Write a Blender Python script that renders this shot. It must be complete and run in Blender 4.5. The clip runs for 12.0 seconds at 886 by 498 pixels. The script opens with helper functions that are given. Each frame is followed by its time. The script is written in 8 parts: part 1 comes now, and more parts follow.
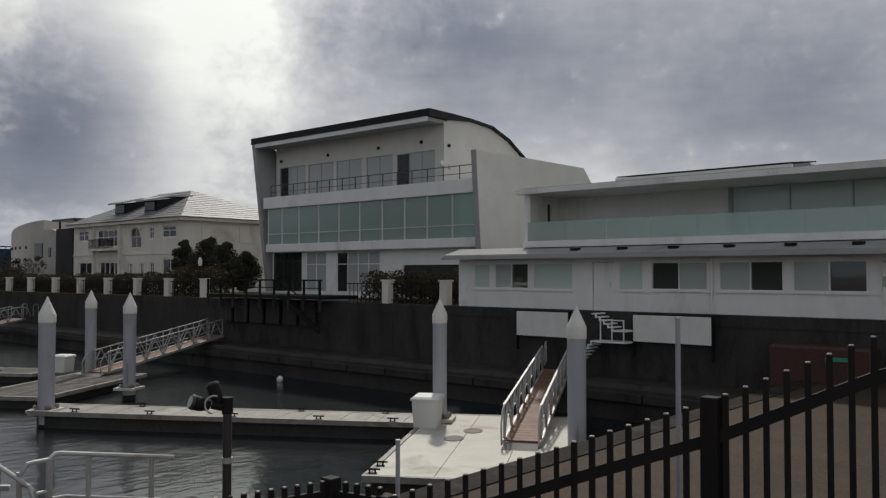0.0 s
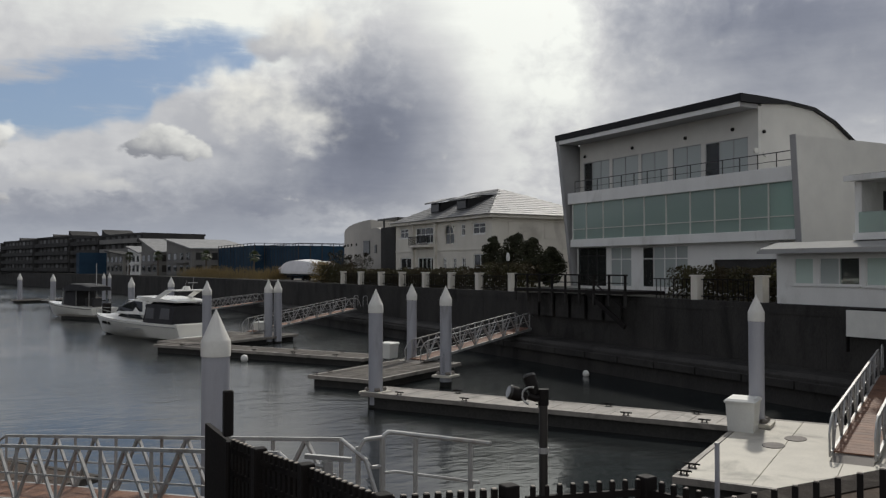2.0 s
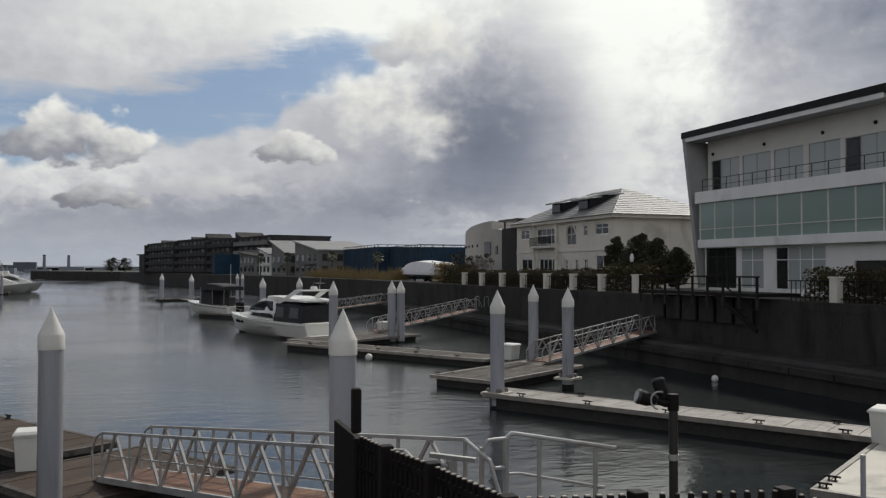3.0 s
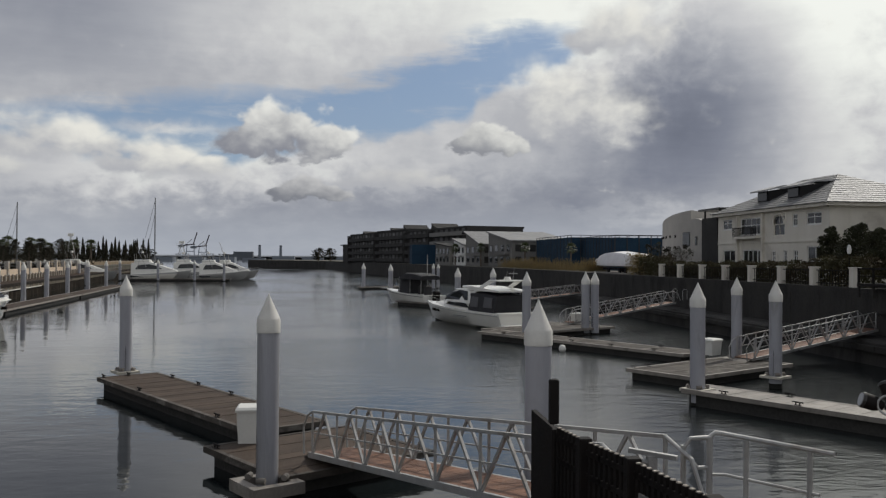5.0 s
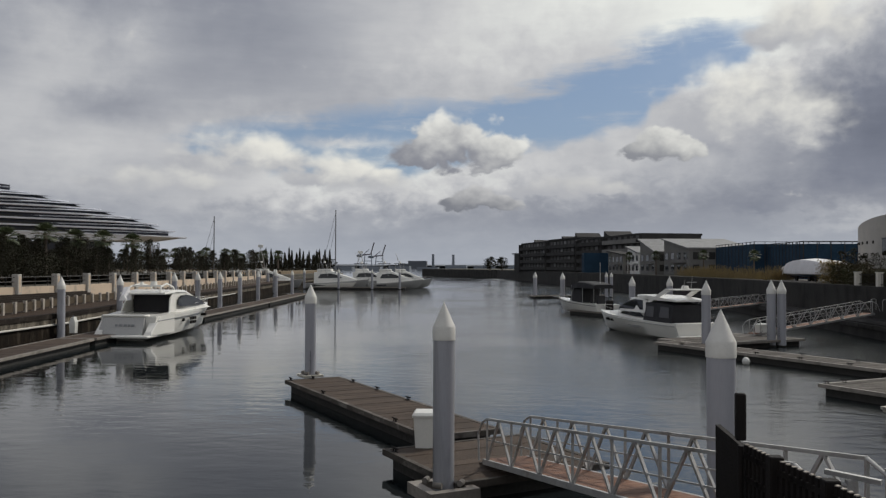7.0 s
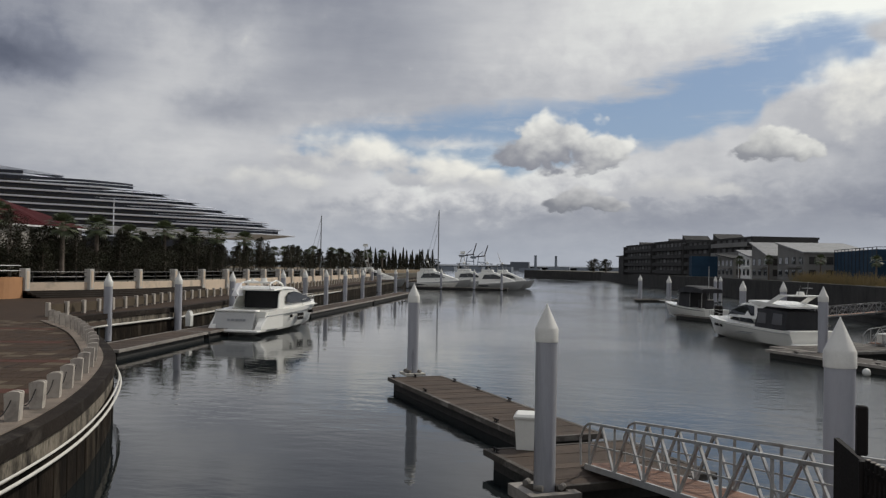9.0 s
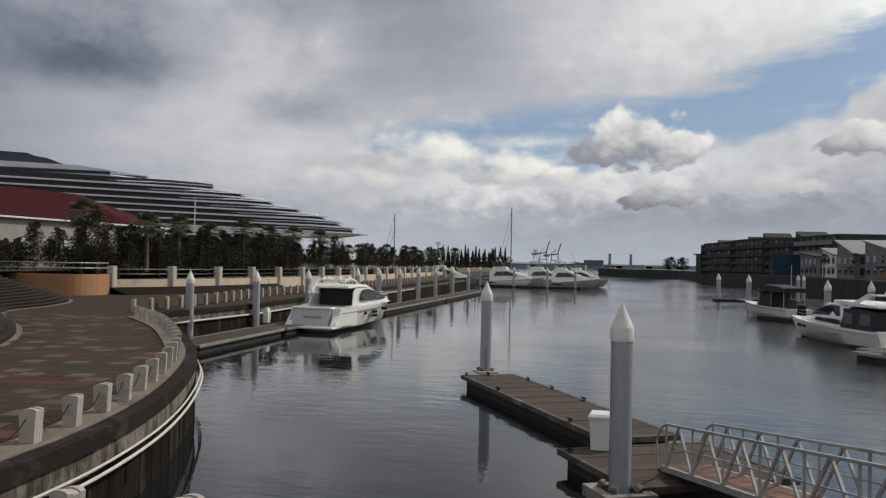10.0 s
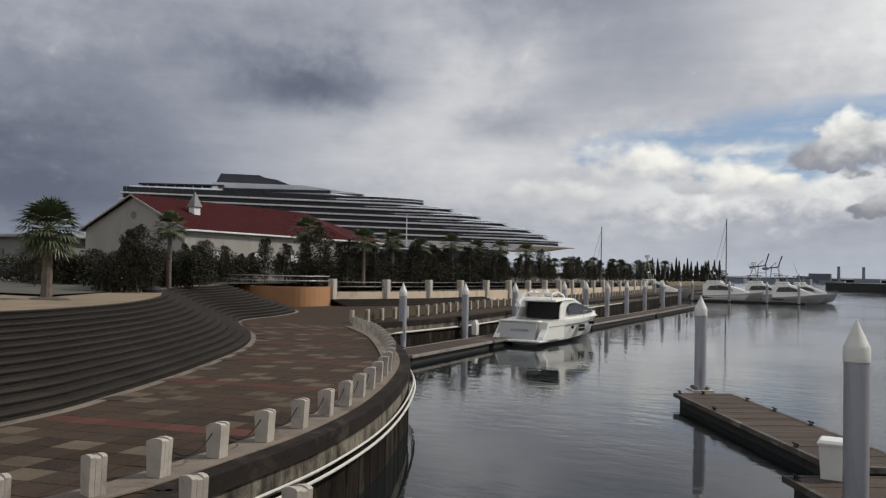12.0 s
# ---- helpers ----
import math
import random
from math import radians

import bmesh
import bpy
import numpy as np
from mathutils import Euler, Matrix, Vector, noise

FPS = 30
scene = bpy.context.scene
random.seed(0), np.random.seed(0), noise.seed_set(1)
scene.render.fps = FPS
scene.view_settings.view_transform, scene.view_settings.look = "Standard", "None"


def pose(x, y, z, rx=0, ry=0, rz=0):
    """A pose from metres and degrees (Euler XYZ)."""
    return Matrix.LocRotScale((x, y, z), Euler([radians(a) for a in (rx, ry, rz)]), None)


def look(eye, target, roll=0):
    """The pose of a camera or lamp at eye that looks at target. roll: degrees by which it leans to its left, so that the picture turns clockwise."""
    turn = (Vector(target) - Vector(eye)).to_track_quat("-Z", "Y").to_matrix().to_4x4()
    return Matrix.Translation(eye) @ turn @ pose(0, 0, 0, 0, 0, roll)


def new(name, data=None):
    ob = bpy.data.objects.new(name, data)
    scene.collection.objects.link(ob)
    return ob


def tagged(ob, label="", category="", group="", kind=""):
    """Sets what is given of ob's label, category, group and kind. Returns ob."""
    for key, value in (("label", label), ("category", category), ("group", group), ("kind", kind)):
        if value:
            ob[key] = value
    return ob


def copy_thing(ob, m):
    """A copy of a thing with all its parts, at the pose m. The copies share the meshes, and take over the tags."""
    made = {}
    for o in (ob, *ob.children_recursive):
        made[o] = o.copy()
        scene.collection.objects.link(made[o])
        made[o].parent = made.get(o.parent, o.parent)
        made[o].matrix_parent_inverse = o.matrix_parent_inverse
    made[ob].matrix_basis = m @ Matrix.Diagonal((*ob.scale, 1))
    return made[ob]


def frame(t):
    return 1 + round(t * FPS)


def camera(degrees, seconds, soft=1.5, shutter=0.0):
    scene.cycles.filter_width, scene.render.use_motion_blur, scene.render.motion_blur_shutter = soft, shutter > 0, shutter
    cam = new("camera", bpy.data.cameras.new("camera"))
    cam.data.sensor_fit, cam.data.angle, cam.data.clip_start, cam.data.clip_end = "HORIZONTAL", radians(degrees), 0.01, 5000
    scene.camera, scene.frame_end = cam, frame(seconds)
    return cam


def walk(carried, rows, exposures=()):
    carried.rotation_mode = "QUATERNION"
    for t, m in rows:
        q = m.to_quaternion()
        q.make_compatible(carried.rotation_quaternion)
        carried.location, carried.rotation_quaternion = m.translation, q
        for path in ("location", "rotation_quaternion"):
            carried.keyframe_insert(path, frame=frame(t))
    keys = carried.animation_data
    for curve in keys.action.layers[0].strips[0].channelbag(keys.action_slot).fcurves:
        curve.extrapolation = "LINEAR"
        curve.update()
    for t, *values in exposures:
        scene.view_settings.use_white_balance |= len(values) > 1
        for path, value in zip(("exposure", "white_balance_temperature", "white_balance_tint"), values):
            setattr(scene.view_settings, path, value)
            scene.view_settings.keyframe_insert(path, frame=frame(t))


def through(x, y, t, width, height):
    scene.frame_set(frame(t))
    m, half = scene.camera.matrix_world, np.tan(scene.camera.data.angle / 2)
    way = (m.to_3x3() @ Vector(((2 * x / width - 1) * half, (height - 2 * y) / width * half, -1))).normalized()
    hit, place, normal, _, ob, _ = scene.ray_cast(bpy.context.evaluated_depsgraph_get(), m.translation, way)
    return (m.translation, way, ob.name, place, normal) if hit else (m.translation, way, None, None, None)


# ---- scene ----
cam = camera(55.75, 12.0, soft=1.3)
PATH = [
    (0.0, pose(0.185, 0.174, 5.400, 91.67, 0.01, -49.02)),
    (0.5, pose(0.168, 0.189, 5.400, 91.72, -0.11, -43.51)),
    (1.0, pose(0.153, 0.202, 5.400, 91.50, -0.25, -38.53)),
    (1.5, pose(0.134, 0.213, 5.402, 91.26, -0.19, -33.45)),
    (2.0, pose(0.115, 0.222, 5.403, 91.31, -0.04, -28.50)),
    (2.5, pose(0.098, 0.229, 5.404, 91.31, -0.07, -24.22)),
    (3.0, pose(0.081, 0.238, 5.405, 91.37, -0.10, -20.27)),
    (5.0, pose(0.022, 0.250, 5.406, 90.67, -0.43, -7.16)),
    (5.5, pose(0.003, 0.250, 5.408, 90.87, -0.27, -2.81)),
    (6.0, pose(-0.007, 0.248, 5.407, 91.15, -0.19, -0.03)),
    (6.5, pose(-0.015, 0.246, 5.405, 91.22, -0.18, 2.54)),
    (7.0, pose(-0.022, 0.244, 5.402, 91.20, -0.22, 4.51)),
    (7.5, pose(-0.027, 0.244, 5.400, 90.98, -0.56, 6.23)),
    (9.5, pose(-0.057, 0.240, 5.397, 91.16, -1.11, 13.70)),
    (10.0, pose(-0.066, 0.237, 5.396, 90.94, -1.15, 16.44)),
    (10.5, pose(-0.076, 0.232, 5.395, 91.06, -1.22, 19.81)),
    (11.0, pose(-0.087, 0.226, 5.393, 91.23, -1.11, 23.23)),
    (11.5, pose(-0.098, 0.219, 5.391, 91.48, -1.31, 26.63)),
    (12.0, pose(-0.110, 0.210, 5.389, 91.58, -1.16, 30.46)),
]
walk(cam, PATH, exposures=[(0.0, -0.05), (0.5, -0.22), (1.0, -0.20), (2.0, -0.05), (3.0, 0.0), (5.0, -0.10), (7.5, -0.11), (9.5, 0.02), (11.0, 0.10), (12.0, 0.15)])

# ---------------------------------------------------------------- world, sun
SUN_HEADING, SUN_ELEVATION = -50.0, 44.0
world = bpy.data.worlds.new("cloudy_sky")
scene.world = world
world.use_nodes = True
WT = world.node_tree
WT.nodes.clear()


def wire(tree, target, value):
    if value is None:
        return
    if isinstance(value, bpy.types.NodeSocket):
        tree.links.new(value, target)
    else:
        target.default_value = value


def calc(tree, op, a, b=None, c=None, clamp=False):
    n = tree.nodes.new("ShaderNodeMath")
    n.operation, n.use_clamp = op, clamp
    for k, value in enumerate((a, b, c)):
        wire(tree, n.inputs[k], value)
    return n.outputs[0]


def fade(tree, value, low, high, out_low=0.0, out_high=1.0, smooth=True):
    n = tree.nodes.new("ShaderNodeMapRange")
    n.interpolation_type = "SMOOTHSTEP" if smooth else "LINEAR"
    for k, v in zip(("Value", "From Min", "From Max", "To Min", "To Max"), (value, low, high, out_low, out_high)):
        wire(tree, n.inputs[k], v)
    return n.outputs[0]


def blend(tree, factor, a, b, mode="MIX"):
    n = tree.nodes.new("ShaderNodeMix")
    n.data_type, n.blend_type = "RGBA", mode
    wire(tree, n.inputs[0], factor)
    wire(tree, n.inputs[6], a)
    wire(tree, n.inputs[7], b)
    return n.outputs[2]


def fractal(tree, vector, scale, detail=5.0, rough=0.55, colour=False, distortion=0.0):
    n = tree.nodes.new("ShaderNodeTexNoise")
    wire(tree, n.inputs["Vector"], vector)
    n.inputs["Scale"].default_value, n.inputs["Detail"].default_value = scale, detail
    n.inputs["Roughness"].default_value, n.inputs["Distortion"].default_value = rough, distortion
    return n.outputs["Color" if colour else "Fac"]


def triple(tree, x, y, z):
    n = tree.nodes.new("ShaderNodeCombineXYZ")
    for k, v in enumerate((x, y, z)):
        wire(tree, n.inputs[k], v)
    return n.outputs[0]


def cloudy_sky(tree):
    """Layered clouds by heading (degrees, left of +y) and elevation."""
    co = tree.nodes.new("ShaderNodeTexCoord").outputs["Generated"]
    sep = tree.nodes.new("ShaderNodeSeparateXYZ")
    tree.links.new(co, sep.inputs[0])
    x, y, z = sep.outputs
    head = calc(tree, "MULTIPLY", calc(tree, "ARCTAN2", calc(tree, "MULTIPLY", x, -1.0), y), 57.29578)
    elev = calc(tree, "MULTIPLY", calc(tree, "ARCSINE", z), 57.29578)
    # clouds flatten towards the horizon
    low = calc(tree, "POWER", calc(tree, "MAXIMUM", elev, 0.0), 0.75)
    flat = triple(tree, calc(tree, "MULTIPLY", head, 0.1), calc(tree, "MULTIPLY", low, 0.30), 0.0)
    big = fractal(tree, flat, 0.75, 6.0, 0.5)
    mid = fractal(tree, flat, 2.3, 6.0, 0.5, distortion=0.25)
    fine = fractal(tree, flat, 7.5, 6.0, 0.55, distortion=0.3)
    billow = fractal(tree, flat, 4.6, 3.0, 0.48, distortion=0.1)
    streak = fractal(tree, triple(tree, calc(tree, "MULTIPLY", head, 0.05), calc(tree, "MULTIPLY", elev, 0.28), 3.0), 2.2, 7.0, 0.6)
    warp_h = calc(tree, "ADD", head, calc(tree, "ADD", calc(tree, "MULTIPLY_ADD", mid, 9.0, -4.5), calc(tree, "MULTIPLY_ADD", fine, 4.0, -2.0)))
    warp_e = calc(tree, "ADD", elev, calc(tree, "ADD", calc(tree, "MULTIPLY_ADD", fractal(tree, flat, 2.6, 6.0), 5.0, -2.5), calc(tree, "MULTIPLY_ADD", fine, 2.4, -1.2)))

    def puff(h, e, rh, re, slope=0.0):
        dh = calc(tree, "MULTIPLY_ADD", warp_h, 1.0 / rh, -h / rh)
        de = calc(tree, "MULTIPLY_ADD", warp_e, 1.0 / re, -e / re)
        if slope:
            de = calc(tree, "MULTIPLY_ADD", dh, slope, de)
        r = calc(tree, "ADD", calc(tree, "MULTIPLY", dh, dh), calc(tree, "MULTIPLY", de, de))
        return calc(tree, "EXPONENT", calc(tree, "MULTIPLY", r, -1.0))

    def soft(h, e, rh, re):
        dh = calc(tree, "MULTIPLY_ADD", calc(tree, "MULTIPLY_ADD", mid, 2.4, calc(tree, "ADD", head, -1.2)), 1.0 / rh, -h / rh)
        de = calc(tree, "MULTIPLY_ADD", calc(tree, "MULTIPLY_ADD", fine, 1.2, calc(tree, "ADD", elev, -0.6)), 1.0 / re, -e / re)
        r = calc(tree, "ADD", calc(tree, "MULTIPLY", dh, dh), calc(tree, "MULTIPLY", de, de))
        return calc(tree, "EXPONENT", calc(tree, "MULTIPLY", r, -1.0))

    def total(items):
        out = None
        for weight, p in items:
            out = calc(tree, "MULTIPLY_ADD", p, weight, out if out is not None else 0.0)
        return out

    def along(points, lo=-40.0, hi=60.0):
        """An elevation that follows the heading."""
        n = tree.nodes.new("ShaderNodeValToRGB")
        wire(tree, n.inputs[0], calc(tree, "MULTIPLY_ADD", head, 1.0 / (hi - lo), -lo / (hi - lo)))
        stops = n.color_ramp.elements
        for k, (h, e) in enumerate(points):
            stop = stops[k] if k < 2 else stops.new((h - lo) / (hi - lo))
            stop.position = (h - lo) / (hi - lo)
            stop.color = (e / 20, e / 20, e / 20, 1)
        return calc(tree, "MULTIPLY", n.outputs[0], 20.0)

    # terms centred above 20 degrees are unseen patches added to tone the water
    light = total([
        (0.32, puff(-34.5, 18, 6, 9)), (0.20, puff(-32.5, 7, 4.0, 9)), (-0.44, soft(-23.0, 9.3, 6.6, 5.2)), (0.16, puff(-13, 13.5, 4, 2.2)),
        (-0.26, puff(-50, 16, 11, 5)), (-0.12, puff(-66, 10, 14, 7)), (0.16, puff(-60, 5.5, 8, 3)),
        (0.30, puff(-17, 15, 6, 4)), (0.22, puff(-6, 19, 14, 5)), (-0.22, puff(39, 12.5, 6, 2.2)), (-0.20, puff(54, 13, 12, 8)), (-0.13, puff(23, 15, 7, 7)), (0.04, puff(9, 16, 6, 4)),
        (-0.10, puff(20, 19, 8, 4)), (0.20, puff(8, 7, 13, 2.2)), (0.10, puff(14, 7.5, 6, 3)), (-0.16, puff(-2, 3.2, 22, 1.6)),
        (0.22, puff(-21, 3.0, 8, 1.0)), (-0.26, puff(56, 4, 14, 7)), (0.12, puff(15, 4.5, 9, 1.5)),
        (0.06, soft(26, 13.5, 7, 4.5)), (0.36, soft(-28, 28, 12, 8)), (0.07, soft(30, 8.0, 9, 2.5)), (-0.34, soft(60, 4, 15, 7)), (-0.20, soft(-14.5, 3.6, 9, 2.4)), (-0.12, soft(12, 15, 10, 5)), (-0.07, soft(16, 4, 12, 4)), (-0.40, soft(28, 28, 22, 7)), (0.36, soft(-12, 28, 17, 8)), (0.30, soft(-24, 34, 22, 9)), (-0.40, soft(46, 36, 26, 11)), (-0.20, soft(-72, 13, 9, 6)), (0.06, soft(54, 9, 9, 5)), (-0.16, soft(42, 15.5, 8, 3.5)), (0.12, soft(6, 14.5, 7, 2.5)), (-0.20, soft(40, 12.2, 4.5, 1.2)), (-0.16, soft(26.5, 10.0, 3.0, 0.9))])
    tone = calc(tree, "ADD", calc(tree, "ADD", 0.64, light), fade(tree, elev, 18.0, 38.0, 0.0, -0.20))
    # unseen sky behind the camera is lifted to brighten shaded house fronts
    tone = calc(tree, "ADD", tone, fade(tree, calc(tree, "ABSOLUTE", head), 80.0, 125.0, 0.0, 0.10))
    tone = calc(tree, "ADD", tone, calc(tree, "MULTIPLY_ADD", big, 0.34, -0.17))
    tone = calc(tree, "ADD", tone, calc(tree, "MULTIPLY_ADD", mid, 0.20, -0.10))
    tone = calc(tree, "ADD", tone, calc(tree, "MULTIPLY_ADD", fine, 0.10, -0.05))
    tone = calc(tree, "ADD", tone, calc(tree, "MULTIPLY_ADD", streak, 0.16, -0.08))
    ramp = tree.nodes.new("ShaderNodeValToRGB")
    tree.links.new(tone, ramp.inputs[0])
    el = ramp.color_ramp.elements
    el[0].position, el[0].color = 0.05, (0.112, 0.127, 0.172, 1)
    el[1].position, el[1].color = 1.0, (0.91, 0.93, 0.88, 1)
    for p, c in ((0.32, (0.222, 0.24, 0.295, 1)), (0.55, (0.395, 0.41, 0.45, 1)), (0.75, (0.615, 0.62, 0.63, 1))):
        e = el.new(p)
        e.color = c
    cloud = ramp.outputs[0]
    # the clear gap with blue behind it
    roof = along(((-19.5, 12.0), (-16.8, 15.3), (-13.0, 16.2), (-9.6, 15.4), (-3.8, 13.4), (1.5, 11.9), (10.0, 11.0), (16.0, 10.1), (21.0, 9.2), (25.0, 7.2)))
    floor_ = along(((-19.0, 14.5), (-16.2, 13.4), (-13.5, 12.3), (-11.0, 11.4), (-9.0, 9.5), (-4.6, 8.1), (0.0, 7.5), (8.6, 5.8), (12.0, 5.7), (17.7, 6.5), (20.7, 7.2), (25.0, 8.6)))
    roof = calc(tree, "ADD", roof, calc(tree, "ADD", calc(tree, "MULTIPLY_ADD", streak, 4.4, -2.2), calc(tree, "MULTIPLY_ADD", fine, 1.0, -0.5)))
    floor_ = calc(tree, "ADD", floor_, calc(tree, "MULTIPLY_ADD", billow, 2.2, -1.1))
    gap = calc(tree, "MULTIPLY", fade(tree, calc(tree, "SUBTRACT", roof, elev), -0.15, 1.5), fade(tree, calc(tree, "SUBTRACT", elev, floor_), -0.2, 0.8))
    veil = calc(tree, "MULTIPLY_ADD", soft(11.0, 8.3, 3.4, 0.4), 0.8, calc(tree, "MULTIPLY", fade(tree, streak, 0.50, 0.68), 0.35))
    gap = calc(tree, "MULTIPLY", gap, calc(tree, "SUBTRACT", 1.0, veil, clamp=True))
    sky = tree.nodes.new("ShaderNodeTexSky")
    sky.sky_type, sky.sun_disc = "NISHITA", False
    sky.sun_elevation, sky.sun_rotation = radians(SUN_ELEVATION), radians(-SUN_HEADING)
    blue = blend(tree, 0.55, blend(tree, 1.0, sky.outputs[0], (0.085, 0.085, 0.085, 1), "MULTIPLY"), (0.19, 0.29, 0.47, 1))
    out = blend(tree, calc(tree, "MULTIPLY", gap, 0.95), cloud, blue)

    # fair-weather cumulus in front of the gap: bright heads over grey feet
    def cumulus(colour, h, e, rh, re, top, base, edge):
        lobes = calc(tree, "MAXIMUM", soft(h, e, rh * 0.62, re), calc(tree, "MAXIMUM", soft(h - rh * 0.55, e - re * 0.30, rh * 0.55, re * 0.62), soft(h + rh * 0.5, e - re * 0.38, rh * 0.5, re * 0.5)))
        body = fade(tree, calc(tree, "ADD", lobes, calc(tree, "ADD", calc(tree, "MULTIPLY_ADD", billow, 1.1, -0.55), calc(tree, "MULTIPLY_ADD", fine, 0.35, -0.175))), *edge)
        foot = calc(tree, "ADD", calc(tree, "MULTIPLY_ADD", elev, 1.0 / (1.8 * re), -(e - 0.75 * re) / (1.8 * re)), calc(tree, "ADD", calc(tree, "MULTIPLY_ADD", billow, 1.2, -0.6), calc(tree, "MULTIPLY_ADD", fine, 0.5, -0.25)))
        foot = calc(tree, "ADD", foot, calc(tree, "MULTIPLY_ADD", head, -0.25 / rh, 0.25 * h / rh))
        shade = blend(tree, fade(tree, foot, -0.10, 0.95), (*base, 1), (*top, 1))
        return blend(tree, body, colour, shade)

    bank, crisp = (0.22, 0.85), (0.36, 0.60)
    cream, ash = (0.84, 0.83, 0.77), (0.46, 0.47, 0.50)
    for h, e, rh, re, top, base, edge in ((-15.6, 10.4, 5.0, 2.8, cream, ash, (0.08, 1.02)), (-19.0, 15.2, 4.0, 1.8, cream, ash, bank), (18.0, 7.4, 5.5, 1.7, cream, ash, bank), (11.5, 6.4, 4.6, 1.4, cream, ash, bank), (24.0, 5.6, 5.0, 1.0, (0.66, 0.66, 0.64), ash, bank), (-4.0, 5.4, 4.5, 0.9, (0.62, 0.62, 0.61), ash, bank),
                                          (3.9, 8.5, 4.8, 2.3, (0.82, 0.82, 0.78), (0.26, 0.27, 0.31), crisp), (-10.0, 8.3, 2.9, 1.4, (0.80, 0.80, 0.76), (0.28, 0.29, 0.32), crisp), (2.2, 4.7, 3.0, 1.0, (0.60, 0.60, 0.60), (0.22, 0.23, 0.26), crisp)):
        out = cumulus(out, h, e, rh, re, top, base, edge)
    haze = fade(tree, elev, 0.2, 4.5, 0.55, 0.0)
    out = blend(tree, haze, out, (0.36, 0.40, 0.47, 1))
    # cloud is thin and bright round the hidden sun
    glow = calc(tree, "MULTIPLY_ADD", soft(-45.0, 43.0, 20.0, 15.0), 1.9, 1.0)
    out = blend(tree, 1.0, out, triple(tree, glow, glow, glow), "MULTIPLY")
    under = fade(tree, elev, -1.0, 0.0)
    return blend(tree, under, (0.05, 0.055, 0.06, 1), out)


bg = WT.nodes.new("ShaderNodeBackground")
wire(WT, bg.inputs[0], cloudy_sky(WT))
bg.inputs[1].default_value = 1.0
WT.links.new(bg.outputs[0], WT.nodes.new("ShaderNodeOutputWorld").inputs[0])

lamp = bpy.data.lights.new("sun", "SUN")
lamp.energy, lamp.angle, lamp.color = 2.4, radians(2.5), (1.0, 0.95, 0.86)
sun = new("sun", lamp)
sh, se = radians(SUN_HEADING), radians(SUN_ELEVATION)
sun.matrix_world = look((-math.sin(sh) * math.cos(se) * 100, math.cos(sh) * math.cos(se) * 100, math.sin(se) * 100), (0, 0, 0))

# ---------------------------------------------------------------- materials


def surface(name, colour, other=None, rough=0.7, metal=0.0, scale=2.0, grain=30.0, mix=0.5, bump=0.15, stain=None, stain_scale=0.6, spread=0.0, stretch=(1, 1, 1), spec=0.5):
    """A worn surface: two tones at a coarse scale, fine grain, and stains with their own shape. spread: how far alike pieces differ."""
    m = bpy.data.materials.new(name)
    m.use_nodes = True
    t = m.node_tree
    b = t.nodes["Principled BSDF"]
    pos = t.nodes.new("ShaderNodeNewGeometry").outputs["Position"]
    mp = t.nodes.new("ShaderNodeMapping")
    mp.inputs["Scale"].default_value = stretch
    t.links.new(pos, mp.inputs[0])
    v = mp.outputs[0]
    other = other or tuple(c * 0.72 for c in colour)
    coarse = fractal(t, v, scale, 5.0, 0.6)
    small = fractal(t, v, grain, 4.0, 0.6)
    f = fade(t, calc(t, "ADD", calc(t, "MULTIPLY", coarse, 0.7), calc(t, "MULTIPLY", small, 0.3)), 0.35, 0.65)
    c = blend(t, calc(t, "MULTIPLY", f, mix), (*colour, 1), (*other, 1))
    if stain:
        s = fade(t, fractal(t, v, stain_scale, 8.0, 0.65, distortion=0.6), 0.50, 0.68)
        c = blend(t, calc(t, "MULTIPLY", s, 0.75), c, (*stain, 1))
    if spread:
        r = t.nodes.new("ShaderNodeObjectInfo").outputs["Random"]
        k = fade(t, r, 0.0, 1.0, 1.0 - spread, 1.0 + spread, smooth=False)
        c = blend(t, 1.0, c, triple(t, k, k, k), "MULTIPLY")
    t.links.new(c, b.inputs["Base Color"])
    wire(t, b.inputs["Roughness"], fade(t, small, 0.2, 0.8, max(rough - 0.12, 0.03), min(rough + 0.1, 1.0)))
    b.inputs["Metallic"].default_value = metal
    b.inputs["Specular IOR Level"].default_value = spec
    if bump:
        n = t.nodes.new("ShaderNodeBump")
        n.inputs["Strength"].default_value, n.inputs["Distance"].default_value = bump, 0.03
        t.links.new(calc(t, "ADD", small, calc(t, "MULTIPLY", coarse, 0.6)), n.inputs["Height"])
        t.links.new(n.outputs[0], b.inputs["Normal"])
    return m


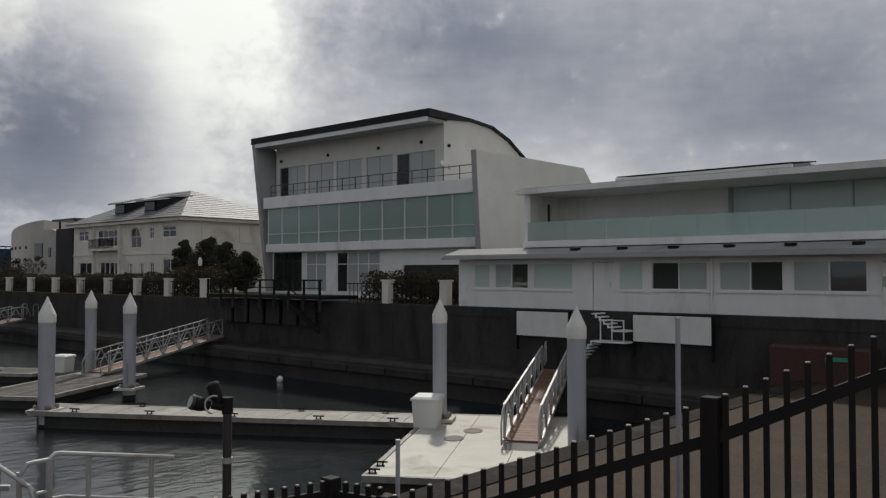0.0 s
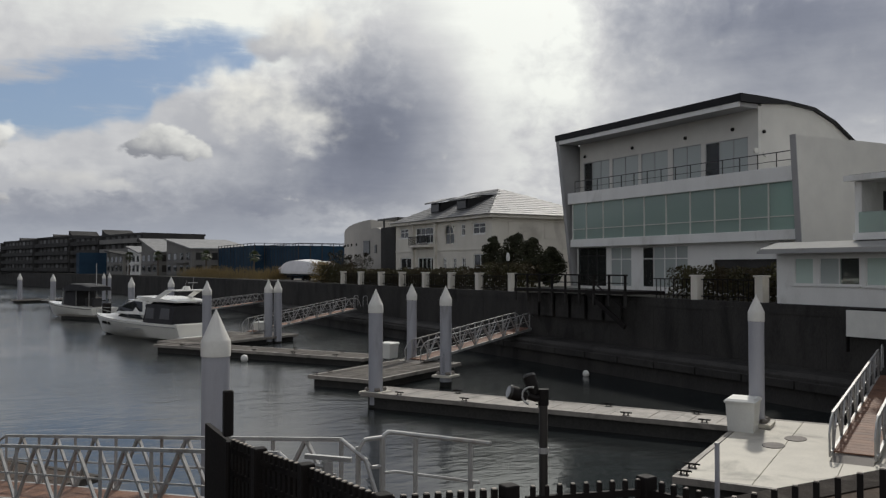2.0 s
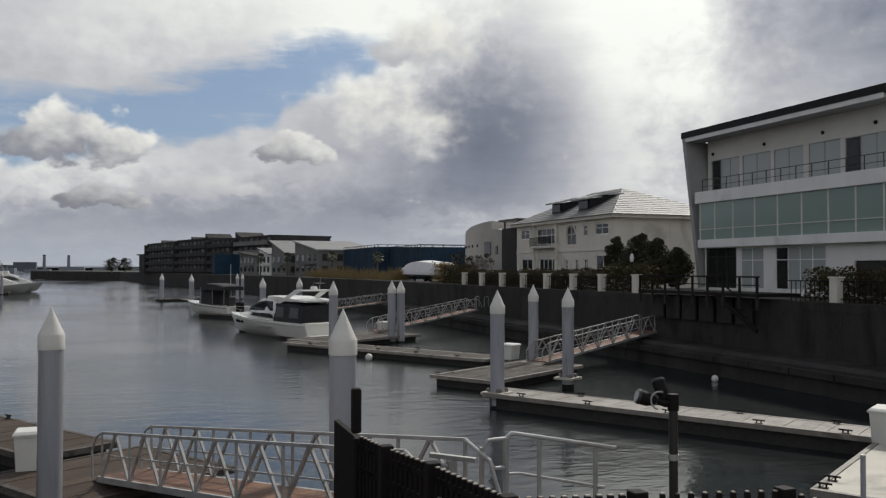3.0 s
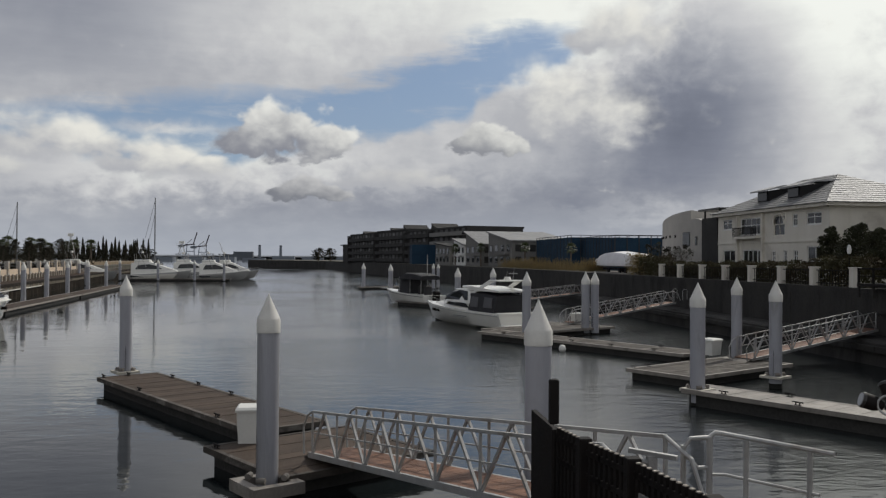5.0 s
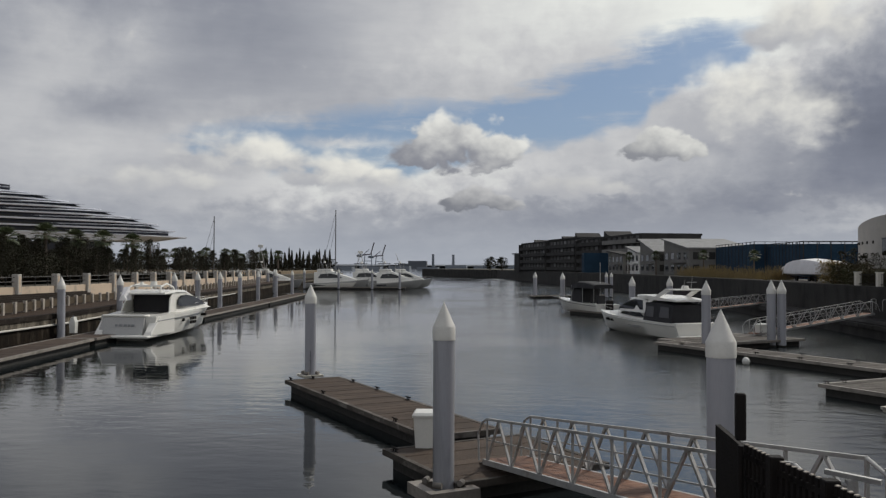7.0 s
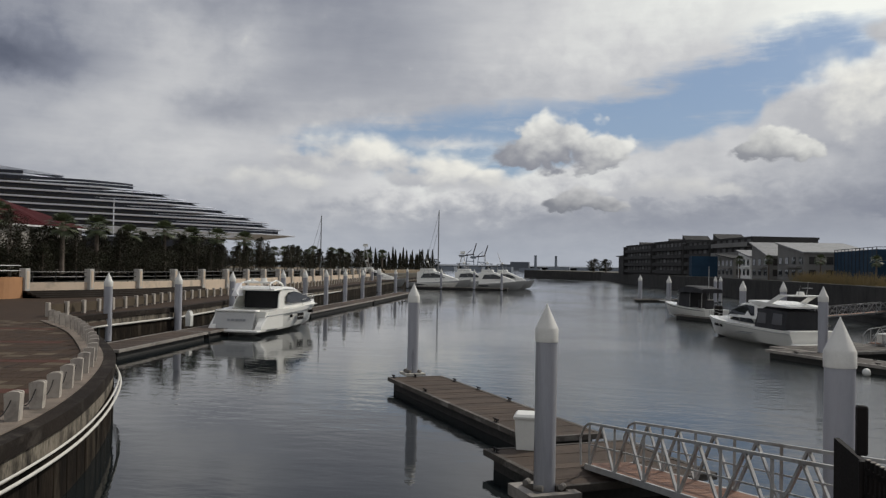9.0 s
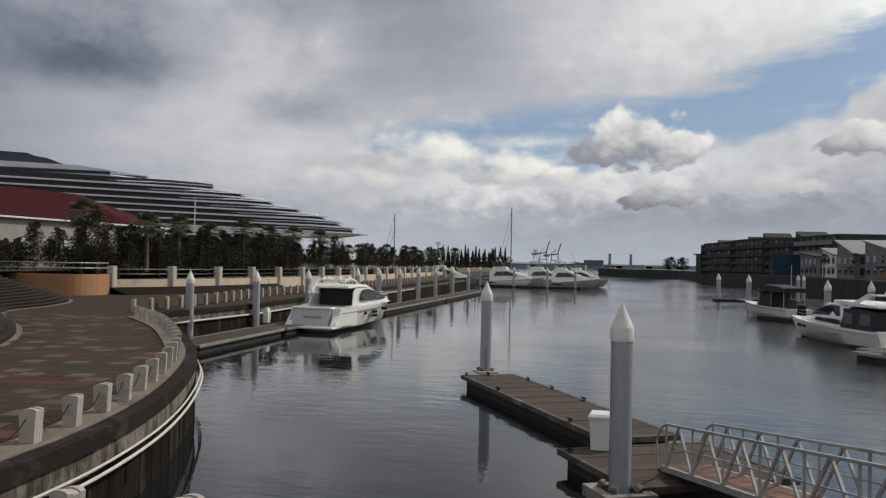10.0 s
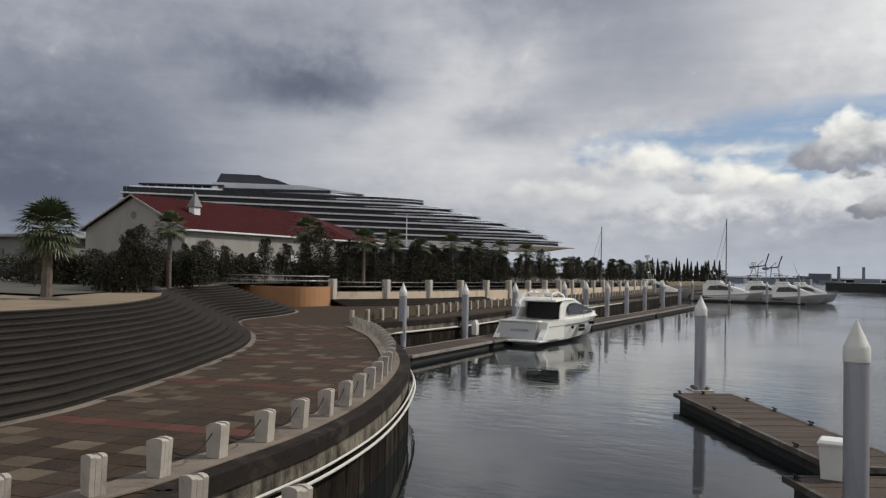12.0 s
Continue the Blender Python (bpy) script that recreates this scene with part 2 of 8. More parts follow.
def pane_glass(name, tint, through=0.5, rough=0.02):
    """Thin window glass: it lets part of what is behind it show and reflects the rest."""
    m = bpy.data.materials.new(name)
    m.use_nodes = True
    t = m.node_tree
    t.nodes.clear()
    a, g, d = t.nodes.new("ShaderNodeBsdfTransparent"), t.nodes.new("ShaderNodeBsdfGlossy"), t.nodes.new("ShaderNodeBsdfDiffuse")
    a.inputs[0].default_value = (*tint, 1)
    d.inputs[0].default_value = (*[c * 0.85 for c in tint], 1)
    g.inputs["Roughness"].default_value = rough
    fr = t.nodes.new("ShaderNodeFresnel")
    fr.inputs[0].default_value = 1.55
    pos = t.nodes.new("ShaderNodeNewGeometry").outputs["Position"]
    bp = t.nodes.new("ShaderNodeBump")
    bp.inputs["Strength"].default_value, bp.inputs["Distance"].default_value = 0.08, 0.05
    t.links.new(fractal(t, pos, 0.9, 2.0), bp.inputs["Height"])
    t.links.new(bp.outputs[0], g.inputs["Normal"])
    one, two = t.nodes.new("ShaderNodeMixShader"), t.nodes.new("ShaderNodeMixShader")
    one.inputs[0].default_value = through
    t.links.new(d.outputs[0], one.inputs[1])
    t.links.new(a.outputs[0], one.inputs[2])
    t.links.new(fr.outputs[0], two.inputs[0])
    t.links.new(one.outputs[0], two.inputs[1])
    t.links.new(g.outputs[0], two.inputs[2])
    t.links.new(two.outputs[0], t.nodes.new("ShaderNodeOutputMaterial").inputs[0])
    return m


def water_surface():
    m = bpy.data.materials.new("harbour_water")
    m.use_nodes = True
    t = m.node_tree
    b = t.nodes["Principled BSDF"]
    b.inputs["Base Color"].default_value = (0.011, 0.014, 0.015, 1)
    b.inputs["IOR"].default_value = 1.333
    b.inputs["Specular IOR Level"].default_value = 0.5
    pos = t.nodes.new("ShaderNodeNewGeometry").outputs["Position"]
    mp = t.nodes.new("ShaderNodeMapping")
    mp.inputs["Scale"].default_value = (0.55, 1.0, 1.0)
    mp.inputs["Rotation"].default_value = (0, 0, radians(12))
    t.links.new(pos, mp.inputs[0])
    swell = fractal(t, mp.outputs[0], 0.35, 2.0, 0.5)
    ripple = fractal(t, mp.outputs[0], 1.5, 3.0, 0.55, distortion=0.3)
    fine = fractal(t, mp.outputs[0], 5.0, 2.0, 0.5)
    wind = fade(t, fractal(t, pos, 0.035, 3.0, 0.6), 0.40, 0.66, 0.26, 1.0)
    sep = t.nodes.new("ShaderNodeSeparateXYZ")
    t.links.new(pos, sep.inputs[0])
    # choppier water along the berths of the right bank
    berth = calc(t, "MULTIPLY", fade(t, sep.outputs[0], 4.0, 17.0), fade(t, sep.outputs[1], 90.0, 50.0))
    wind = calc(t, "MULTIPLY_ADD", berth, 1.0, wind)
    # a light breeze roughens the open middle of the harbour
    open_water = calc(t, "MULTIPLY", fade(t, sep.outputs[0], -20.0, 2.0), fade(t, sep.outputs[1], 14.0, 44.0))
    wind = calc(t, "MULTIPLY_ADD", open_water, 0.9, wind)
    h = calc(t, "MULTIPLY_ADD", swell, 0.40, calc(t, "MULTIPLY", wind, calc(t, "MULTIPLY_ADD", ripple, 0.35, calc(t, "MULTIPLY", fine, 0.09))))
    n = t.nodes.new("ShaderNodeBump")
    n.inputs["Strength"].default_value, n.inputs["Distance"].default_value = 0.5, 0.10
    t.links.new(h, n.inputs["Height"])
    t.links.new(n.outputs[0], b.inputs["Normal"])
    wire(t, b.inputs["Roughness"], fade(t, wind, 0.1, 2.0, 0.015, 0.19))
    return m


WATER = water_surface()
WHITE = surface("white_paint", (0.78, 0.78, 0.76), (0.66, 0.66, 0.64), 0.55, scale=0.7, grain=25, mix=0.6, bump=0.06, stain=(0.50, 0.49, 0.46), stain_scale=0.35, stretch=(1, 1, 0.35))
RENDERED = surface("grey_white_render", (0.62, 0.61, 0.57), (0.54, 0.53, 0.50), 0.8, scale=0.8, grain=40, mix=0.7, bump=0.2)
CREAM = surface("cream_stucco", (0.70, 0.67, 0.60), (0.60, 0.57, 0.50), 0.85, scale=0.6, grain=35, mix=0.7, bump=0.25, stain=(0.42, 0.39, 0.34), stain_scale=0.4, stretch=(1, 1, 0.4))
BEIGE = surface("beige_plaster", (0.60, 0.48, 0.36), (0.52, 0.42, 0.32), 0.85, scale=0.8, grain=30, mix=0.7, stain=(0.36, 0.30, 0.24))
ORANGE = surface("orange_plaster", (0.40, 0.205, 0.095), (0.33, 0.17, 0.08), 0.85, scale=0.8, grain=30, mix=0.7)
CONCRETE = surface("weathered_concrete", (0.22, 0.20, 0.18), (0.14, 0.128, 0.115), 0.85, scale=1.2, grain=30, mix=0.8, bump=0.3, stain=(0.10, 0.095, 0.085), stain_scale=0.7, stretch=(1, 1, 0.35))
SEAWALL = surface("dark_wet_concrete", (0.055, 0.052, 0.049), (0.032, 0.031, 0.03), 0.75, scale=0.6, grain=18, mix=0.9, bump=0.4, stain=(0.018, 0.018, 0.017), stain_scale=0.5, stretch=(1, 1, 0.4), spec=0.12)
TIDAL = surface("tidal_dark_growth", (0.035, 0.034, 0.030), (0.018, 0.018, 0.016), 0.6, scale=1.5, grain=12, mix=0.9, bump=0.6, spec=0.12)
PAVING = surface("brown_paving", (0.052, 0.035, 0.024), (0.035, 0.024, 0.017), 0.8, scale=0.8, grain=18, mix=0.8, bump=0.3, stain=(0.034, 0.028, 0.024), stain_scale=0.5, spread=0.25, spec=0.12)
PALE_PAVER = surface("pale_paver", (0.11, 0.086, 0.060), (0.075, 0.059, 0.042), 0.8, scale=1.5, grain=25, mix=0.8, bump=0.2, spread=0.22, spec=0.12)
RED_PAVER = surface("red_paver", (0.092, 0.042, 0.032), (0.075, 0.037, 0.028), 0.8, scale=1.5, grain=25, mix=0.8, bump=0.2, spread=0.15, spec=0.12)
STEP = surface("grey_step_stone", (0.040, 0.032, 0.026), (0.024, 0.020, 0.017), 0.8, scale=0.5, grain=18, mix=0.9, bump=0.3, stain=(0.032, 0.029, 0.026), stain_scale=0.4, spec=0.12)
SAND = surface("dry_sandy_ground", (0.23, 0.175, 0.11), (0.15, 0.115, 0.075), 0.95, scale=0.5, grain=14, mix=0.9, bump=0.4)
EARTH = surface("dark_garden_earth", (0.085, 0.075, 0.06), (0.05, 0.05, 0.035), 0.95, scale=0.3, grain=8, mix=0.9, bump=0.4)
ROOF_SLATE = surface("grey_slate", (0.20, 0.20, 0.20), (0.135, 0.135, 0.135), 0.6, scale=0.8, grain=9, mix=0.9, bump=0.3, spread=0.2)
ROOF_DARK = surface("black_metal_roof", (0.022, 0.022, 0.024), (0.014, 0.014, 0.015), 0.45, scale=1, grain=20, bump=0.05, spec=0.12)
ROOF_RED = surface("red_metal_roof", (0.06, 0.010, 0.011), (0.042, 0.008, 0.009), 0.8, scale=0.4, grain=20, mix=0.8, bump=0.1, spec=0.12)
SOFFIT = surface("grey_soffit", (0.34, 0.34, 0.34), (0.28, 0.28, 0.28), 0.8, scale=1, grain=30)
STEEL = surface("galvanised_steel", (0.44, 0.44, 0.43), (0.34, 0.34, 0.34), 0.58, 0.55, scale=2.5, grain=40, mix=0.8, bump=0.05, stain=(0.25, 0.22, 0.19), stain_scale=1.4)
BLACK = surface("black_painted_metal", (0.012, 0.011, 0.011), (0.02, 0.016, 0.014), 0.65, 0.0, scale=3, grain=50, mix=0.6, bump=0.05, spec=0.12)
DARK_FRAME = surface("dark_bronze_frame", (0.04, 0.038, 0.036), None, 0.4, 0.3, scale=2, grain=40, bump=0.03)
TIMBER = surface("red_brown_timber", (0.19, 0.095, 0.055), (0.13, 0.062, 0.038), 0.7, scale=2, grain=22, mix=0.9, bump=0.25, spread=0.2)
DECK = surface("weathered_grey_decking", (0.27, 0.245, 0.215), (0.16, 0.145, 0.13), 0.6, scale=1.5, grain=18, mix=0.8, bump=0.25, stain=(0.11, 0.10, 0.085), stain_scale=0.8, spread=0.18)
DECK_BROWN = surface("weathered_brown_decking", (0.085, 0.064, 0.05), (0.06, 0.046, 0.037), 0.75, scale=1.5, grain=18, mix=0.8, bump=0.25, stain=(0.06, 0.05, 0.042), stain_scale=0.8, spread=0.18, spec=0.12)
# the darker blotches also stand in for shadows across the pontoon
PONTOON_WHITE = surface("pale_pontoon_deck", (0.56, 0.53, 0.455), (0.44, 0.415, 0.36), 0.7, scale=0.6, grain=22, mix=0.8, bump=0.12, stain=(0.26, 0.245, 0.21), stain_scale=0.45)
# darker decking tone with paler patches
DECK_DARK = surface("patchy_dark_decking", (0.105, 0.093, 0.081), (0.065, 0.058, 0.052), 0.75, scale=1.1, grain=16, mix=0.9, bump=0.25, stain=(0.22, 0.205, 0.185), stain_scale=1.3, spread=0.25, spec=0.12)
FLOAT = surface("dark_float", (0.035, 0.033, 0.03), (0.02, 0.02, 0.018), 0.7, scale=1, grain=10, mix=0.9, bump=0.4)
PILE = surface("grey_pile_sleeve", (0.36, 0.365, 0.40), (0.30, 0.305, 0.335), 0.42, scale=0.8, grain=20, mix=0.8, bump=0.06, stain=(0.22, 0.22, 0.22), stain_scale=0.8, stretch=(1.6, 1.6, 0.25))
PILE_CAP = surface("white_pile_cap", (0.66, 0.65, 0.61), (0.56, 0.55, 0.51), 0.5, scale=2, grain=25, mix=0.8, bump=0.05)
GEL = surface("white_gelcoat", (0.80, 0.79, 0.74), (0.72, 0.71, 0.66), 0.22, scale=0.5, grain=15, mix=0.6, bump=0.01, spec=0.6)
# grey fittings, and the backlit shade of the far white hulls
GEL_GREY_AND_SHADE = surface("grey_gelcoat_and_hull_shade", (0.42, 0.42, 0.41), (0.36, 0.36, 0.355), 0.25, scale=0.5, grain=15, bump=0.01)
CANVAS = surface("black_canvas", (0.017, 0.017, 0.02), (0.03, 0.03, 0.033), 0.8, scale=2, grain=40, bump=0.2)
COVER = surface("pale_boat_cover", (0.78, 0.77, 0.78), (0.66, 0.65, 0.66), 0.7, scale=0.8, grain=12, mix=0.8, bump=0.5)
BLUE_NET = surface("blue_scaffold_net", (0.024, 0.055, 0.092), (0.016, 0.036, 0.064), 0.8, scale=0.25, grain=4, mix=0.9, bump=0.5, spec=0.12)
GREY_WALL = surface("grey_cladding", (0.06, 0.059, 0.058), (0.042, 0.041, 0.041), 0.8, scale=0.3, grain=6, mix=0.9, bump=0.1, spec=0.12)
PALE_WALL = surface("pale_cladding", (0.19, 0.185, 0.175), (0.15, 0.146, 0.14), 0.8, scale=0.3, grain=6, mix=0.9, bump=0.1)
SHIP_WHITE = surface("ship_white", (0.72, 0.74, 0.79), (0.54, 0.56, 0.61), 0.6, scale=0.1, grain=2, mix=0.8, bump=0.02)
# dark glazing; the same colour also paints shade below the decks
SHIP_DARK = surface("ship_dark_glazing_and_shade", (0.020, 0.023, 0.034), (0.032, 0.036, 0.05), 0.75, scale=0.2, grain=1.5, mix=0.9, bump=0.02)
ROPE = surface("white_rope", (0.62, 0.60, 0.55), None, 0.9, scale=4, grain=60, bump=0.3)
RED_SHEET = surface("red_brown_sheeting", (0.06, 0.02, 0.015), (0.04, 0.014, 0.012), 0.7, scale=0.8, grain=10, mix=0.8)
GREEN_SHEET = surface("green_strip", (0.03, 0.30, 0.17), None, 0.6, scale=2, grain=20)
CURTAIN = surface("pale_green_curtain", (0.68, 0.76, 0.71), (0.56, 0.64, 0.60), 0.9, scale=1.2, grain=8, mix=0.9, bump=0.3, stretch=(1, 6, 0.2))
GREY_BLIND = surface("grey_blind", (0.66, 0.68, 0.66), (0.56, 0.58, 0.57), 0.9, scale=1, grain=10, mix=0.8, stretch=(1, 6, 0.2))
# the dimness of rooms and openings is put into this colour
INSIDE = surface("shade_dark_interior", (0.10, 0.10, 0.10), None, 0.9, scale=0.5, grain=6)
GLASS = pane_glass("window_glass", (0.82, 0.88, 0.86), 0.96)
GREEN_GLASS = pane_glass("green_balustrade_glass", (0.58, 0.76, 0.68), 0.5, 0.05)
DARK_GLASS = pane_glass("smoked_glass", (0.05, 0.055, 0.06), 0.35)
TRUNK = surface("grey_brown_bark", (0.15, 0.12, 0.095), (0.09, 0.072, 0.058), 0.9, scale=3, grain=20, mix=0.9, bump=0.6)
LEAF = surface("dark_green_leaves", (0.034, 0.037, 0.021), (0.026, 0.019, 0.014), 0.6, scale=1.2, grain=10, mix=0.9, bump=0, spread=0.25, spec=0.12)
PALM_LEAF = surface("palm_leaves", (0.075, 0.095, 0.038), (0.05, 0.062, 0.03), 0.55, scale=1.5, grain=10, mix=0.9, bump=0)
HEDGE = surface("brown_green_hedge", (0.062, 0.062, 0.028), (0.05, 0.035, 0.022), 0.7, scale=0.8, grain=10, mix=0.9, bump=0, spec=0.12)
DRY_GRASS = surface("yellow_reed", (0.26, 0.19, 0.065), (0.16, 0.115, 0.045), 0.8, scale=0.6, grain=10, mix=0.9, bump=0)
# distance haze is mixed into the next two far colours
FAR_GREY = surface("haze_tinted_far_grey", (0.20, 0.225, 0.26), (0.16, 0.18, 0.21), 0.9, scale=0.01, grain=0.1, bump=0)
FAR_LAND = surface("haze_tinted_far_land", (0.12, 0.135, 0.155), (0.09, 0.10, 0.12), 0.9, scale=0.01, grain=0.1, bump=0)
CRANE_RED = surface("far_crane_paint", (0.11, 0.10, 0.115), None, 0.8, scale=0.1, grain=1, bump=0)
PLASTIC = surface("white_box_plastic", (0.70, 0.70, 0.66), (0.60, 0.60, 0.57), 0.5, scale=1.5, grain=20, mix=0.8, bump=0.05)
INK = surface("grey_lettering", (0.22, 0.23, 0.24), None, 0.6, scale=4, grain=40, bump=0)
LENS = surface("lamp_lens", (0.30, 0.31, 0.32), None, 0.15, scale=4, grain=40, bump=0)
BOLLARD = surface("bollard_stone", (0.44, 0.395, 0.34), (0.34, 0.305, 0.265), 0.8, scale=3, grain=40, mix=0.8, bump=0.2, stain=(0.20, 0.18, 0.16), stain_scale=1.5)
EDGE_STONE = surface("dark_brown_coping", (0.030, 0.024, 0.020), (0.018, 0.015, 0.013), 0.85, scale=0.8, grain=20, mix=0.9, bump=0.3, stain=(0.065, 0.056, 0.048), stain_scale=1.0, spec=0.08)
QUAY_FACE = surface("tide_stained_quay_face", (0.026, 0.020, 0.015), (0.008, 0.007, 0.006), 0.85, scale=1.0, grain=12, mix=0.95, bump=0.5, stain=(0.075, 0.063, 0.048), stain_scale=0.7, stretch=(1.3, 1.3, 0.35), spec=0.05)
LIME = surface("lime_streaked_concrete", (0.25, 0.22, 0.175), (0.035, 0.030, 0.025), 0.85, scale=1.5, grain=11, mix=1.0, bump=0.4, stain=(0.018, 0.016, 0.014), stain_scale=0.9, stretch=(1.2, 1.2, 0.55), spec=0.12)
STRIP = surface("quay_strip_stone", (0.225, 0.185, 0.15), (0.15, 0.125, 0.105), 0.8, scale=1.2, grain=25, mix=0.9, bump=0.25, stain=(0.08, 0.07, 0.06), stain_scale=0.9, spec=0.12)
SMOKED = pane_glass("clear_vinyl", (0.22, 0.22, 0.23), 0.4, 0.1)
FROSTED = pane_glass("frosted_green_glass", (0.66, 0.80, 0.74), 0.12, 0.08)
BALUSTRADE = pane_glass("pale_balustrade_glass", (0.74, 0.86, 0.81), 0.70, 0.05)
CURTAINED = pane_glass("curtained_glass", (0.62, 0.68, 0.66), 0.30, 0.04)
CANOPY = surface("dulled_canopy_sheet", (0.36, 0.36, 0.35), (0.30, 0.30, 0.29), 0.85, scale=0.6, grain=20, mix=0.8, bump=0.1, stain=(0.24, 0.23, 0.22), stain_scale=0.5, spec=0.1)
SHED_WALL = surface("dulled_shed_render", (0.33, 0.31, 0.28), (0.27, 0.255, 0.23), 0.9, scale=0.4, grain=16, mix=0.8, bump=0.15, stain=(0.22, 0.205, 0.185), stain_scale=0.3, stretch=(1, 1, 0.4))
GARDEN_LEAF = surface("garden_evergreen_leaves", (0.050, 0.054, 0.030), (0.030, 0.029, 0.018), 0.65, scale=1.2, grain=10, mix=0.9, bump=0, spread=0.25, spec=0.12)
DULL_WHITE = surface("dull_white_render", (0.44, 0.42, 0.385), (0.37, 0.355, 0.33), 0.85, scale=0.5, grain=20, mix=0.8, bump=0.15)
# step stone darkened to carry the shade on the risers
RISER_SHADE = surface("shade_darkened_riser", (0.030, 0.027, 0.024), (0.020, 0.018, 0.016), 0.85, scale=0.7, grain=18, mix=0.9, bump=0.3, spec=0.12)

# ---------------------------------------------------------------- mesh helpers


class Shape:
    """Gathers faces of one mesh."""

    def __init__(self):
        self.v, self.f = [], []

    def add(self, verts, faces):
        n = len(self.v)
        self.v += [tuple(p) for p in verts]
        self.f += [tuple(n + k for k in q) for q in faces]
        return self

    def box(self, x0, x1, y0, y1, z0, z1, m=None, bevel=0.0):
        x0, x1, y0, y1, z0, z1 = min(x0, x1), max(x0, x1), min(y0, y1), max(y0, y1), min(z0, z1), max(z0, z1)
        if bevel:
            b = bevel
            ring = lambda i, z: [(x0 + b + i, y0 + i, z), (x1 - b - i, y0 + i, z), (x1 - i, y0 + b + i, z), (x1 - i, y1 - b - i, z),
                                 (x1 - b - i, y1 - i, z), (x0 + b + i, y1 - i, z), (x0 + i, y1 - b - i, z), (x0 + i, y0 + b + i, z)]
            rows = [ring(b * 0.7, z0), ring(0, z0 + b), ring(0, z1 - b), ring(b * 0.7, z1)]
            if m is not None:
                rows = [[m @ Vector(p) for p in r] for r in rows]
            return self.loft(rows)
        p = [(x0, y0, z0), (x1, y0, z0), (x1, y1, z0), (x0, y1, z0), (x0, y0, z1), (x1, y0, z1), (x1, y1, z1), (x0, y1, z1)]
        if m is not None:
            p = [m @ Vector(q) for q in p]
        return self.add(p, [(3, 2, 1, 0), (4, 5, 6, 7), (0, 1, 5, 4), (1, 2, 6, 5), (2, 3, 7, 6), (3, 0, 4, 7)])

    def prism(self, pts, z0, z1):
        """A flat outline, anticlockwise, raised from z0 to z1."""
        n = len(pts)
        v = [(x, y, z0) for x, y in pts] + [(x, y, z1) for x, y in pts]
        return self.add(v, [tuple(range(n - 1, -1, -1)), tuple(range(n, 2 * n))] + [(k, (k + 1) % n, n + (k + 1) % n, n + k) for k in range(n)])

    def loft(self, rows, caps=True):
        n = len(rows[0])
        v = [p for r in rows for p in r]
        f = [(i * n + k, i * n + (k + 1) % n, (i + 1) * n + (k + 1) % n, (i + 1) * n + k) for i in range(len(rows) - 1) for k in range(n)]
        if caps:
            f += [tuple(range(n - 1, -1, -1)), tuple((len(rows) - 1) * n + k for k in range(n))]
        return self.add(v, f)

    def sheet(self, rows):
        n = len(rows[0])
        return self.add([p for r in rows for p in r], [(i * n + k, i * n + k + 1, (i + 1) * n + k + 1, (i + 1) * n + k) for i in range(len(rows) - 1) for k in range(n - 1)])

    def cyl(self, a, b, r0, r1=None, n=10):
        a, b = Vector(a), Vector(b)
        d = (b - a).normalized()
        u = d.cross(Vector((0, 0, 1)) if abs(d.z) < 0.9 else Vector((1, 0, 0))).normalized()
        w = d.cross(u)
        r1 = r0 if r1 is None else r1
        ring = lambda c, r: [c + (u * math.cos(k * math.tau / n) + w * math.sin(k * math.tau / n)) * r for k in range(n)]
        return self.loft([ring(a, r0), ring(b, max(r1, 0.0005))])

    def tube(self, pts, r, n=6):
        """One bent tube along the points."""
        pts = [Vector(p) for p in pts]
        rows, u = [], None
        for k, p in enumerate(pts):
            d = (pts[min(k + 1, len(pts) - 1)] - pts[max(k - 1, 0)]).normalized()
            if u is None:
                u = d.cross(Vector((0, 0, 1)) if abs(d.z) < 0.95 else Vector((0, 1, 0)))
            u = (u - d * u.dot(d)).normalized()
            w = d.cross(u)
            rows.append([p + (u * math.cos(j * math.tau / n) + w * math.sin(j * math.tau / n)) * r for j in range(n)])
        return self.loft(rows)

    def bar(self, a, b, w, h=None):
        """A square bar between two points."""
        a, b = Vector(a), Vector(b)
        d = (b - a).normalized()
        u = d.cross(Vector((0, 0, 1)) if abs(d.z) < 0.95 else Vector((0, 1, 0))).normalized()
        k = u.cross(d)
        h = h or w
        ring = lambda c: [c + u * sx * w / 2 + k * sz * h / 2 for sx, sz in ((-1, -1), (1, -1), (1, 1), (-1, 1))]
        return self.loft([ring(a), ring(b)])

    def mesh(self, name, mat, smooth=False):
        me = bpy.data.meshes.new(name)
        me.from_pydata(self.v, [], self.f)
        me.materials.append(mat)
        if smooth:
            me.shade_smooth()
            me.set_sharp_from_angle(angle=radians(38))
        me.update()
        return me


def part(name, shape, mat, parent=None, label="", smooth=False, m=None):
    ob = new(name, shape.mesh(name, mat, smooth) if isinstance(shape, Shape) else shape)
    if parent is not None:
        ob.parent = parent
    if m is not None:
        ob.matrix_basis = m
    if label:
        tagged(ob, label)
    return ob


def thing(name, label, category, group="", kind="", m=None):
    ob = new(name)
    ob.empty_display_size = 0.2
    if m is not None:
        ob.matrix_basis = m
    return tagged(ob, label, category, group, kind)


def solid(name, shape, mat, label, category, group="", kind="", smooth=False, m=None):
    return tagged(part(name, shape, mat, None, "", smooth, m), label, category, group, kind)


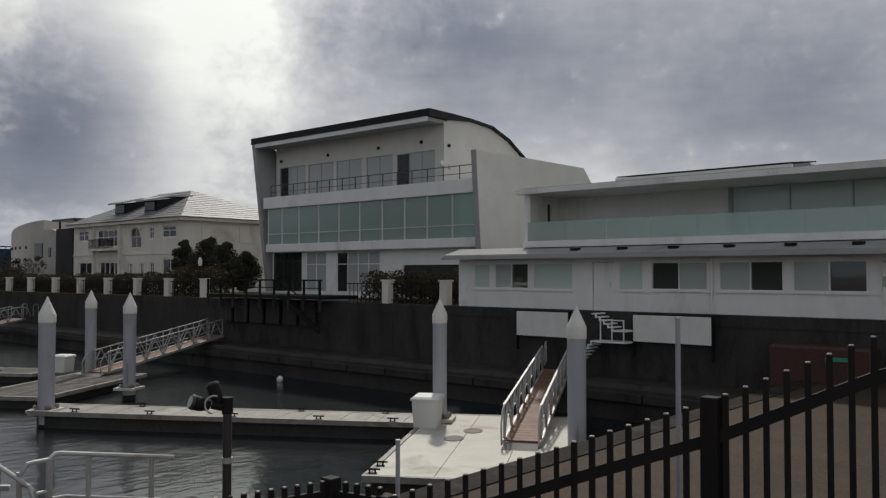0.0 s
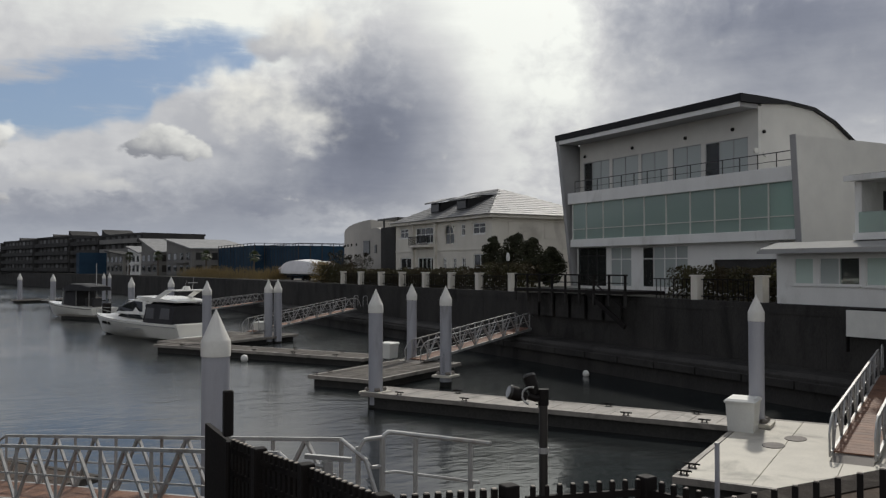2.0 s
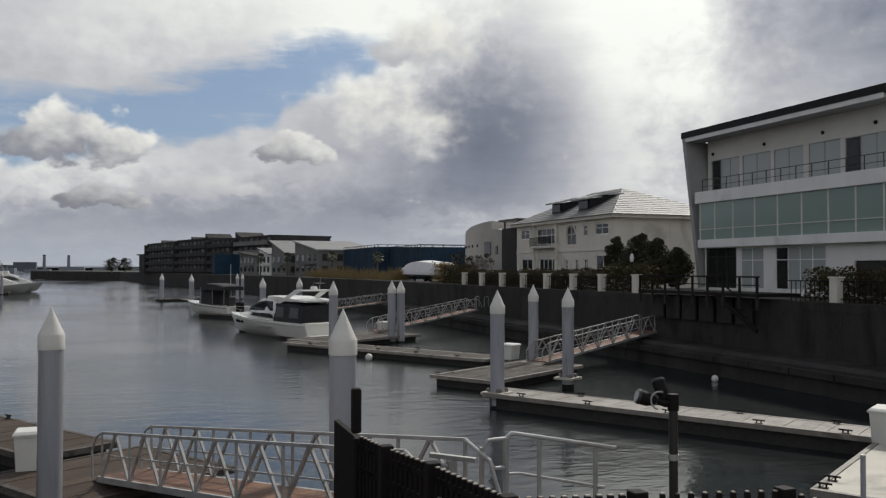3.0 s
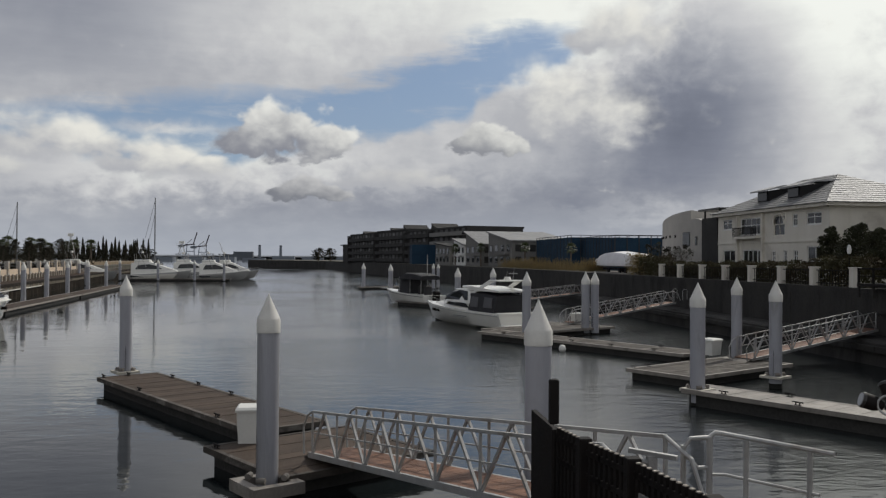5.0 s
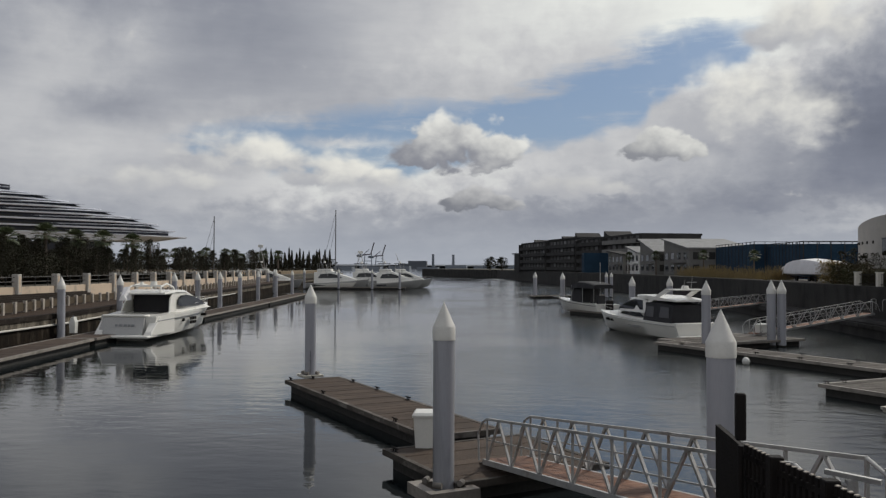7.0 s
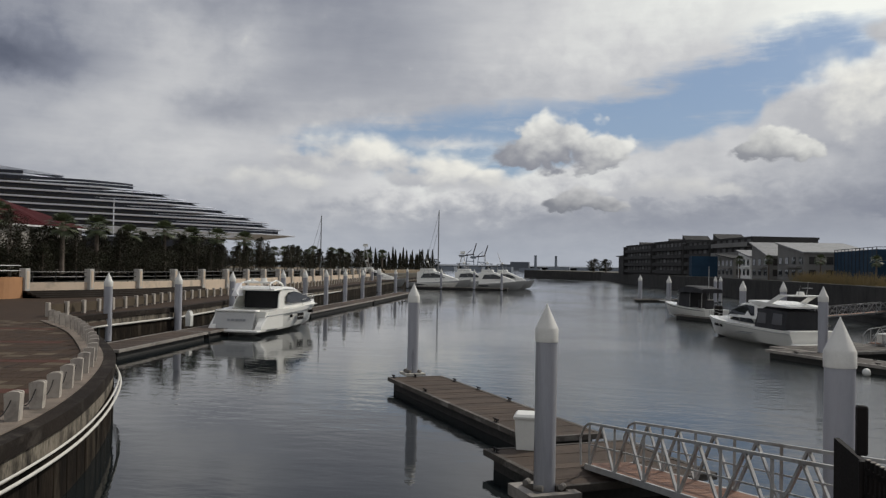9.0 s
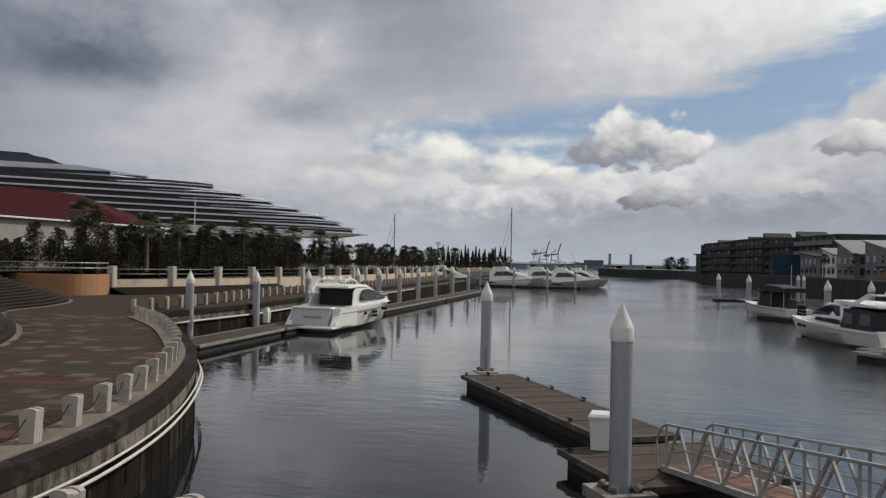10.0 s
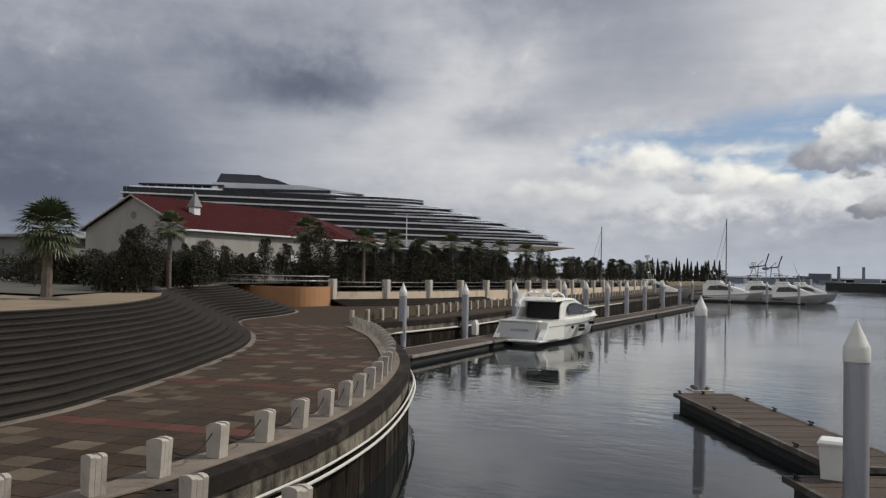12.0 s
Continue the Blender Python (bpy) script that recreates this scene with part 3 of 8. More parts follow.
def smooth_line(pts, per=6):
    """A smooth line through points."""
    P = [Vector(p) for p in pts]
    out = []
    for i in range(len(P) - 1):
        a, b, c, d = P[max(i - 1, 0)], P[i], P[i + 1], P[min(i + 2, len(P) - 1)]
        for k in range(per):
            t = k / per
            out.append(0.5 * ((2 * b) + (c - a) * t + (2 * a - 5 * b + 4 * c - d) * t * t + (3 * b - a - 3 * c + d) * t ** 3))
    return out + [P[-1]]


def spaced(line, gap, start=0.0):
    """Places and headings along a line at even gaps."""
    out, left = [], start
    for a, b in zip(line, line[1:]):
        d = (b - a).length
        while left <= d:
            out.append((a.lerp(b, left / d), (b - a).normalized()))
            left += gap
        left -= d
    return out


def offset(line, d):
    out = []
    for k, p in enumerate(line):
        t = (line[min(k + 1, len(line) - 1)] - line[max(k - 1, 0)])
        n = Vector((-t.y, t.x)).normalized() if len(p) == 2 else Vector((-t.y, t.x, 0)).normalized()
        out.append(p + n * d)
    return out


QUAY, UPPER, DOCK = 1.9, 3.9, 0.5
SKEW = math.degrees(math.atan2(0.52, 0.855))  # the pontoons' turn against the canal


def skewed(x, y, z=0.0, extra=0.0):
    """Own axes: x towards the sea wall, y along the finger docks."""
    return pose(x, y, z, 0, 0, SKEW + extra)


# ---------------------------------------------------------------- large structure
g = Shape()
ring = [3.0 * 1.45 ** k for k in range(20)]
rows = []
for r in ring:
    rows.append([(r * math.cos(a * math.tau / 32), 30 + r * math.sin(a * math.tau / 32), 0.0) for a in range(32)])
g.loft(rows, caps=False)
g.add([(0, 30, 0)] + [tuple(p) for p in rows[0]], [(0, k + 1, (k + 1) % 32 + 1) for k in range(32)])
solid("water", g, WATER, "dark calm harbour water reflecting the cloudy sky", "water", kind="structure")

EDGE = smooth_line([Vector(p) for p in ((-10.4, 9.3), (-10.7, 11.2), (-11.3, 14.2), (-12.6, 18.0), (-14.8, 22.6), (-17.6, 27.4), (-21.0, 32.0), (-25.4, 37.3), (-30.6, 42.4))], 6)
WEST = [Vector(p) for p in ((-31.6, 43.8), (-32.0, 46.5), (-32.4, 59.0), (-34.0, 69.0), (-36.5, 84.0), (-39.0, 104.0), (-42.0, 126.0), (-52.0, 200.0), (-62.0, 300.0))]
low = Shape()
low.prism([(29.6, -40), (29.6, 9.3)] + [(p.x, p.y) for p in EDGE] + [(p.x, p.y) for p in WEST] + [(-64, 300), (-64, -40)], QUAY - 0.45, QUAY)
pavement = solid("pavement", low, PAVING, "dark brown paved waterfront terrace at quay level", "pavement", kind="structure")
g = Shape()
outline = [Vector((29.6, 9.3))] + EDGE + WEST
for a, b in zip(outline, outline[1:]):
    d = (b - a).normalized()
    n = Vector((-d.y, d.x))
    q = [a + n * 0.02, b + n * 0.02, b + n * 0.7, a + n * 0.7]
    g.add([(p.x, p.y, z) for z in (-1.5, QUAY - 0.46) for p in q], [(3, 2, 1, 0), (4, 5, 6, 7), (0, 1, 5, 4), (1, 2, 6, 5), (2, 3, 7, 6), (3, 0, 4, 7)])
solid("quay_wall", g, QUAY_FACE, "dark stained quay wall under the terrace", "wall", kind="structure")
facing = thing("quay_facing", "stained concrete blocks facing the curved quay wall", "wall", kind="structure")
for p, t in spaced(EDGE, 0.98, 0.2):
    yaw = math.degrees(math.atan2(t.y, t.x))
    deep = 0.035 + 0.03 * noise.noise((p.x * 1.7, p.y * 1.7, 0))
    part("block", Shape().box(-0.47, 0.47, -0.045, 0.02, -0.6, QUAY - 0.80, bevel=0.02), QUAY_FACE, facing, m=pose(p.x, p.y, deep * 0.4, 0, 0, yaw) @ Matrix.Translation((0, 0.01 - deep, 0)))
# pale coping and the water-worn band under it
for name, lo, hi, out, back, mat, lab in (("coping", QUAY - 0.30, QUAY + 0.025, -0.12, 0.55, EDGE_STONE, "dark weathered stone coping along the quay edge"),
                                          ("trim", QUAY - 0.76, QUAY - 0.30, -0.05, 0.3, LIME, "lime-streaked concrete band below the coping")):
    g = Shape()
    for line in ([Vector((29.6, 9.3)), Vector((-10.4, 9.3))], EDGE, [EDGE[-1]] + WEST):
        a_line, b_line = [], []
        for k, p in enumerate(line):
            t = (line[min(k + 1, len(line) - 1)] - line[max(k - 1, 0)]).normalized()
            n = Vector((-t.y, t.x))
            a_line.append(p + n * out)
            b_line.append(p + n * back)
        rows = [[(a.x, a.y, lo), (a.x, a.y, hi), (b.x, b.y, hi), (b.x, b.y, lo)] for a, b in zip(a_line, b_line)]
        g.loft(rows)
    solid(name, g, mat, lab, "kerb", kind="structure")

# right bank: land behind the sea wall, bending away far off
BANK = [Vector(p) for p in ((29.6, -45), (29.6, 115), (28.0, 150), (22.5, 205), (10.5, 287), (-6.0, 419), (-54.0, 520))]
g = Shape()
g.prism([(p.x + 0.4, p.y) for p in BANK] + [(-40, 640), (120, 640), (900, 900), (900, -45)][:], UPPER - 1.2, UPPER - 0.02)
solid("ground", g, EARTH, "dark garden ground behind the sea wall", "ground", kind="structure")
g = Shape()
for z0, z1, out in ((-1.5, UPPER, 0.0),):
    rows = [[(p.x, p.y, z0), (p.x, p.y, z1), (p.x + 0.6, p.y, z1), (p.x + 0.6, p.y, z0)] for p in BANK]
    g.loft(rows)
solid("sea_wall", g, SEAWALL, "dark weathered concrete sea wall", "wall", kind="structure")
g = Shape()
for k in range(36):
    y = -4 + 3.3 * k
    g.box(29.585, 29.60, y, y + 0.06, 1.4, UPPER - 0.25)
    g.box(29.57, 29.60, y - 0.2, y + 3.1, UPPER - 0.42, UPPER - 0.22)
solid("trim", g, SEAWALL, "raised ribs and cap band on the sea wall", "wall", kind="structure")
g = Shape()
rows = [[(x, y, z) for x, z in ((27.7, -1.5), (27.9, 1.15), (28.1, 1.3), (29.62, 1.35), (29.62, -1.5))] for y in (-40, 10, 60, 115)]
g.loft(rows)
solid("ledge", g, SEAWALL, "low concrete walkway ledge at the foot of the sea wall", "ledge", kind="structure")
g = Shape()
for k in range(40):
    y = 12 + 2.6 * k
    g.box(27.62, 27.9, y, y + 2.52, 0.72, 1.02)
solid("trim", g, SEAWALL, "dark worn concrete kerb blocks along the ledge", "ledge", kind="structure")

# the landing on which the viewer stands, with steps down to the quay
g = Shape()
g.prism([(-9, -30), (6.2, -30), (6.2, 1.3), (-9, 1.3)], QUAY - 0.4, UPPER)
solid("viewing_landing", g, CONCRETE, "raised concrete landing above the quay", "landing", kind="structure")
g = Shape()
for k in range(11):
    g.box(3.9, 6.2, 1.3 + 0.32 * k, 1.3 + 0.32 * (k + 1) + 0.02, QUAY - 0.2, UPPER - 0.18 * (k + 1))
solid("quay_steps", g, CONCRETE, "concrete steps down to the lower quay", "steps", kind="structure")

# stepped seating round the terrace
FOOT = smooth_line([Vector(p) for p in ((-16.6, -6), (-17.0, 3), (-17.7, 11.2), (-19.4, 15.6), (-22.4, 21.3), (-26.4, 27.7), (-31.0, 33.0), (-36.6, 37.9), (-40.4, 42.2), (-42.2, 47.6), (-45.2, 53.2), (-50.0, 58.0))], 6)
HEAD = smooth_line([Vector(p) for p in ((-23.8, -6), (-24.2, 3), (-24.9, 13.6), (-25.6, 17.6), (-28.2, 22.8), (-33.0, 28.6), (-38.4, 33.6), (-44.0, 38.6), (-47.6, 43.0), (-49.6, 47.0), (-52.4, 51.6), (-57.0, 57.0))], 6)
STEPS = 13
seating = thing("stepped_seating", "curved flight of dark stone seating steps beside the terrace", "steps", kind="structure")
for s in range(STEPS):
    g = Shape()
    a, b = s / STEPS, (s + 1.06) / STEPS
    lo, hi = QUAY - 0.3, QUAY + 2.0 * (s + 1) / STEPS
    rows = []
    for p, q in zip(FOOT, HEAD):
        u, w = p.lerp(q, a), p.lerp(q, b)
        n = (q - p).normalized() * 0.035
        rows.append([(w.x, w.y, lo), (u.x, u.y, lo), (u.x + n.x, u.y + n.y, hi - 0.05), (u.x, u.y, hi - 0.045), (u.x, u.y, hi - 0.012), (u.x + n.x * 0.4, u.y + n.y * 0.4, hi), (w.x, w.y, hi)])
    g.loft(rows)
    # riser shade is put into the colour; the tread keeps the plain stone
    st = part("step", g, RISER_SHADE, seating, "stone riser with its shade put into the colour")
    t = Shape()
    t.loft([[(r[3][0], r[3][1], r[5][2] - 0.035), (r[3][0], r[3][1], r[5][2] + 0.004), (r[6][0], r[6][1], r[6][2] + 0.004), (r[6][0], r[6][1], r[6][2] - 0.035)] for r in rows])
    part("tread", t, STEP, st, "worn tread slab, lighter than the shade-darkened riser")
g = Shape()
rows = [[(p.x - n, p.y, QUAY - 0.1), (p.x - n, p.y, QUAY + 0.012), (p.x + 0.34 - n, p.y, QUAY + 0.012), (p.x + 0.34 - n, p.y, QUAY - 0.1)] for p in offset(FOOT, -0.02) for n in (0.02,)]
g.loft(rows)
solid("trim", g, STRIP, "pale stone border at the foot of the steps", "kerb", kind="structure")
# upper ground on the left bank
g = Shape()
g.prism([(p.x, p.y) for p in HEAD][::1] + [(-63.0, 61.5), (-64.5, 66), (-64.5, 300), (-420, 300), (-420, -40), (-23.8, -40)], UPPER - 1.0, UPPER - 0.01)
solid("upper_ground", g, SAND, "dry sandy ground above the seating steps", "ground", kind="structure")
g = Shape()
g.prism([(-50.6, 66.2), (-49.3, 70), (-47.9, 78), (-47.7, 90), (-48.5, 110), (-51.3, 140), (-56.3, 190), (-60, 300), (-66, 300), (-66, 62.2), (-56, 60.6), (-52.2, 61.4)], QUAY - 0.5, 3.05)
solid("upper_walk", g, EARTH, "raised planted walk behind the beige wall", "ground", kind="structure")

# far land round the harbour mouth
g = Shape()
for pts, h in ((((-62, 300), (-78, 360), (-100, 470), (-130, 640), (-420, 640), (-420, 300)), 2.6),):
    g.prism(list(pts), -1.0, h)
solid("far_bank", g, EARTH, "wooded far bank of the harbour", "ground", kind="structure")
g = Shape()
random.seed(4)
line = [(-1500 + 60 * k, 2650 + 40 * math.sin(k * 0.7)) for k in range(60)]
rows = [[(x, y, -2), (x, y - 60, 7 + 8 * noise.noise((x * 0.004, 1.3, 0)) ** 2 + 5 * noise.noise((x * 0.013, 4, 0))), (x, y + 300, 12)] for x, y in line]
g.loft(rows)
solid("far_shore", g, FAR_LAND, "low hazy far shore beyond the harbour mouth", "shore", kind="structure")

# ---------------------------------------------------------------- piles, docks, gangways


def make_pile(x, y, r, top=4.6, foot=-1.2, yaw=0.0, group="mooring piles"):
    ob = thing("mooring_pile", "grey sleeved mooring pile with a pointed white cap", "pile", group, m=pose(x, y, 0, 0, 0, yaw))
    n = 18
    circle = lambda rad, z: [(rad * math.cos(k * math.tau / n), rad * math.sin(k * math.tau / n), z) for k in range(n)]
    cap_h = 2.35 * r
    s = Shape().loft([circle(r, foot), circle(r, top - cap_h - 0.30)])
    part("sleeve", s, PILE, ob, smooth=True)
    s = Shape().loft([circle(r * 0.96, top - cap_h - 0.335), circle(r * 0.96, top - cap_h - 0.29)])
    part("band", s, BLACK, ob, "dark joint under the cap")
    c = Shape().loft([circle(r * 1.07, top - cap_h - 0.295), circle(r * 1.07, top - cap_h), circle(r * 1.0, top - cap_h + 0.035), circle(r * 0.10, top - 0.05), circle(0.01, top)])
    part("cap", c, PILE_CAP, ob, "white conical cap", smooth=True)
    part("tide_mark", Shape().loft([circle(r + 0.003, foot), circle(r + 0.003, 0.16 + 0.05 * math.sin(yaw))]), TIDAL, ob, "dark weedy band at the waterline", smooth=True)
    s = Shape()
    for k in range(5):
        a = -2.1 + k * 0.12
        s.add([((r + 0.004) * math.cos(a + d), (r + 0.004) * math.sin(a + d), z) for d in (0, 0.05 if k == 2 else 0.015) for z in (0.55, 1.6 - 0.12 * abs(k - 2))], [(0, 2, 3, 1)])
    part("scuff", s, BLACK, ob, "dark rub marks low on the sleeve")
    return ob


PILES = ((13.43, 30.24, 0.275), (19.95, 40.23, 0.26), (18.6, 34.0, 0.265), (21.2, 18.57, 0.235), (18.43, 11.55, 0.235), (4.07, 16.87, 0.27), (-1.5, 19.34, 0.245),
         (-8.94, 37.49, 0.25), (17.8, 59.0, 0.29), (18.54, 59.17, 0.29), (12.7, 55.7, 0.29), (11.6, 80.8, 0.29), (15.2, 81.4, 0.29), (8.3, 132.0, 0.36), (4.5, 146.8, 0.34),
         (17.0, 149.0, 0.28), (18.1, 151.0, 0.28))
for x, y, r in PILES:
    make_pile(x, y, r, yaw=(x * 37) % 360)
for x, y in ((-32.1, 49.2), (-31.9, 57.8), (-33.4, 70.0), (-33.5, 82.0), (-33.6, 88.6), (-34.1, 97.0), (-34.8, 106.5), (-35.6, 117.0), (-36.4, 129.0), (-37.5, 143.0)):
    make_pile(x, y, 0.27, 4.75 if y > 72 else 4.6, yaw=(y * 31) % 360)


def cleat(parent, x, y, z):
    s = Shape()
    s.box(x - 0.06, x + 0.06, y - 0.11, y + 0.11, z, z + 0.02)
    for d in (-0.07, 0.07):
        s.cyl((x, y + d, z), (x, y + d, z + 0.10), 0.022, 0.022, 6)
    s.cyl((x, y - 0.19, z + 0.11), (x, y + 0.19, z + 0.11), 0.024, 0.024, 6)
    part("cleat", s, BLACK, parent, "dark iron mooring cleat")


def make_dock(name, label, m, w, l, mat, planks=True, cleats=(), z=DOCK, edge=None, group="floating docks"):
    """A floating dock: x from 0 to w, y from 0 to l in its own axes."""
    ob = thing(name, label, "dock", group, m=m)
    s = Shape().box(0.22, w - 0.22, 0.3, l - 0.2, -0.35, z - 0.14)
    part("float", s, FLOAT, ob, "dark wet float")
    s = Shape()
    for x0, x1, y0, y1 in ((0, 0.14, 0, l), (w - 0.14, w, 0, l), (0.14, w - 0.14, 0, 0.14), (0.14, w - 0.14, l - 0.14, l)):
        s.box(x0, x1, y0, y1, z - 0.15, z + 0.012)
    part("fender", s, edge or DECK, ob, "pale rubbing strake round the edge")
    n = max(int((l - 0.28) / 0.42), 1)
    if planks:
        step = (l - 0.28) / n
        me = Shape().box(0.145, w - 0.145, 0.008, step - 0.008, z - 0.06, z).mesh("plank", mat)
        for k in range(n):
            part("plank", me, mat, ob, m=pose(0, 0.14 + k * step, 0.004 * math.sin(k * 2.3)))
    else:
        k = 3
        for i in range(k):
            s = Shape().box(0.145, w - 0.145, 0.145 + (l - 0.29) * i / k, 0.135 + (l - 0.29) * (i + 1) / k, z - 0.08, z, bevel=0.012)
            part("panel", s, mat, ob)
    for x, y in cleats:
        cleat(ob, x, y, z)
    return ob


def dock_box(x, y, z, yaw, sx=0.95, sy=0.7, h=0.85):
    ob = thing("dock_locker", "white plastic storage locker standing on the dock", "locker", "dock lockers", m=pose(x, y, z, 0, 0, yaw))
    s = Shape()
    s.loft([[(a * sx * k / 2, b * sy * k / 2, zz) for a, b in ((-1, -1), (1, -1), (1, 1), (-1, 1))] for k, zz in ((0.86, 0.0), (0.98, h - 0.12))])
    part("body", s, PLASTIC, ob)
    s = Shape().loft([[(a * sx * k / 2, b * sy * k / 2, zz) for a, b in ((-1, -1), (1, -1), (1, 1), (-1, 1))] for k, zz in ((1.06, h - 0.12), (1.08, h - 0.06), (0.92, h))])
    part("lid", s, PLASTIC, ob, "slightly overhanging lid")
    return ob


# dock in front of the white house
make_dock("finger_dock", "grey planked finger dock with cleats, sunlit", skewed(20.05, 18.45), 1.8, 13.9, DECK, z=0.6, cleats=[(0.15, k) for k in (0.9, 3.4, 6.4, 9.4, 12.2)] + [(1.65, k) for k in (1.5, 4.5, 7.5, 10.5)])
pont = make_dock("pontoon", "sunlit pale landing pontoon below a gangway", skewed(16.95, 10.7), 9.2, 5.1, PONTOON_WHITE, planks=False, cleats=[(0.3, 4.9), (1.1, 4.9), (7.4, 4.9)])
part("hatch", Shape().loft([[(6.2 + rx * math.cos(k * math.tau / 14), 3.2 + ry * math.sin(k * math.tau / 14), zz) for k in range(14)] for rx, ry, zz in ((0.42, 0.3, DOCK - 0.02), (0.42, 0.3, DOCK + 0.02), (0.3, 0.2, DOCK + 0.025))]), CONCRETE, pont, "dull oval hatch cover")
part("hatch", Shape().loft([[(4.9 + rx * math.cos(k * math.tau / 14), 3.6 + ry * math.sin(k * math.tau / 14), zz) for k in range(14)] for rx, ry, zz in ((0.42, 0.3, DOCK - 0.02), (0.42, 0.3, DOCK + 0.02), (0.3, 0.2, DOCK + 0.025))]), CONCRETE, pont, "dull oval hatch cover")
dock_box(20.35, 18.35, DOCK, SKEW, 1.05, 0.85, 0.98)
# second dock
make_dock("finger_dock", "grey planked finger dock with bird-dropping marks", skewed(18.0, 42.2), 2.3, 16.5, DECK_DARK, cleats=[(0.15, k) for k in (2, 5, 8, 11, 14)] + [(2.1, k) for k in (3, 6.5, 10)])
make_dock("pontoon", "planked landing pontoon below a gangway", skewed(14.9, 33.9), 8.0, 3.6, DECK_DARK, cleats=[(0.3, 3.4), (1.4, 3.4)])
dock_box(19.4, 42.0, DOCK, SKEW, 0.9, 0.8)
# third and further docks
make_dock("finger_dock", "far finger dock beside a moored yacht", skewed(16.2, 61.5), 2.2, 15, DECK_DARK)
make_dock("pontoon", "far landing pontoon below a gangway", skewed(12.3, 55.2), 9.5, 4.2, DECK_DARK)
dock_box(18.3, 62.6, DOCK, SKEW)
make_dock("finger_dock", "far finger dock among moored boats", skewed(15.0, 84.0), 2.2, 16, DECK_DARK)
make_dock("pontoon", "far landing pontoon by the sea wall", skewed(12.0, 80.0), 9.5, 4.0, DECK_DARK)
make_dock("finger_dock", "distant finger dock with a pile at its end", pose(3.2, 145.0, 0, 0, 0, -62), 2.0, 15, DECK_BROWN)
# the near dock
make_dock("finger_dock", "brown planked finger dock in calm water", skewed(-2.35, 24.4, extra=1.5), 2.5, 13.4, DECK_BROWN, edge=DECK_DARK, cleats=[(0.12, 2.5), (0.12, 9), (0.2, 13.2), (1.2, 13.2), (2.38, 3), (2.38, 6.2), (2.38, 9), (2.38, 11.5)])
make_dock("pontoon", "brown planked landing pontoon at a gangway foot", skewed(-1.2, 19.2, extra=1.5), 4.4, 4.05, DECK_BROWN, edge=DECK_DARK, cleats=[(0.15, 3.6), (0.15, 0.8)])


def pile_guide(x, y, half=0.62, hole=0.40, z=0.44, yaw=0.0, plate=False):
    ob = thing("pile_guide", "pale plate guide holding a mooring pile at the dock end" if plate else "grey timber guide frame holding a mooring pile", "pile guide", "pile guides", m=skewed(x, y, extra=yaw))
    for x0, x1, y0, y1 in ((-half, half, -half, -hole), (-half, half, hole, half), (-half, -hole, -hole, hole), (hole, half, -hole, hole)):
        part("beam", Shape().box(x0, x1, y0, y1, z - (0.10 if plate else 0.26), z), PONTOON_WHITE if plate else DECK, ob)
    for a in (45, 135, 225, 315):
        c, d = math.cos(radians(a)), math.sin(radians(a))
        k = hole + 0.02
        part("roller", Shape().cyl((k * c - 0.1 * d, k * d + 0.1 * c, z + 0.08), (k * c + 0.1 * d, k * d - 0.1 * c, z + 0.08), 0.07, 0.07, 10), CONCRETE, ob, "pale guide roller")
    return ob


pile_guide(-1.5, 19.34)
for x, y in ((13.43, 30.24), (18.6, 34.0), (19.95, 40.23), (21.2, 18.57), (18.43, 11.55), (-8.94, 37.49)):
    pile_guide(x, y, 0.47, 0.33, 0.63 if (x, y) in ((13.43, 30.24), (21.2, 18.57)) else DOCK + 0.03, plate=True)
dock_box(-2.22, 23.15, DOCK, SKEW + 60, 0.75, 0.75, 0.95)
# left bank docks
left = [(-26.3, 41.2, -27.6, 54.0), (-27.6, 54.4, -29.6, 80.0), (-29.7, 80.4, -32.4, 112.0), (-32.4, 112.4, -36.0, 150.0)]
for x0, y0, x1, y1 in left:
    l = math.hypot(x1 - x0, y1 - y0)
    make_dock("floating_dock", "long weathered floating dock along the promenade quay", pose(x0 - 2.6, y0, 0, 0, 0, math.degrees(math.atan2(x0 - x1, y1 - y0))), 2.6, l, DECK_BROWN, planks=l < 15)


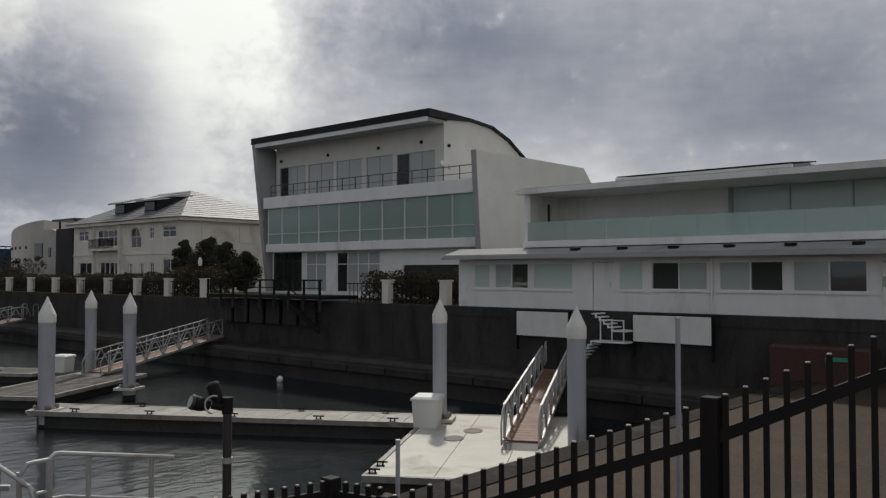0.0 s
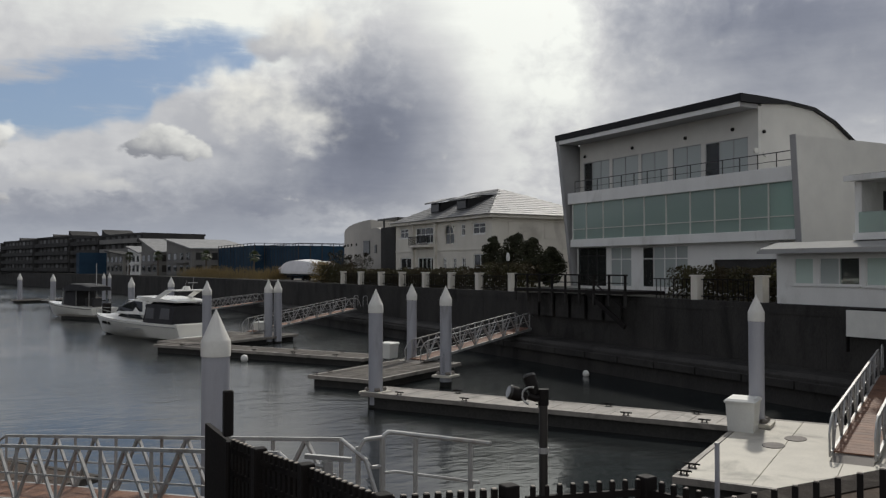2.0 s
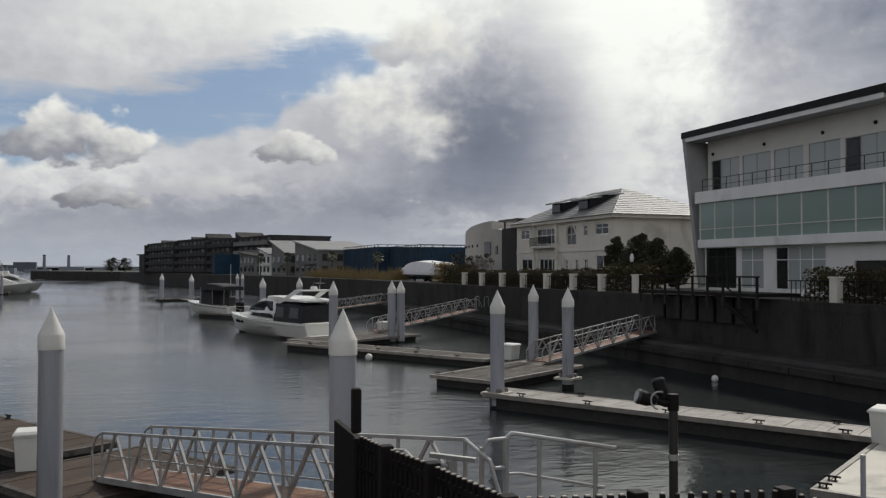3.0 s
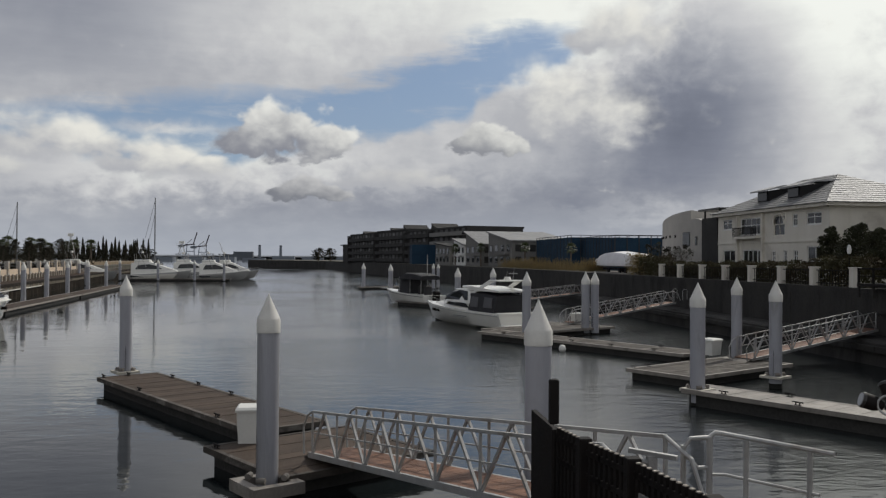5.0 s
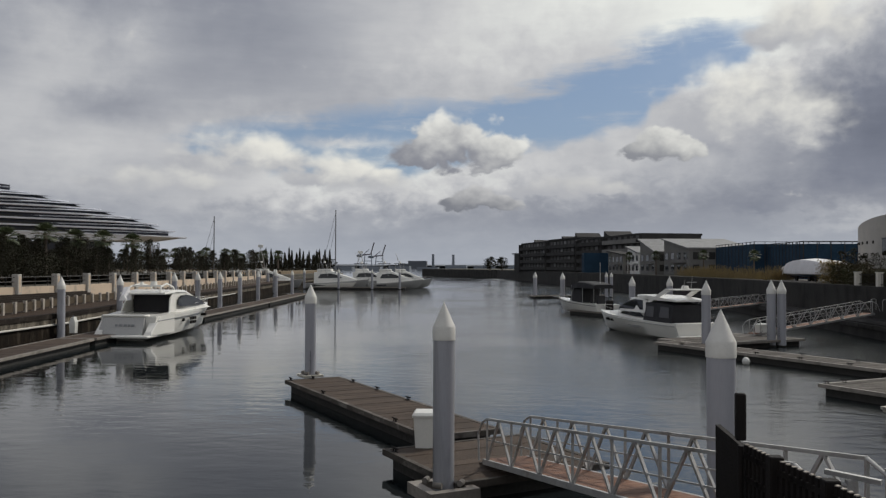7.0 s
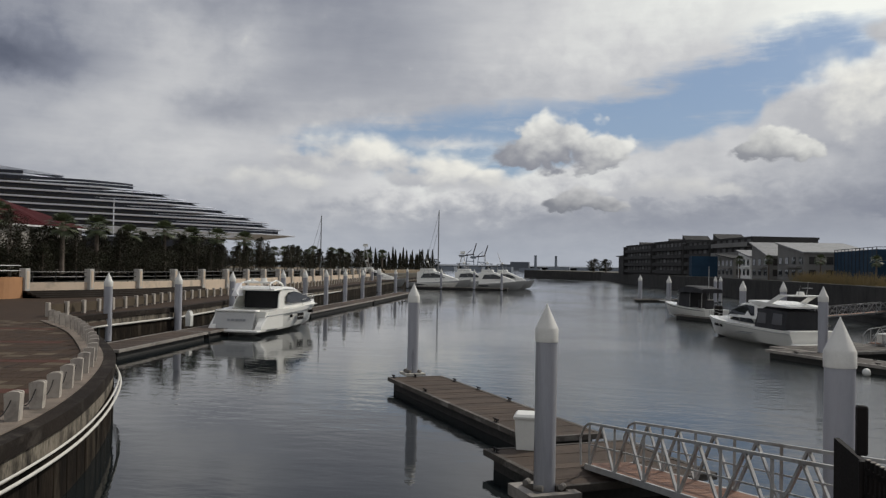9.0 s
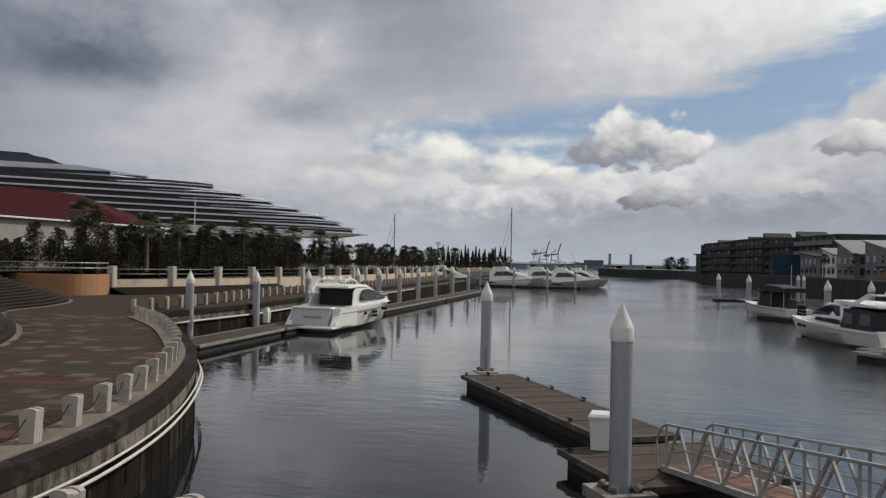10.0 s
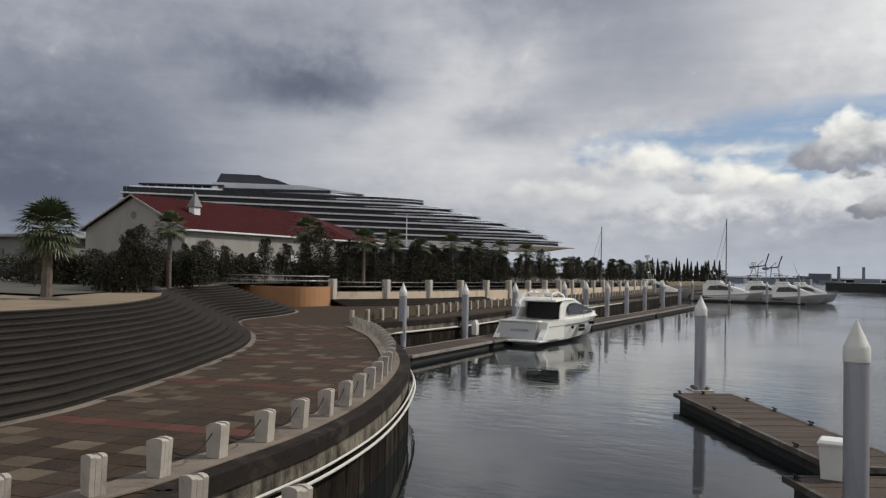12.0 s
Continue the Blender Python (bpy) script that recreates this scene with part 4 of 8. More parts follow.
def make_gangway(foot, top, width, rail=1.05, z0=0.62, z1=1.95, curved_end=True, bays=7):
    """A truss-sided aluminium gangway with a timber deck."""
    a, b = Vector((*foot, z0)), Vector((*top, z1))
    ob = thing("gangway", "aluminium truss gangway with a red-brown timber deck", "gangway", "gangways")
    d = b - a
    side = Vector((d.y, -d.x, 0)).normalized() * (width / 2)
    up = Vector((0, 0, rail))
    for sgn in (-1, 1):
        o = side * sgn
        s = Shape()
        s.bar(a + o, b + o, 0.07, 0.13)
        part("stringer", s, STEEL, ob)
        s = Shape()
        s.bar(a + o + up + d * 0.02, b + o + up - d * 0.02, 0.065, 0.055)
        part("handrail", s, STEEL, ob)
        s = Shape()
        s.bar(a + o + up * 0.52 + d * 0.03, b + o + up * 0.52 - d * 0.03, 0.028)
        part("midrail", s, STEEL, ob)
        for k in range(bays + 1):
            t = 0.02 + 0.96 * k / bays
            s = Shape().bar(a + o + d * t, a + o + d * t + up, 0.05)
            part("upright", s, STEEL, ob)
            if k < bays:
                t1 = 0.02 + 0.96 * (k + 0.5) / bays
                t2 = 0.02 + 0.96 * (k + 1) / bays
                part("diagonal", Shape().bar(a + o + d * t, a + o + d * t1 + up, 0.05), STEEL, ob)
                part("diagonal", Shape().bar(a + o + d * t1 + up, a + o + d * t2, 0.05), STEEL, ob)
        q = a + o + up + d * 0.02
        part("foot_rail", Shape().tube([q, q - d * 0.03 - Vector((0, 0, 0.10)), q - d * 0.055 - Vector((0, 0, 0.4)), a + o - d * 0.03], 0.028, 8), STEEL, ob, smooth=True)
        hoop = [b + o + d * 0.075 + Vector((0, 0, 0.1)), b + o + d * 0.075 + up * 0.88, b + o + d * 0.085 + up * 0.98, b + o + d * 0.115 + up * 0.98, b + o + d * 0.125 + up * 0.88, b + o + d * 0.125 + Vector((0, 0, 0.1))]
        if curved_end and top[0] > 10:
            part("gate_hoop", Shape().tube(hoop, 0.026, 8), STEEL, ob, smooth=True)
        if curved_end:
            p = b + o + up - d * 0.02
            q = b + o + d * 0.05 + Vector((0, 0, 0.12))
            part("end_rail", Shape().tube([p, p + d * 0.045 - Vector((0, 0, 0.28)), q], 0.03, 8), STEEL, ob)
    n = 38
    along = d / n
    u = along.normalized()
    sdir = side.normalized()
    up2 = sdir.cross(u)
    m = Matrix((sdir, u, up2)).transposed().to_4x4()
    if m.determinant() < 0:
        m = Matrix((-sdir, u, -up2)).transposed().to_4x4()
    me = Shape().box(-width / 2 + 0.04, width / 2 - 0.04, 0.006, along.length - 0.006, 0.0, 0.035).mesh("board", TIMBER)
    for k in range(n):
        part("board", me, TIMBER, ob, m=Matrix.Translation(a + along * k + Vector((0, 0, 0.03))) @ m)
    s = Shape().bar(a - u * 0.55 - Vector((0, 0, 0.10)), a, width * 0.95, 0.03)
    part("flap", s, CONCRETE, ob, "dull hinged flap at the foot")
    return ob


make_gangway((19.6, 14.1), (28.6, 18.85), 1.05, z0=0.62, z1=1.5, rail=1.0)
make_gangway((19.8, 39.3), (29.2, 43.3), 1.05, z0=0.6, z1=1.68, rail=1.0)
make_gangway((17.5, 62.4), (28.0, 68.2), 1.05, z0=0.6, z1=1.85, rail=1.0)
make_gangway((17.6, 91.0), (28.8, 98.0), 1.05, z0=0.6, z1=1.42, rail=1.0)
make_gangway((-0.1, 21.15), (4.15, 11.1), 1.15, z0=0.62, z1=1.92, rail=1.05)

# landing rails beside the near gangway
rails = thing("landing_railing", "galvanised tube railing on the gangway landing", "railing")
part("handrail", Shape().tube([(5.13, 11.28, 2.9), (5.15, 11.29, 2.99), (5.22, 11.30, 3.03), (5.32, 11.3, 3.02), (6.2, 10.05, 3.0)], 0.034, 8), STEEL, rails, smooth=True)
part("midrail", Shape().tube([(5.13, 11.28, 2.46), (5.34, 11.26, 2.46), (6.1, 10.2, 2.45)], 0.022, 8), STEEL, rails, smooth=True)
for x, y, r in ((5.13, 11.28, 0.042), (5.52, 11.0, 0.034), (6.02, 10.3, 0.034), (4.74, 11.25, 0.036)):
    part("post", Shape().cyl((x, y, QUAY - 0.01), (x, y, 2.88 if x < 5 else 2.98), r, r, 12), STEEL, rails, smooth=True)
    part("foot_plate", Shape().box(x - 0.09, x + 0.09, y - 0.09, y + 0.09, QUAY - 0.005, QUAY + 0.012), STEEL, rails)
for lo, hi in ((2.86, 2.97), (2.72, 2.56)):
    part("loop", Shape().tube([(4.74, 11.25, lo - 0.06), (4.76, 11.25, lo), (4.84, 11.26, (lo + hi) / 2 + 0.05), (4.95, 11.27, hi), (5.13, 11.28, hi)], 0.03, 8), STEEL, rails, smooth=True)
near_post = thing("barrier_post", "steel barrier post with a short cross arm", "barrier")
part("post", Shape().box(3.84, 3.95, 10.18, 10.29, QUAY, 2.97), STEEL, near_post)
part("arm", Shape().bar((3.66, 10.40, 3.03), (4.16, 10.08, 2.99), 0.07, 0.055), STEEL, near_post)
part("loop", Shape().tube([(3.86, 10.24, 2.9), (3.66, 10.32, 2.95), (3.52, 10.40, 2.9), (3.44, 10.44, 2.75), (3.42, 10.45, QUAY)], 0.026, 8), STEEL, near_post, smooth=True)
g = Shape()
g.prism([(2.2, 9.2), (6.6, 9.2), (6.6, 10.2), (5.3, 11.7), (3.2, 11.3)], QUAY - 0.35, QUAY - 0.004)
solid("gangway_landing", g, CONCRETE, "concrete landing slab at the gangway head", "landing", kind="structure")


# ---------------------------------------------------------------- fences


def picket_fence(name, label, line, height, gap, w=0.045, bars=(0.86, 0.12), mat=None, posts=(), bar_h=0.06, post_extra=0.03):
    """Pickets along a line of (x, y, foot z)."""
    mat = mat or BLACK
    ob = thing(name, label, "fence", "quay fences")
    P = [Vector(p) for p in line]
    me = Shape().box(-w / 2, w / 2, -w / 2, w / 2, 0.04, height).mesh("picket", mat)
    tip = Shape().box(-w / 2 + 0.006, w / 2 - 0.006, -w / 2 + 0.006, w / 2 - 0.006, height, height + 0.01).mesh("picket_cap", BOLLARD)
    for c, t in spaced(P, gap, gap * 0.5):
        yaw = math.degrees(math.atan2(t.y, t.x))
        o = part("picket", me, mat, ob, m=pose(c.x, c.y, c.z, 0, 0, yaw))
        part("picket_cap", tip, BOLLARD, o, "small pale cap")
    for a, b in zip(P, P[1:]):
        for h in bars:
            part("rail", Shape().bar(a + Vector((0, 0, height * h)), b + Vector((0, 0, height * h)), 0.05, bar_h), mat, ob)
    for k in posts:
        p = P[k]
        part("post", Shape().box(p.x - 0.07, p.x + 0.07, p.y - 0.07, p.y + 0.07, p.z, p.z + height + post_extra, bevel=0.01), mat, ob)
    return ob


picket_fence("picket_fence", "black metal picket railing rising along the quay steps", [(5.47, 5.43, 2.0), (6.29, 4.15, 2.50), (6.63, 2.95, 2.97), (6.98, 1.80, 3.53), (7.2, 0.6, 3.9), (7.3, -2.0, 4.3)], 1.42, 0.165, 0.046, (0.785, 0.1), posts=(0, 2, 5), bar_h=0.095)
picket_fence("picket_fence", "dark picket fence round the top of the quay steps", [(4.25, 6.32, QUAY), (5.36, 6.03, QUAY), (5.47, 5.47, QUAY)], 1.6, 0.125, 0.04, (0.93, 0.1), posts=(1,))
picket_fence("picket_fence", "black picket fence with notice boards by the gangway", [(2.52, 9.55, QUAY), (2.62, 8.85, QUAY), (2.82, 7.95, QUAY), (3.02, 6.62, QUAY), (4.1, 6.36, QUAY)], 1.6, 0.10, 0.05, (0.93, 0.78, 0.1), posts=(1, 2, 3, 4))
blank = thing("gate_panel", "solid black metal end panel of the quay fence", "panel")
part("panel", Shape().prism([(2.40, 10.35), (2.52, 9.52), (2.58, 9.53), (2.46, 10.36)], QUAY, 3.44), BLACK, blank)
part("top", Shape().add([(2.40, 10.35, 3.44), (2.46, 10.36, 3.44), (2.58, 9.53, 3.44), (2.52, 9.52, 3.44), (2.40, 10.35, 3.56), (2.46, 10.36, 3.56)], [(0, 1, 5, 4), (1, 2, 5), (2, 3, 4, 5), (3, 0, 4)]), BLACK, blank)
reader = thing("access_reader", "black access device on a slim post by the fence", "device")
part("post", Shape().cyl((2.45, 9.46, QUAY), (2.45, 9.46, 3.5), 0.03, 0.03, 10), BLACK, reader)
part("housing", Shape().box(2.395, 2.50, 9.41, 9.51, 3.56, 4.06, bevel=0.015), BLACK, reader)
for k, (a, b) in enumerate((((2.86, 7.72), (2.93, 7.22)), ((2.95, 7.1), (3.03, 6.66)))):
    d = Vector((b[0] - a[0], b[1] - a[1], 0))
    sign = thing("notice_board", "pale notice board with faded lines fixed to the fence", "sign", "fence notices")
    n = Vector((-0.055, -0.01, 0))
    p = [Vector((*a, 0)) + n, Vector((*b, 0)) + n]
    part("board", Shape().loft([[p[0] + Vector((0, 0, 2.5)), p[1] + Vector((0, 0, 2.5)), p[1] + Vector((0, 0, 3.26)), p[0] + Vector((0, 0, 3.26))], [q + n * 0.3 for q in (p[0] + Vector((0, 0, 2.5)), p[1] + Vector((0, 0, 2.5)), p[1] + Vector((0, 0, 3.26)), p[0] + Vector((0, 0, 3.26)))]]), PALE_WALL, sign)
    for j in range(5):
        z = 3.14 - 0.1 * j
        q0, q1 = p[0] + n * 0.36 + d * 0.12, p[0] + n * 0.36 + d * (0.85 - 0.1 * (j % 3))
        part("text_bar", Shape().loft([[q0 + Vector((0, 0, z)), q1 + Vector((0, 0, z)), q1 + Vector((0, 0, z + 0.035)), q0 + Vector((0, 0, z + 0.035))], [q + n * 0.04 for q in (q0 + Vector((0, 0, z)), q1 + Vector((0, 0, z)), q1 + Vector((0, 0, z + 0.035)), q0 + Vector((0, 0, z + 0.035)))]]), INK, sign)

# floodlight pole and two plain poles
flood = thing("floodlight", "pair of dark floodlights on a grey pole", "lamp", m=pose(4.42, 6.3, QUAY))
part("pole", Shape().cyl((0, 0, 0), (0, 0, 2.36), 0.038, 0.038, 12), DARK_FRAME, flood, smooth=True)
part("cap", Shape().cyl((0, 0, 2.30), (0, 0, 2.44), 0.048, 0.048, 12), BLACK, flood)
part("collar", Shape().cyl((0, 0, 1.88), (0, 0, 1.93), 0.046, 0.046, 12), STEEL, flood)


def by_pole(r, u, d=0.0):
    return Vector((0.818 * r + 0.574 * d, -0.574 * r + 0.818 * d, 2.42 + u))


part("bracket", Shape().tube([by_pole(0, -0.05), by_pole(-0.06, -0.06), by_pole(-0.13, -0.04)], 0.036, 8), BLACK, flood)
for a, b, r in ((by_pole(-0.07, -0.03), by_pole(-0.125, 0.12, 0.04), 0.058), (by_pole(-0.15, -0.05), by_pole(-0.285, -0.005, -0.05), 0.064)):
    mid = a.lerp(b, 0.45)
    d = (b - a).normalized()
    h = part("lamp_head", Shape().cyl(a, mid, r * 0.55, r * 0.95, 16).cyl(mid, b, r * 0.95, r, 16), BLACK, flood, smooth=True)
    part("rim", Shape().cyl(b, b + d * 0.02, r * 1.06, r * 0.92, 16), DARK_FRAME, h)
    part("lens", Shape().cyl(b + d * 0.018, b + d * 0.024, r * 0.8, r * 0.8, 14), LENS, h)
part("yoke", Shape().tube([by_pole(-0.11 + 0.075 * math.cos(1.2 + k * 0.3), -0.03 + 0.075 * math.sin(1.2 + k * 0.3), -0.07) for k in range(12)], 0.009, 6), STEEL, flood, "bright ring yoke")
pole = thing("slim_pole", "slim grey metal pole by the steps", "pole", "slim poles")
part("pole", Shape().cyl((8.3, 4.02, QUAY), (8.3, 4.02, 4.93), 0.03, 0.026, 10), PILE, pole)
part("cap", Shape().cyl((8.3, 4.02, 4.93), (8.3, 4.02, 4.95), 0.034, 0.03, 10), STEEL, pole)
pole = thing("slim_pole", "short slim grey pole by the fence", "pole", "slim poles")
part("pole", Shape().cyl((5.98, 5.78, QUAY), (5.98, 5.78, 3.8), 0.022, 0.022, 10), PILE, pole)
part("cap", Shape().cyl((5.98, 5.78, 3.8), (5.98, 5.78, 3.815), 0.026, 0.022, 10), STEEL, pole)

# ---------------------------------------------------------------- plants


def leaf_cloud(rng, centre, radius, count, size, squash=0.8, shape=None):
    """Many small leaf quads filling a lump unevenly."""
    s = shape or Shape()
    for _ in range(count):
        d = Vector((rng.gauss(0, 1), rng.gauss(0, 1), rng.gauss(0, 1))).normalized()
        r = radius * (0.45 + 0.62 * rng.random() ** 0.6)
        p = Vector(centre) + Vector((d.x, d.y, d.z * squash)) * r
        a = Vector((rng.gauss(0, 1), rng.gauss(0, 1), rng.gauss(0, 0.7))).normalized() * size * (0.6 + 0.8 * rng.random())
        b = a.cross(Vector((rng.gauss(0, 1), rng.gauss(0, 1), rng.gauss(0, 1))).normalized()) * 0.55
        s.add([p - a * 0.5, p + b * 0.5, p + a * 0.6, p - b * 0.5], [(0, 1, 2, 3)])
    return s


def make_tree(rng, name, label, height, spread, lumps, leaves, size, mat, group, upright=False, trunk_r=0.09):
    ob = thing(name, label, "tree", group)
    t = Shape()
    top = Vector((rng.uniform(-0.2, 0.2), rng.uniform(-0.2, 0.2), height * 0.82))
    mid = top * 0.5 + Vector((rng.uniform(-0.15, 0.15), rng.uniform(-0.15, 0.15), 0))
    t.cyl((0, 0, -0.1), mid, trunk_r, trunk_r * 0.7, 7).cyl(mid, top, trunk_r * 0.7, trunk_r * 0.25, 7)
    crown = Shape()
    for k in range(lumps):
        u = (k + 0.5) / lumps
        z = height * (0.18 + 0.78 * u)
        w = spread * (1.0 - 0.75 * u ** 1.3) if upright else spread * math.sin(0.35 + 2.5 * u)
        a = rng.random() * math.tau
        c = Vector((math.cos(a) * w * 0.6, math.sin(a) * w * 0.6, z))
        t.cyl((0, 0, z * 0.7), c, trunk_r * 0.35, trunk_r * 0.12, 5)
        leaf_cloud(rng, c, max(w * 0.62, 0.25), leaves, size, 0.75, crown)
    part("trunk", t, TRUNK, ob)
    part("crown", crown, mat, ob)
    return ob


def make_palm(rng, height, crown_r, fronds, label, trunk_r=0.16):
    ob = thing("fan_palm", label, "palm", "fan palms")
    rows = []
    for k in range(10):
        u = k / 9
        r = trunk_r * (1.25 - 0.35 * u) * (1.0 + 0.07 * (k % 2))
        rows.append([(r * math.cos(a * math.tau / 10) + 0.0 * u, r * math.sin(a * math.tau / 10), height * u) for a in range(10)])
    part("trunk", Shape().loft(rows), TRUNK, ob)
    skirt = Shape()
    for _ in range(26):
        a = rng.random() * math.tau
        p = Vector((math.cos(a) * trunk_r, math.sin(a) * trunk_r, height - rng.random() * 0.5))
        q = p + Vector((math.cos(a), math.sin(a), 0)) * crown_r * 0.28 + Vector((0, 0, -crown_r * rng.uniform(0.25, 0.6)))
        w = Vector((-math.sin(a), math.cos(a), 0)) * 0.05
        skirt.add([p - w, p + w, q + w * 0.3, q - w * 0.3], [(0, 1, 2, 3)])
    part("old_fronds", skirt, TRUNK, ob, "dry hanging fronds")
    for k in range(fronds):
        s = Shape()
        a = k * 2.399 + rng.uniform(-0.2, 0.2)
        rise = math.pi / 2 * (0.95 - (k + 0.5) / fronds * 1.55)
        d = Vector((math.cos(a) * math.cos(rise), math.sin(a) * math.cos(rise), math.sin(rise)))
        base = Vector((0.02, 0, height))
        hub = base + d * crown_r * 0.48
        s.cyl(base, hub, 0.02, 0.012, 4)
        side = d.cross(Vector((0, 0, 1)))
        side = (side if side.length > 0.1 else Vector((1, 0, 0))).normalized()
        up = side.cross(d)
        for j in range(13):
            f = (j - 6) / 6 * 1.35
            b = (d * math.cos(f) + side * math.sin(f)).normalized()
            l = crown_r * 0.62 * (0.75 + 0.25 * math.cos(f)) * rng.uniform(0.85, 1.1)
            w = (side * math.cos(f) - d * math.sin(f)) * 0.035 * crown_r
            m1 = hub + b * l * 0.55 + up * 0.03
            tip = hub + b * l + Vector((0, 0, -0.22 * l))
            s.add([hub, m1 - w, tip, m1 + w], [(0, 1, 2, 3)])
        part("frond", s, PALM_LEAF, ob)
    return ob


def leafy_block(rng, x0, x1, y0, y1, z0, z1, count, size, shape=None):
    s = shape or Shape()
    for _ in range(count):
        p = Vector((rng.uniform(x0, x1), rng.uniform(y0, y1), z0 + (z1 - z0) * rng.random() ** 0.8))
        p.z += 0.22 * (z1 - z0) * noise.noise((p.x * 0.9, p.y * 0.9, 0))
        a = Vector((rng.gauss(0, 1), rng.gauss(0, 1), rng.gauss(0, 1))).normalized() * size * rng.uniform(0.6, 1.3)
        b = a.cross(Vector((rng.gauss(0, 1), rng.gauss(0, 1), rng.gauss(0, 1))).normalized()) * 0.6
        s.add([p - a * 0.5, p + b * 0.5, p + a * 0.5, p - b * 0.5], [(0, 1, 2, 3)])
    return s


# ---------------------------------------------------------------- terrace furniture
INNER = [Vector((p.x, p.y)) for p in offset(EDGE, 0.62)]
g = Shape()
a_line, b_line = offset(EDGE, 0.30), offset(EDGE, 1.05)
a_line.insert(0, Vector((-10.65, 5.0)))
b_line.insert(0, Vector((-11.4, 5.0)))
g.loft([[(a.x, a.y, QUAY + 0.02), (a.x, a.y, QUAY + 0.05), (b.x, b.y, QUAY + 0.05), (b.x, b.y, QUAY + 0.02)] for a, b in zip(a_line, b_line)])
solid("kerb", g, STRIP, "pale stone strip carrying the bollards", "kerb", kind="structure")


def make_bollard(m, label="layered pale stone bollard with a curved top on the quay"):
    ob = thing("stone_bollard", label, "bollard", "quay bollards", m=m)
    for x0, x1, mat, dz in ((-0.13, -0.05, BOLLARD, 0.0), (-0.045, 0.045, BOLLARD, -0.02), (0.05, 0.13, BOLLARD, 0.0)):
        prof = [(-0.135, 0.0), (0.135, 0.0), (0.165, 0.575 + dz), (0.10, 0.61 + dz), (-0.02, 0.635 + dz), (-0.13, 0.625 + dz), (-0.17, 0.60 + dz)]
        part("slab", Shape().loft([[(x0, y, z) for y, z in prof], [(x1, y, z) for y, z in prof]]), mat, ob)
    return ob


spots = spaced(INNER, 1.57, 0.62)
first = None
for p, t in spots:
    m = pose(p.x, p.y, QUAY + 0.05, 0, 0, math.degrees(math.atan2(t.y, t.x)))
    first = copy_thing(first, m) if first else make_bollard(m)
for x, y in ((-11.0, 8.5), (-10.95, 6.95), (-8.85, 8.46), (-7.31, 8.8), (-5.78, 9.0), (-4.2, 9.0)):
    copy_thing(first, pose(x, y, QUAY + 0.03, 0, 0, 78))
for (p, t), (q, u) in zip(spots[::1], spots[1::1]):
    s = Shape()
    a, b = p + t * 0.16, q - u * 0.16
    pts = []
    for k in range(9):
        f = k / 8
        c = a.lerp(b, f)
        pts.append(Vector((c.x, c.y, QUAY + 0.50 - 0.26 * 4 * f * (1 - f))))
    s.tube(pts, 0.013, 5)
    solid("bollard_chain", s, BLACK, "thin iron chain hanging between two bollards", "chain", "bollard chains")
    if p.y > 27:
        break
# mooring pipes along the face of the quay
for name, z, off, r in (("fender_pipe", 1.30, -0.24, 0.028), ("fender_pipe", 1.15, -0.30, 0.036)):
    L = offset(EDGE, off)
    s = Shape().tube([Vector((p.x, p.y, z)) for p in L], r, 8)
    solid(name, s, ROPE, "white pipe running along the quay face", "pipe", "quay pipes", smooth=True)
L = [Vector((p.x, p.y)) for p in offset(WEST, -0.1)]
solid("fender_pipe", Shape().tube([Vector((p.x, p.y, 1.15)) for p in L[:7]], 0.07, 8), ROPE, "white pipe running along the straight quay face", "pipe", "quay pipes")

# paving slabs: pale squares and red bands in the brown field
random.seed(11)
rng = random.Random(11)
ANG = radians(15)
CA, SA = math.cos(ANG), math.sin(ANG)
PITCH = 0.74
edge_in = [(p.x, p.y) for p in offset(EDGE, 1.12)]
foot_out = [(p.x + 0.4, p.y) for p in FOOT[:54]]


def x_on(line, y):
    for (x0, y0), (x1, y1) in zip(line, line[1:]):
        if min(y0, y1) <= y <= max(y0, y1) and y0 != y1:
            return x0 + (x1 - x0) * (y - y0) / (y1 - y0)
    return None


slab = {}
for key, mat in (("pale", PALE_PAVER), ("red", RED_PAVER), ("brown", PAVING)):
    slab[key] = Shape().box(-PITCH / 2 + 0.012, PITCH / 2 - 0.012, -PITCH / 2 + 0.012, PITCH / 2 - 0.012, 0.0, 0.012, bevel=0.004).mesh("paver", mat)
rest = {"pale": Shape(), "red": Shape(), "brown": Shape()}
placed = 0
for i in range(-70, 10):
    for j in range(-10, 90):
        u, v = i * PITCH, j * PITCH
        x, y = CA * u - SA * v, SA * u + CA * v
        if not 4.0 < y < 46.0:
            continue
        xe = x_on(edge_in, y) if y > 9.4 else -10.6
        xf = x_on(foot_out, y)
        if xe is None or xf is None or not xf < x < xe - 0.25:
            continue
        if j % 9 == 4:
            key = "red"
        elif (i + j) % 2 == 0 and rng.random() < 0.40:
            key = "pale"
        else:
            key = "brown"
        h = QUAY + 0.003 * rng.random()
        if x > -19.5 and 8 < y < 19 and key != "brown" and placed < 130 or (x > -15.5 and 9 < y < 16 and placed < 290):
            part("paver", slab[key], None, pavement, m=pose(x, y, h, 0, 0, 15))
            placed += 1
        else:
            k = PITCH / 2 - 0.012
            q = [(x + CA * a - SA * b, y + SA * a + CA * b) for a, b in ((-k, -k), (k, -k), (k, k), (-k, k))]
            rest[key].prism(q, h, h + 0.012)
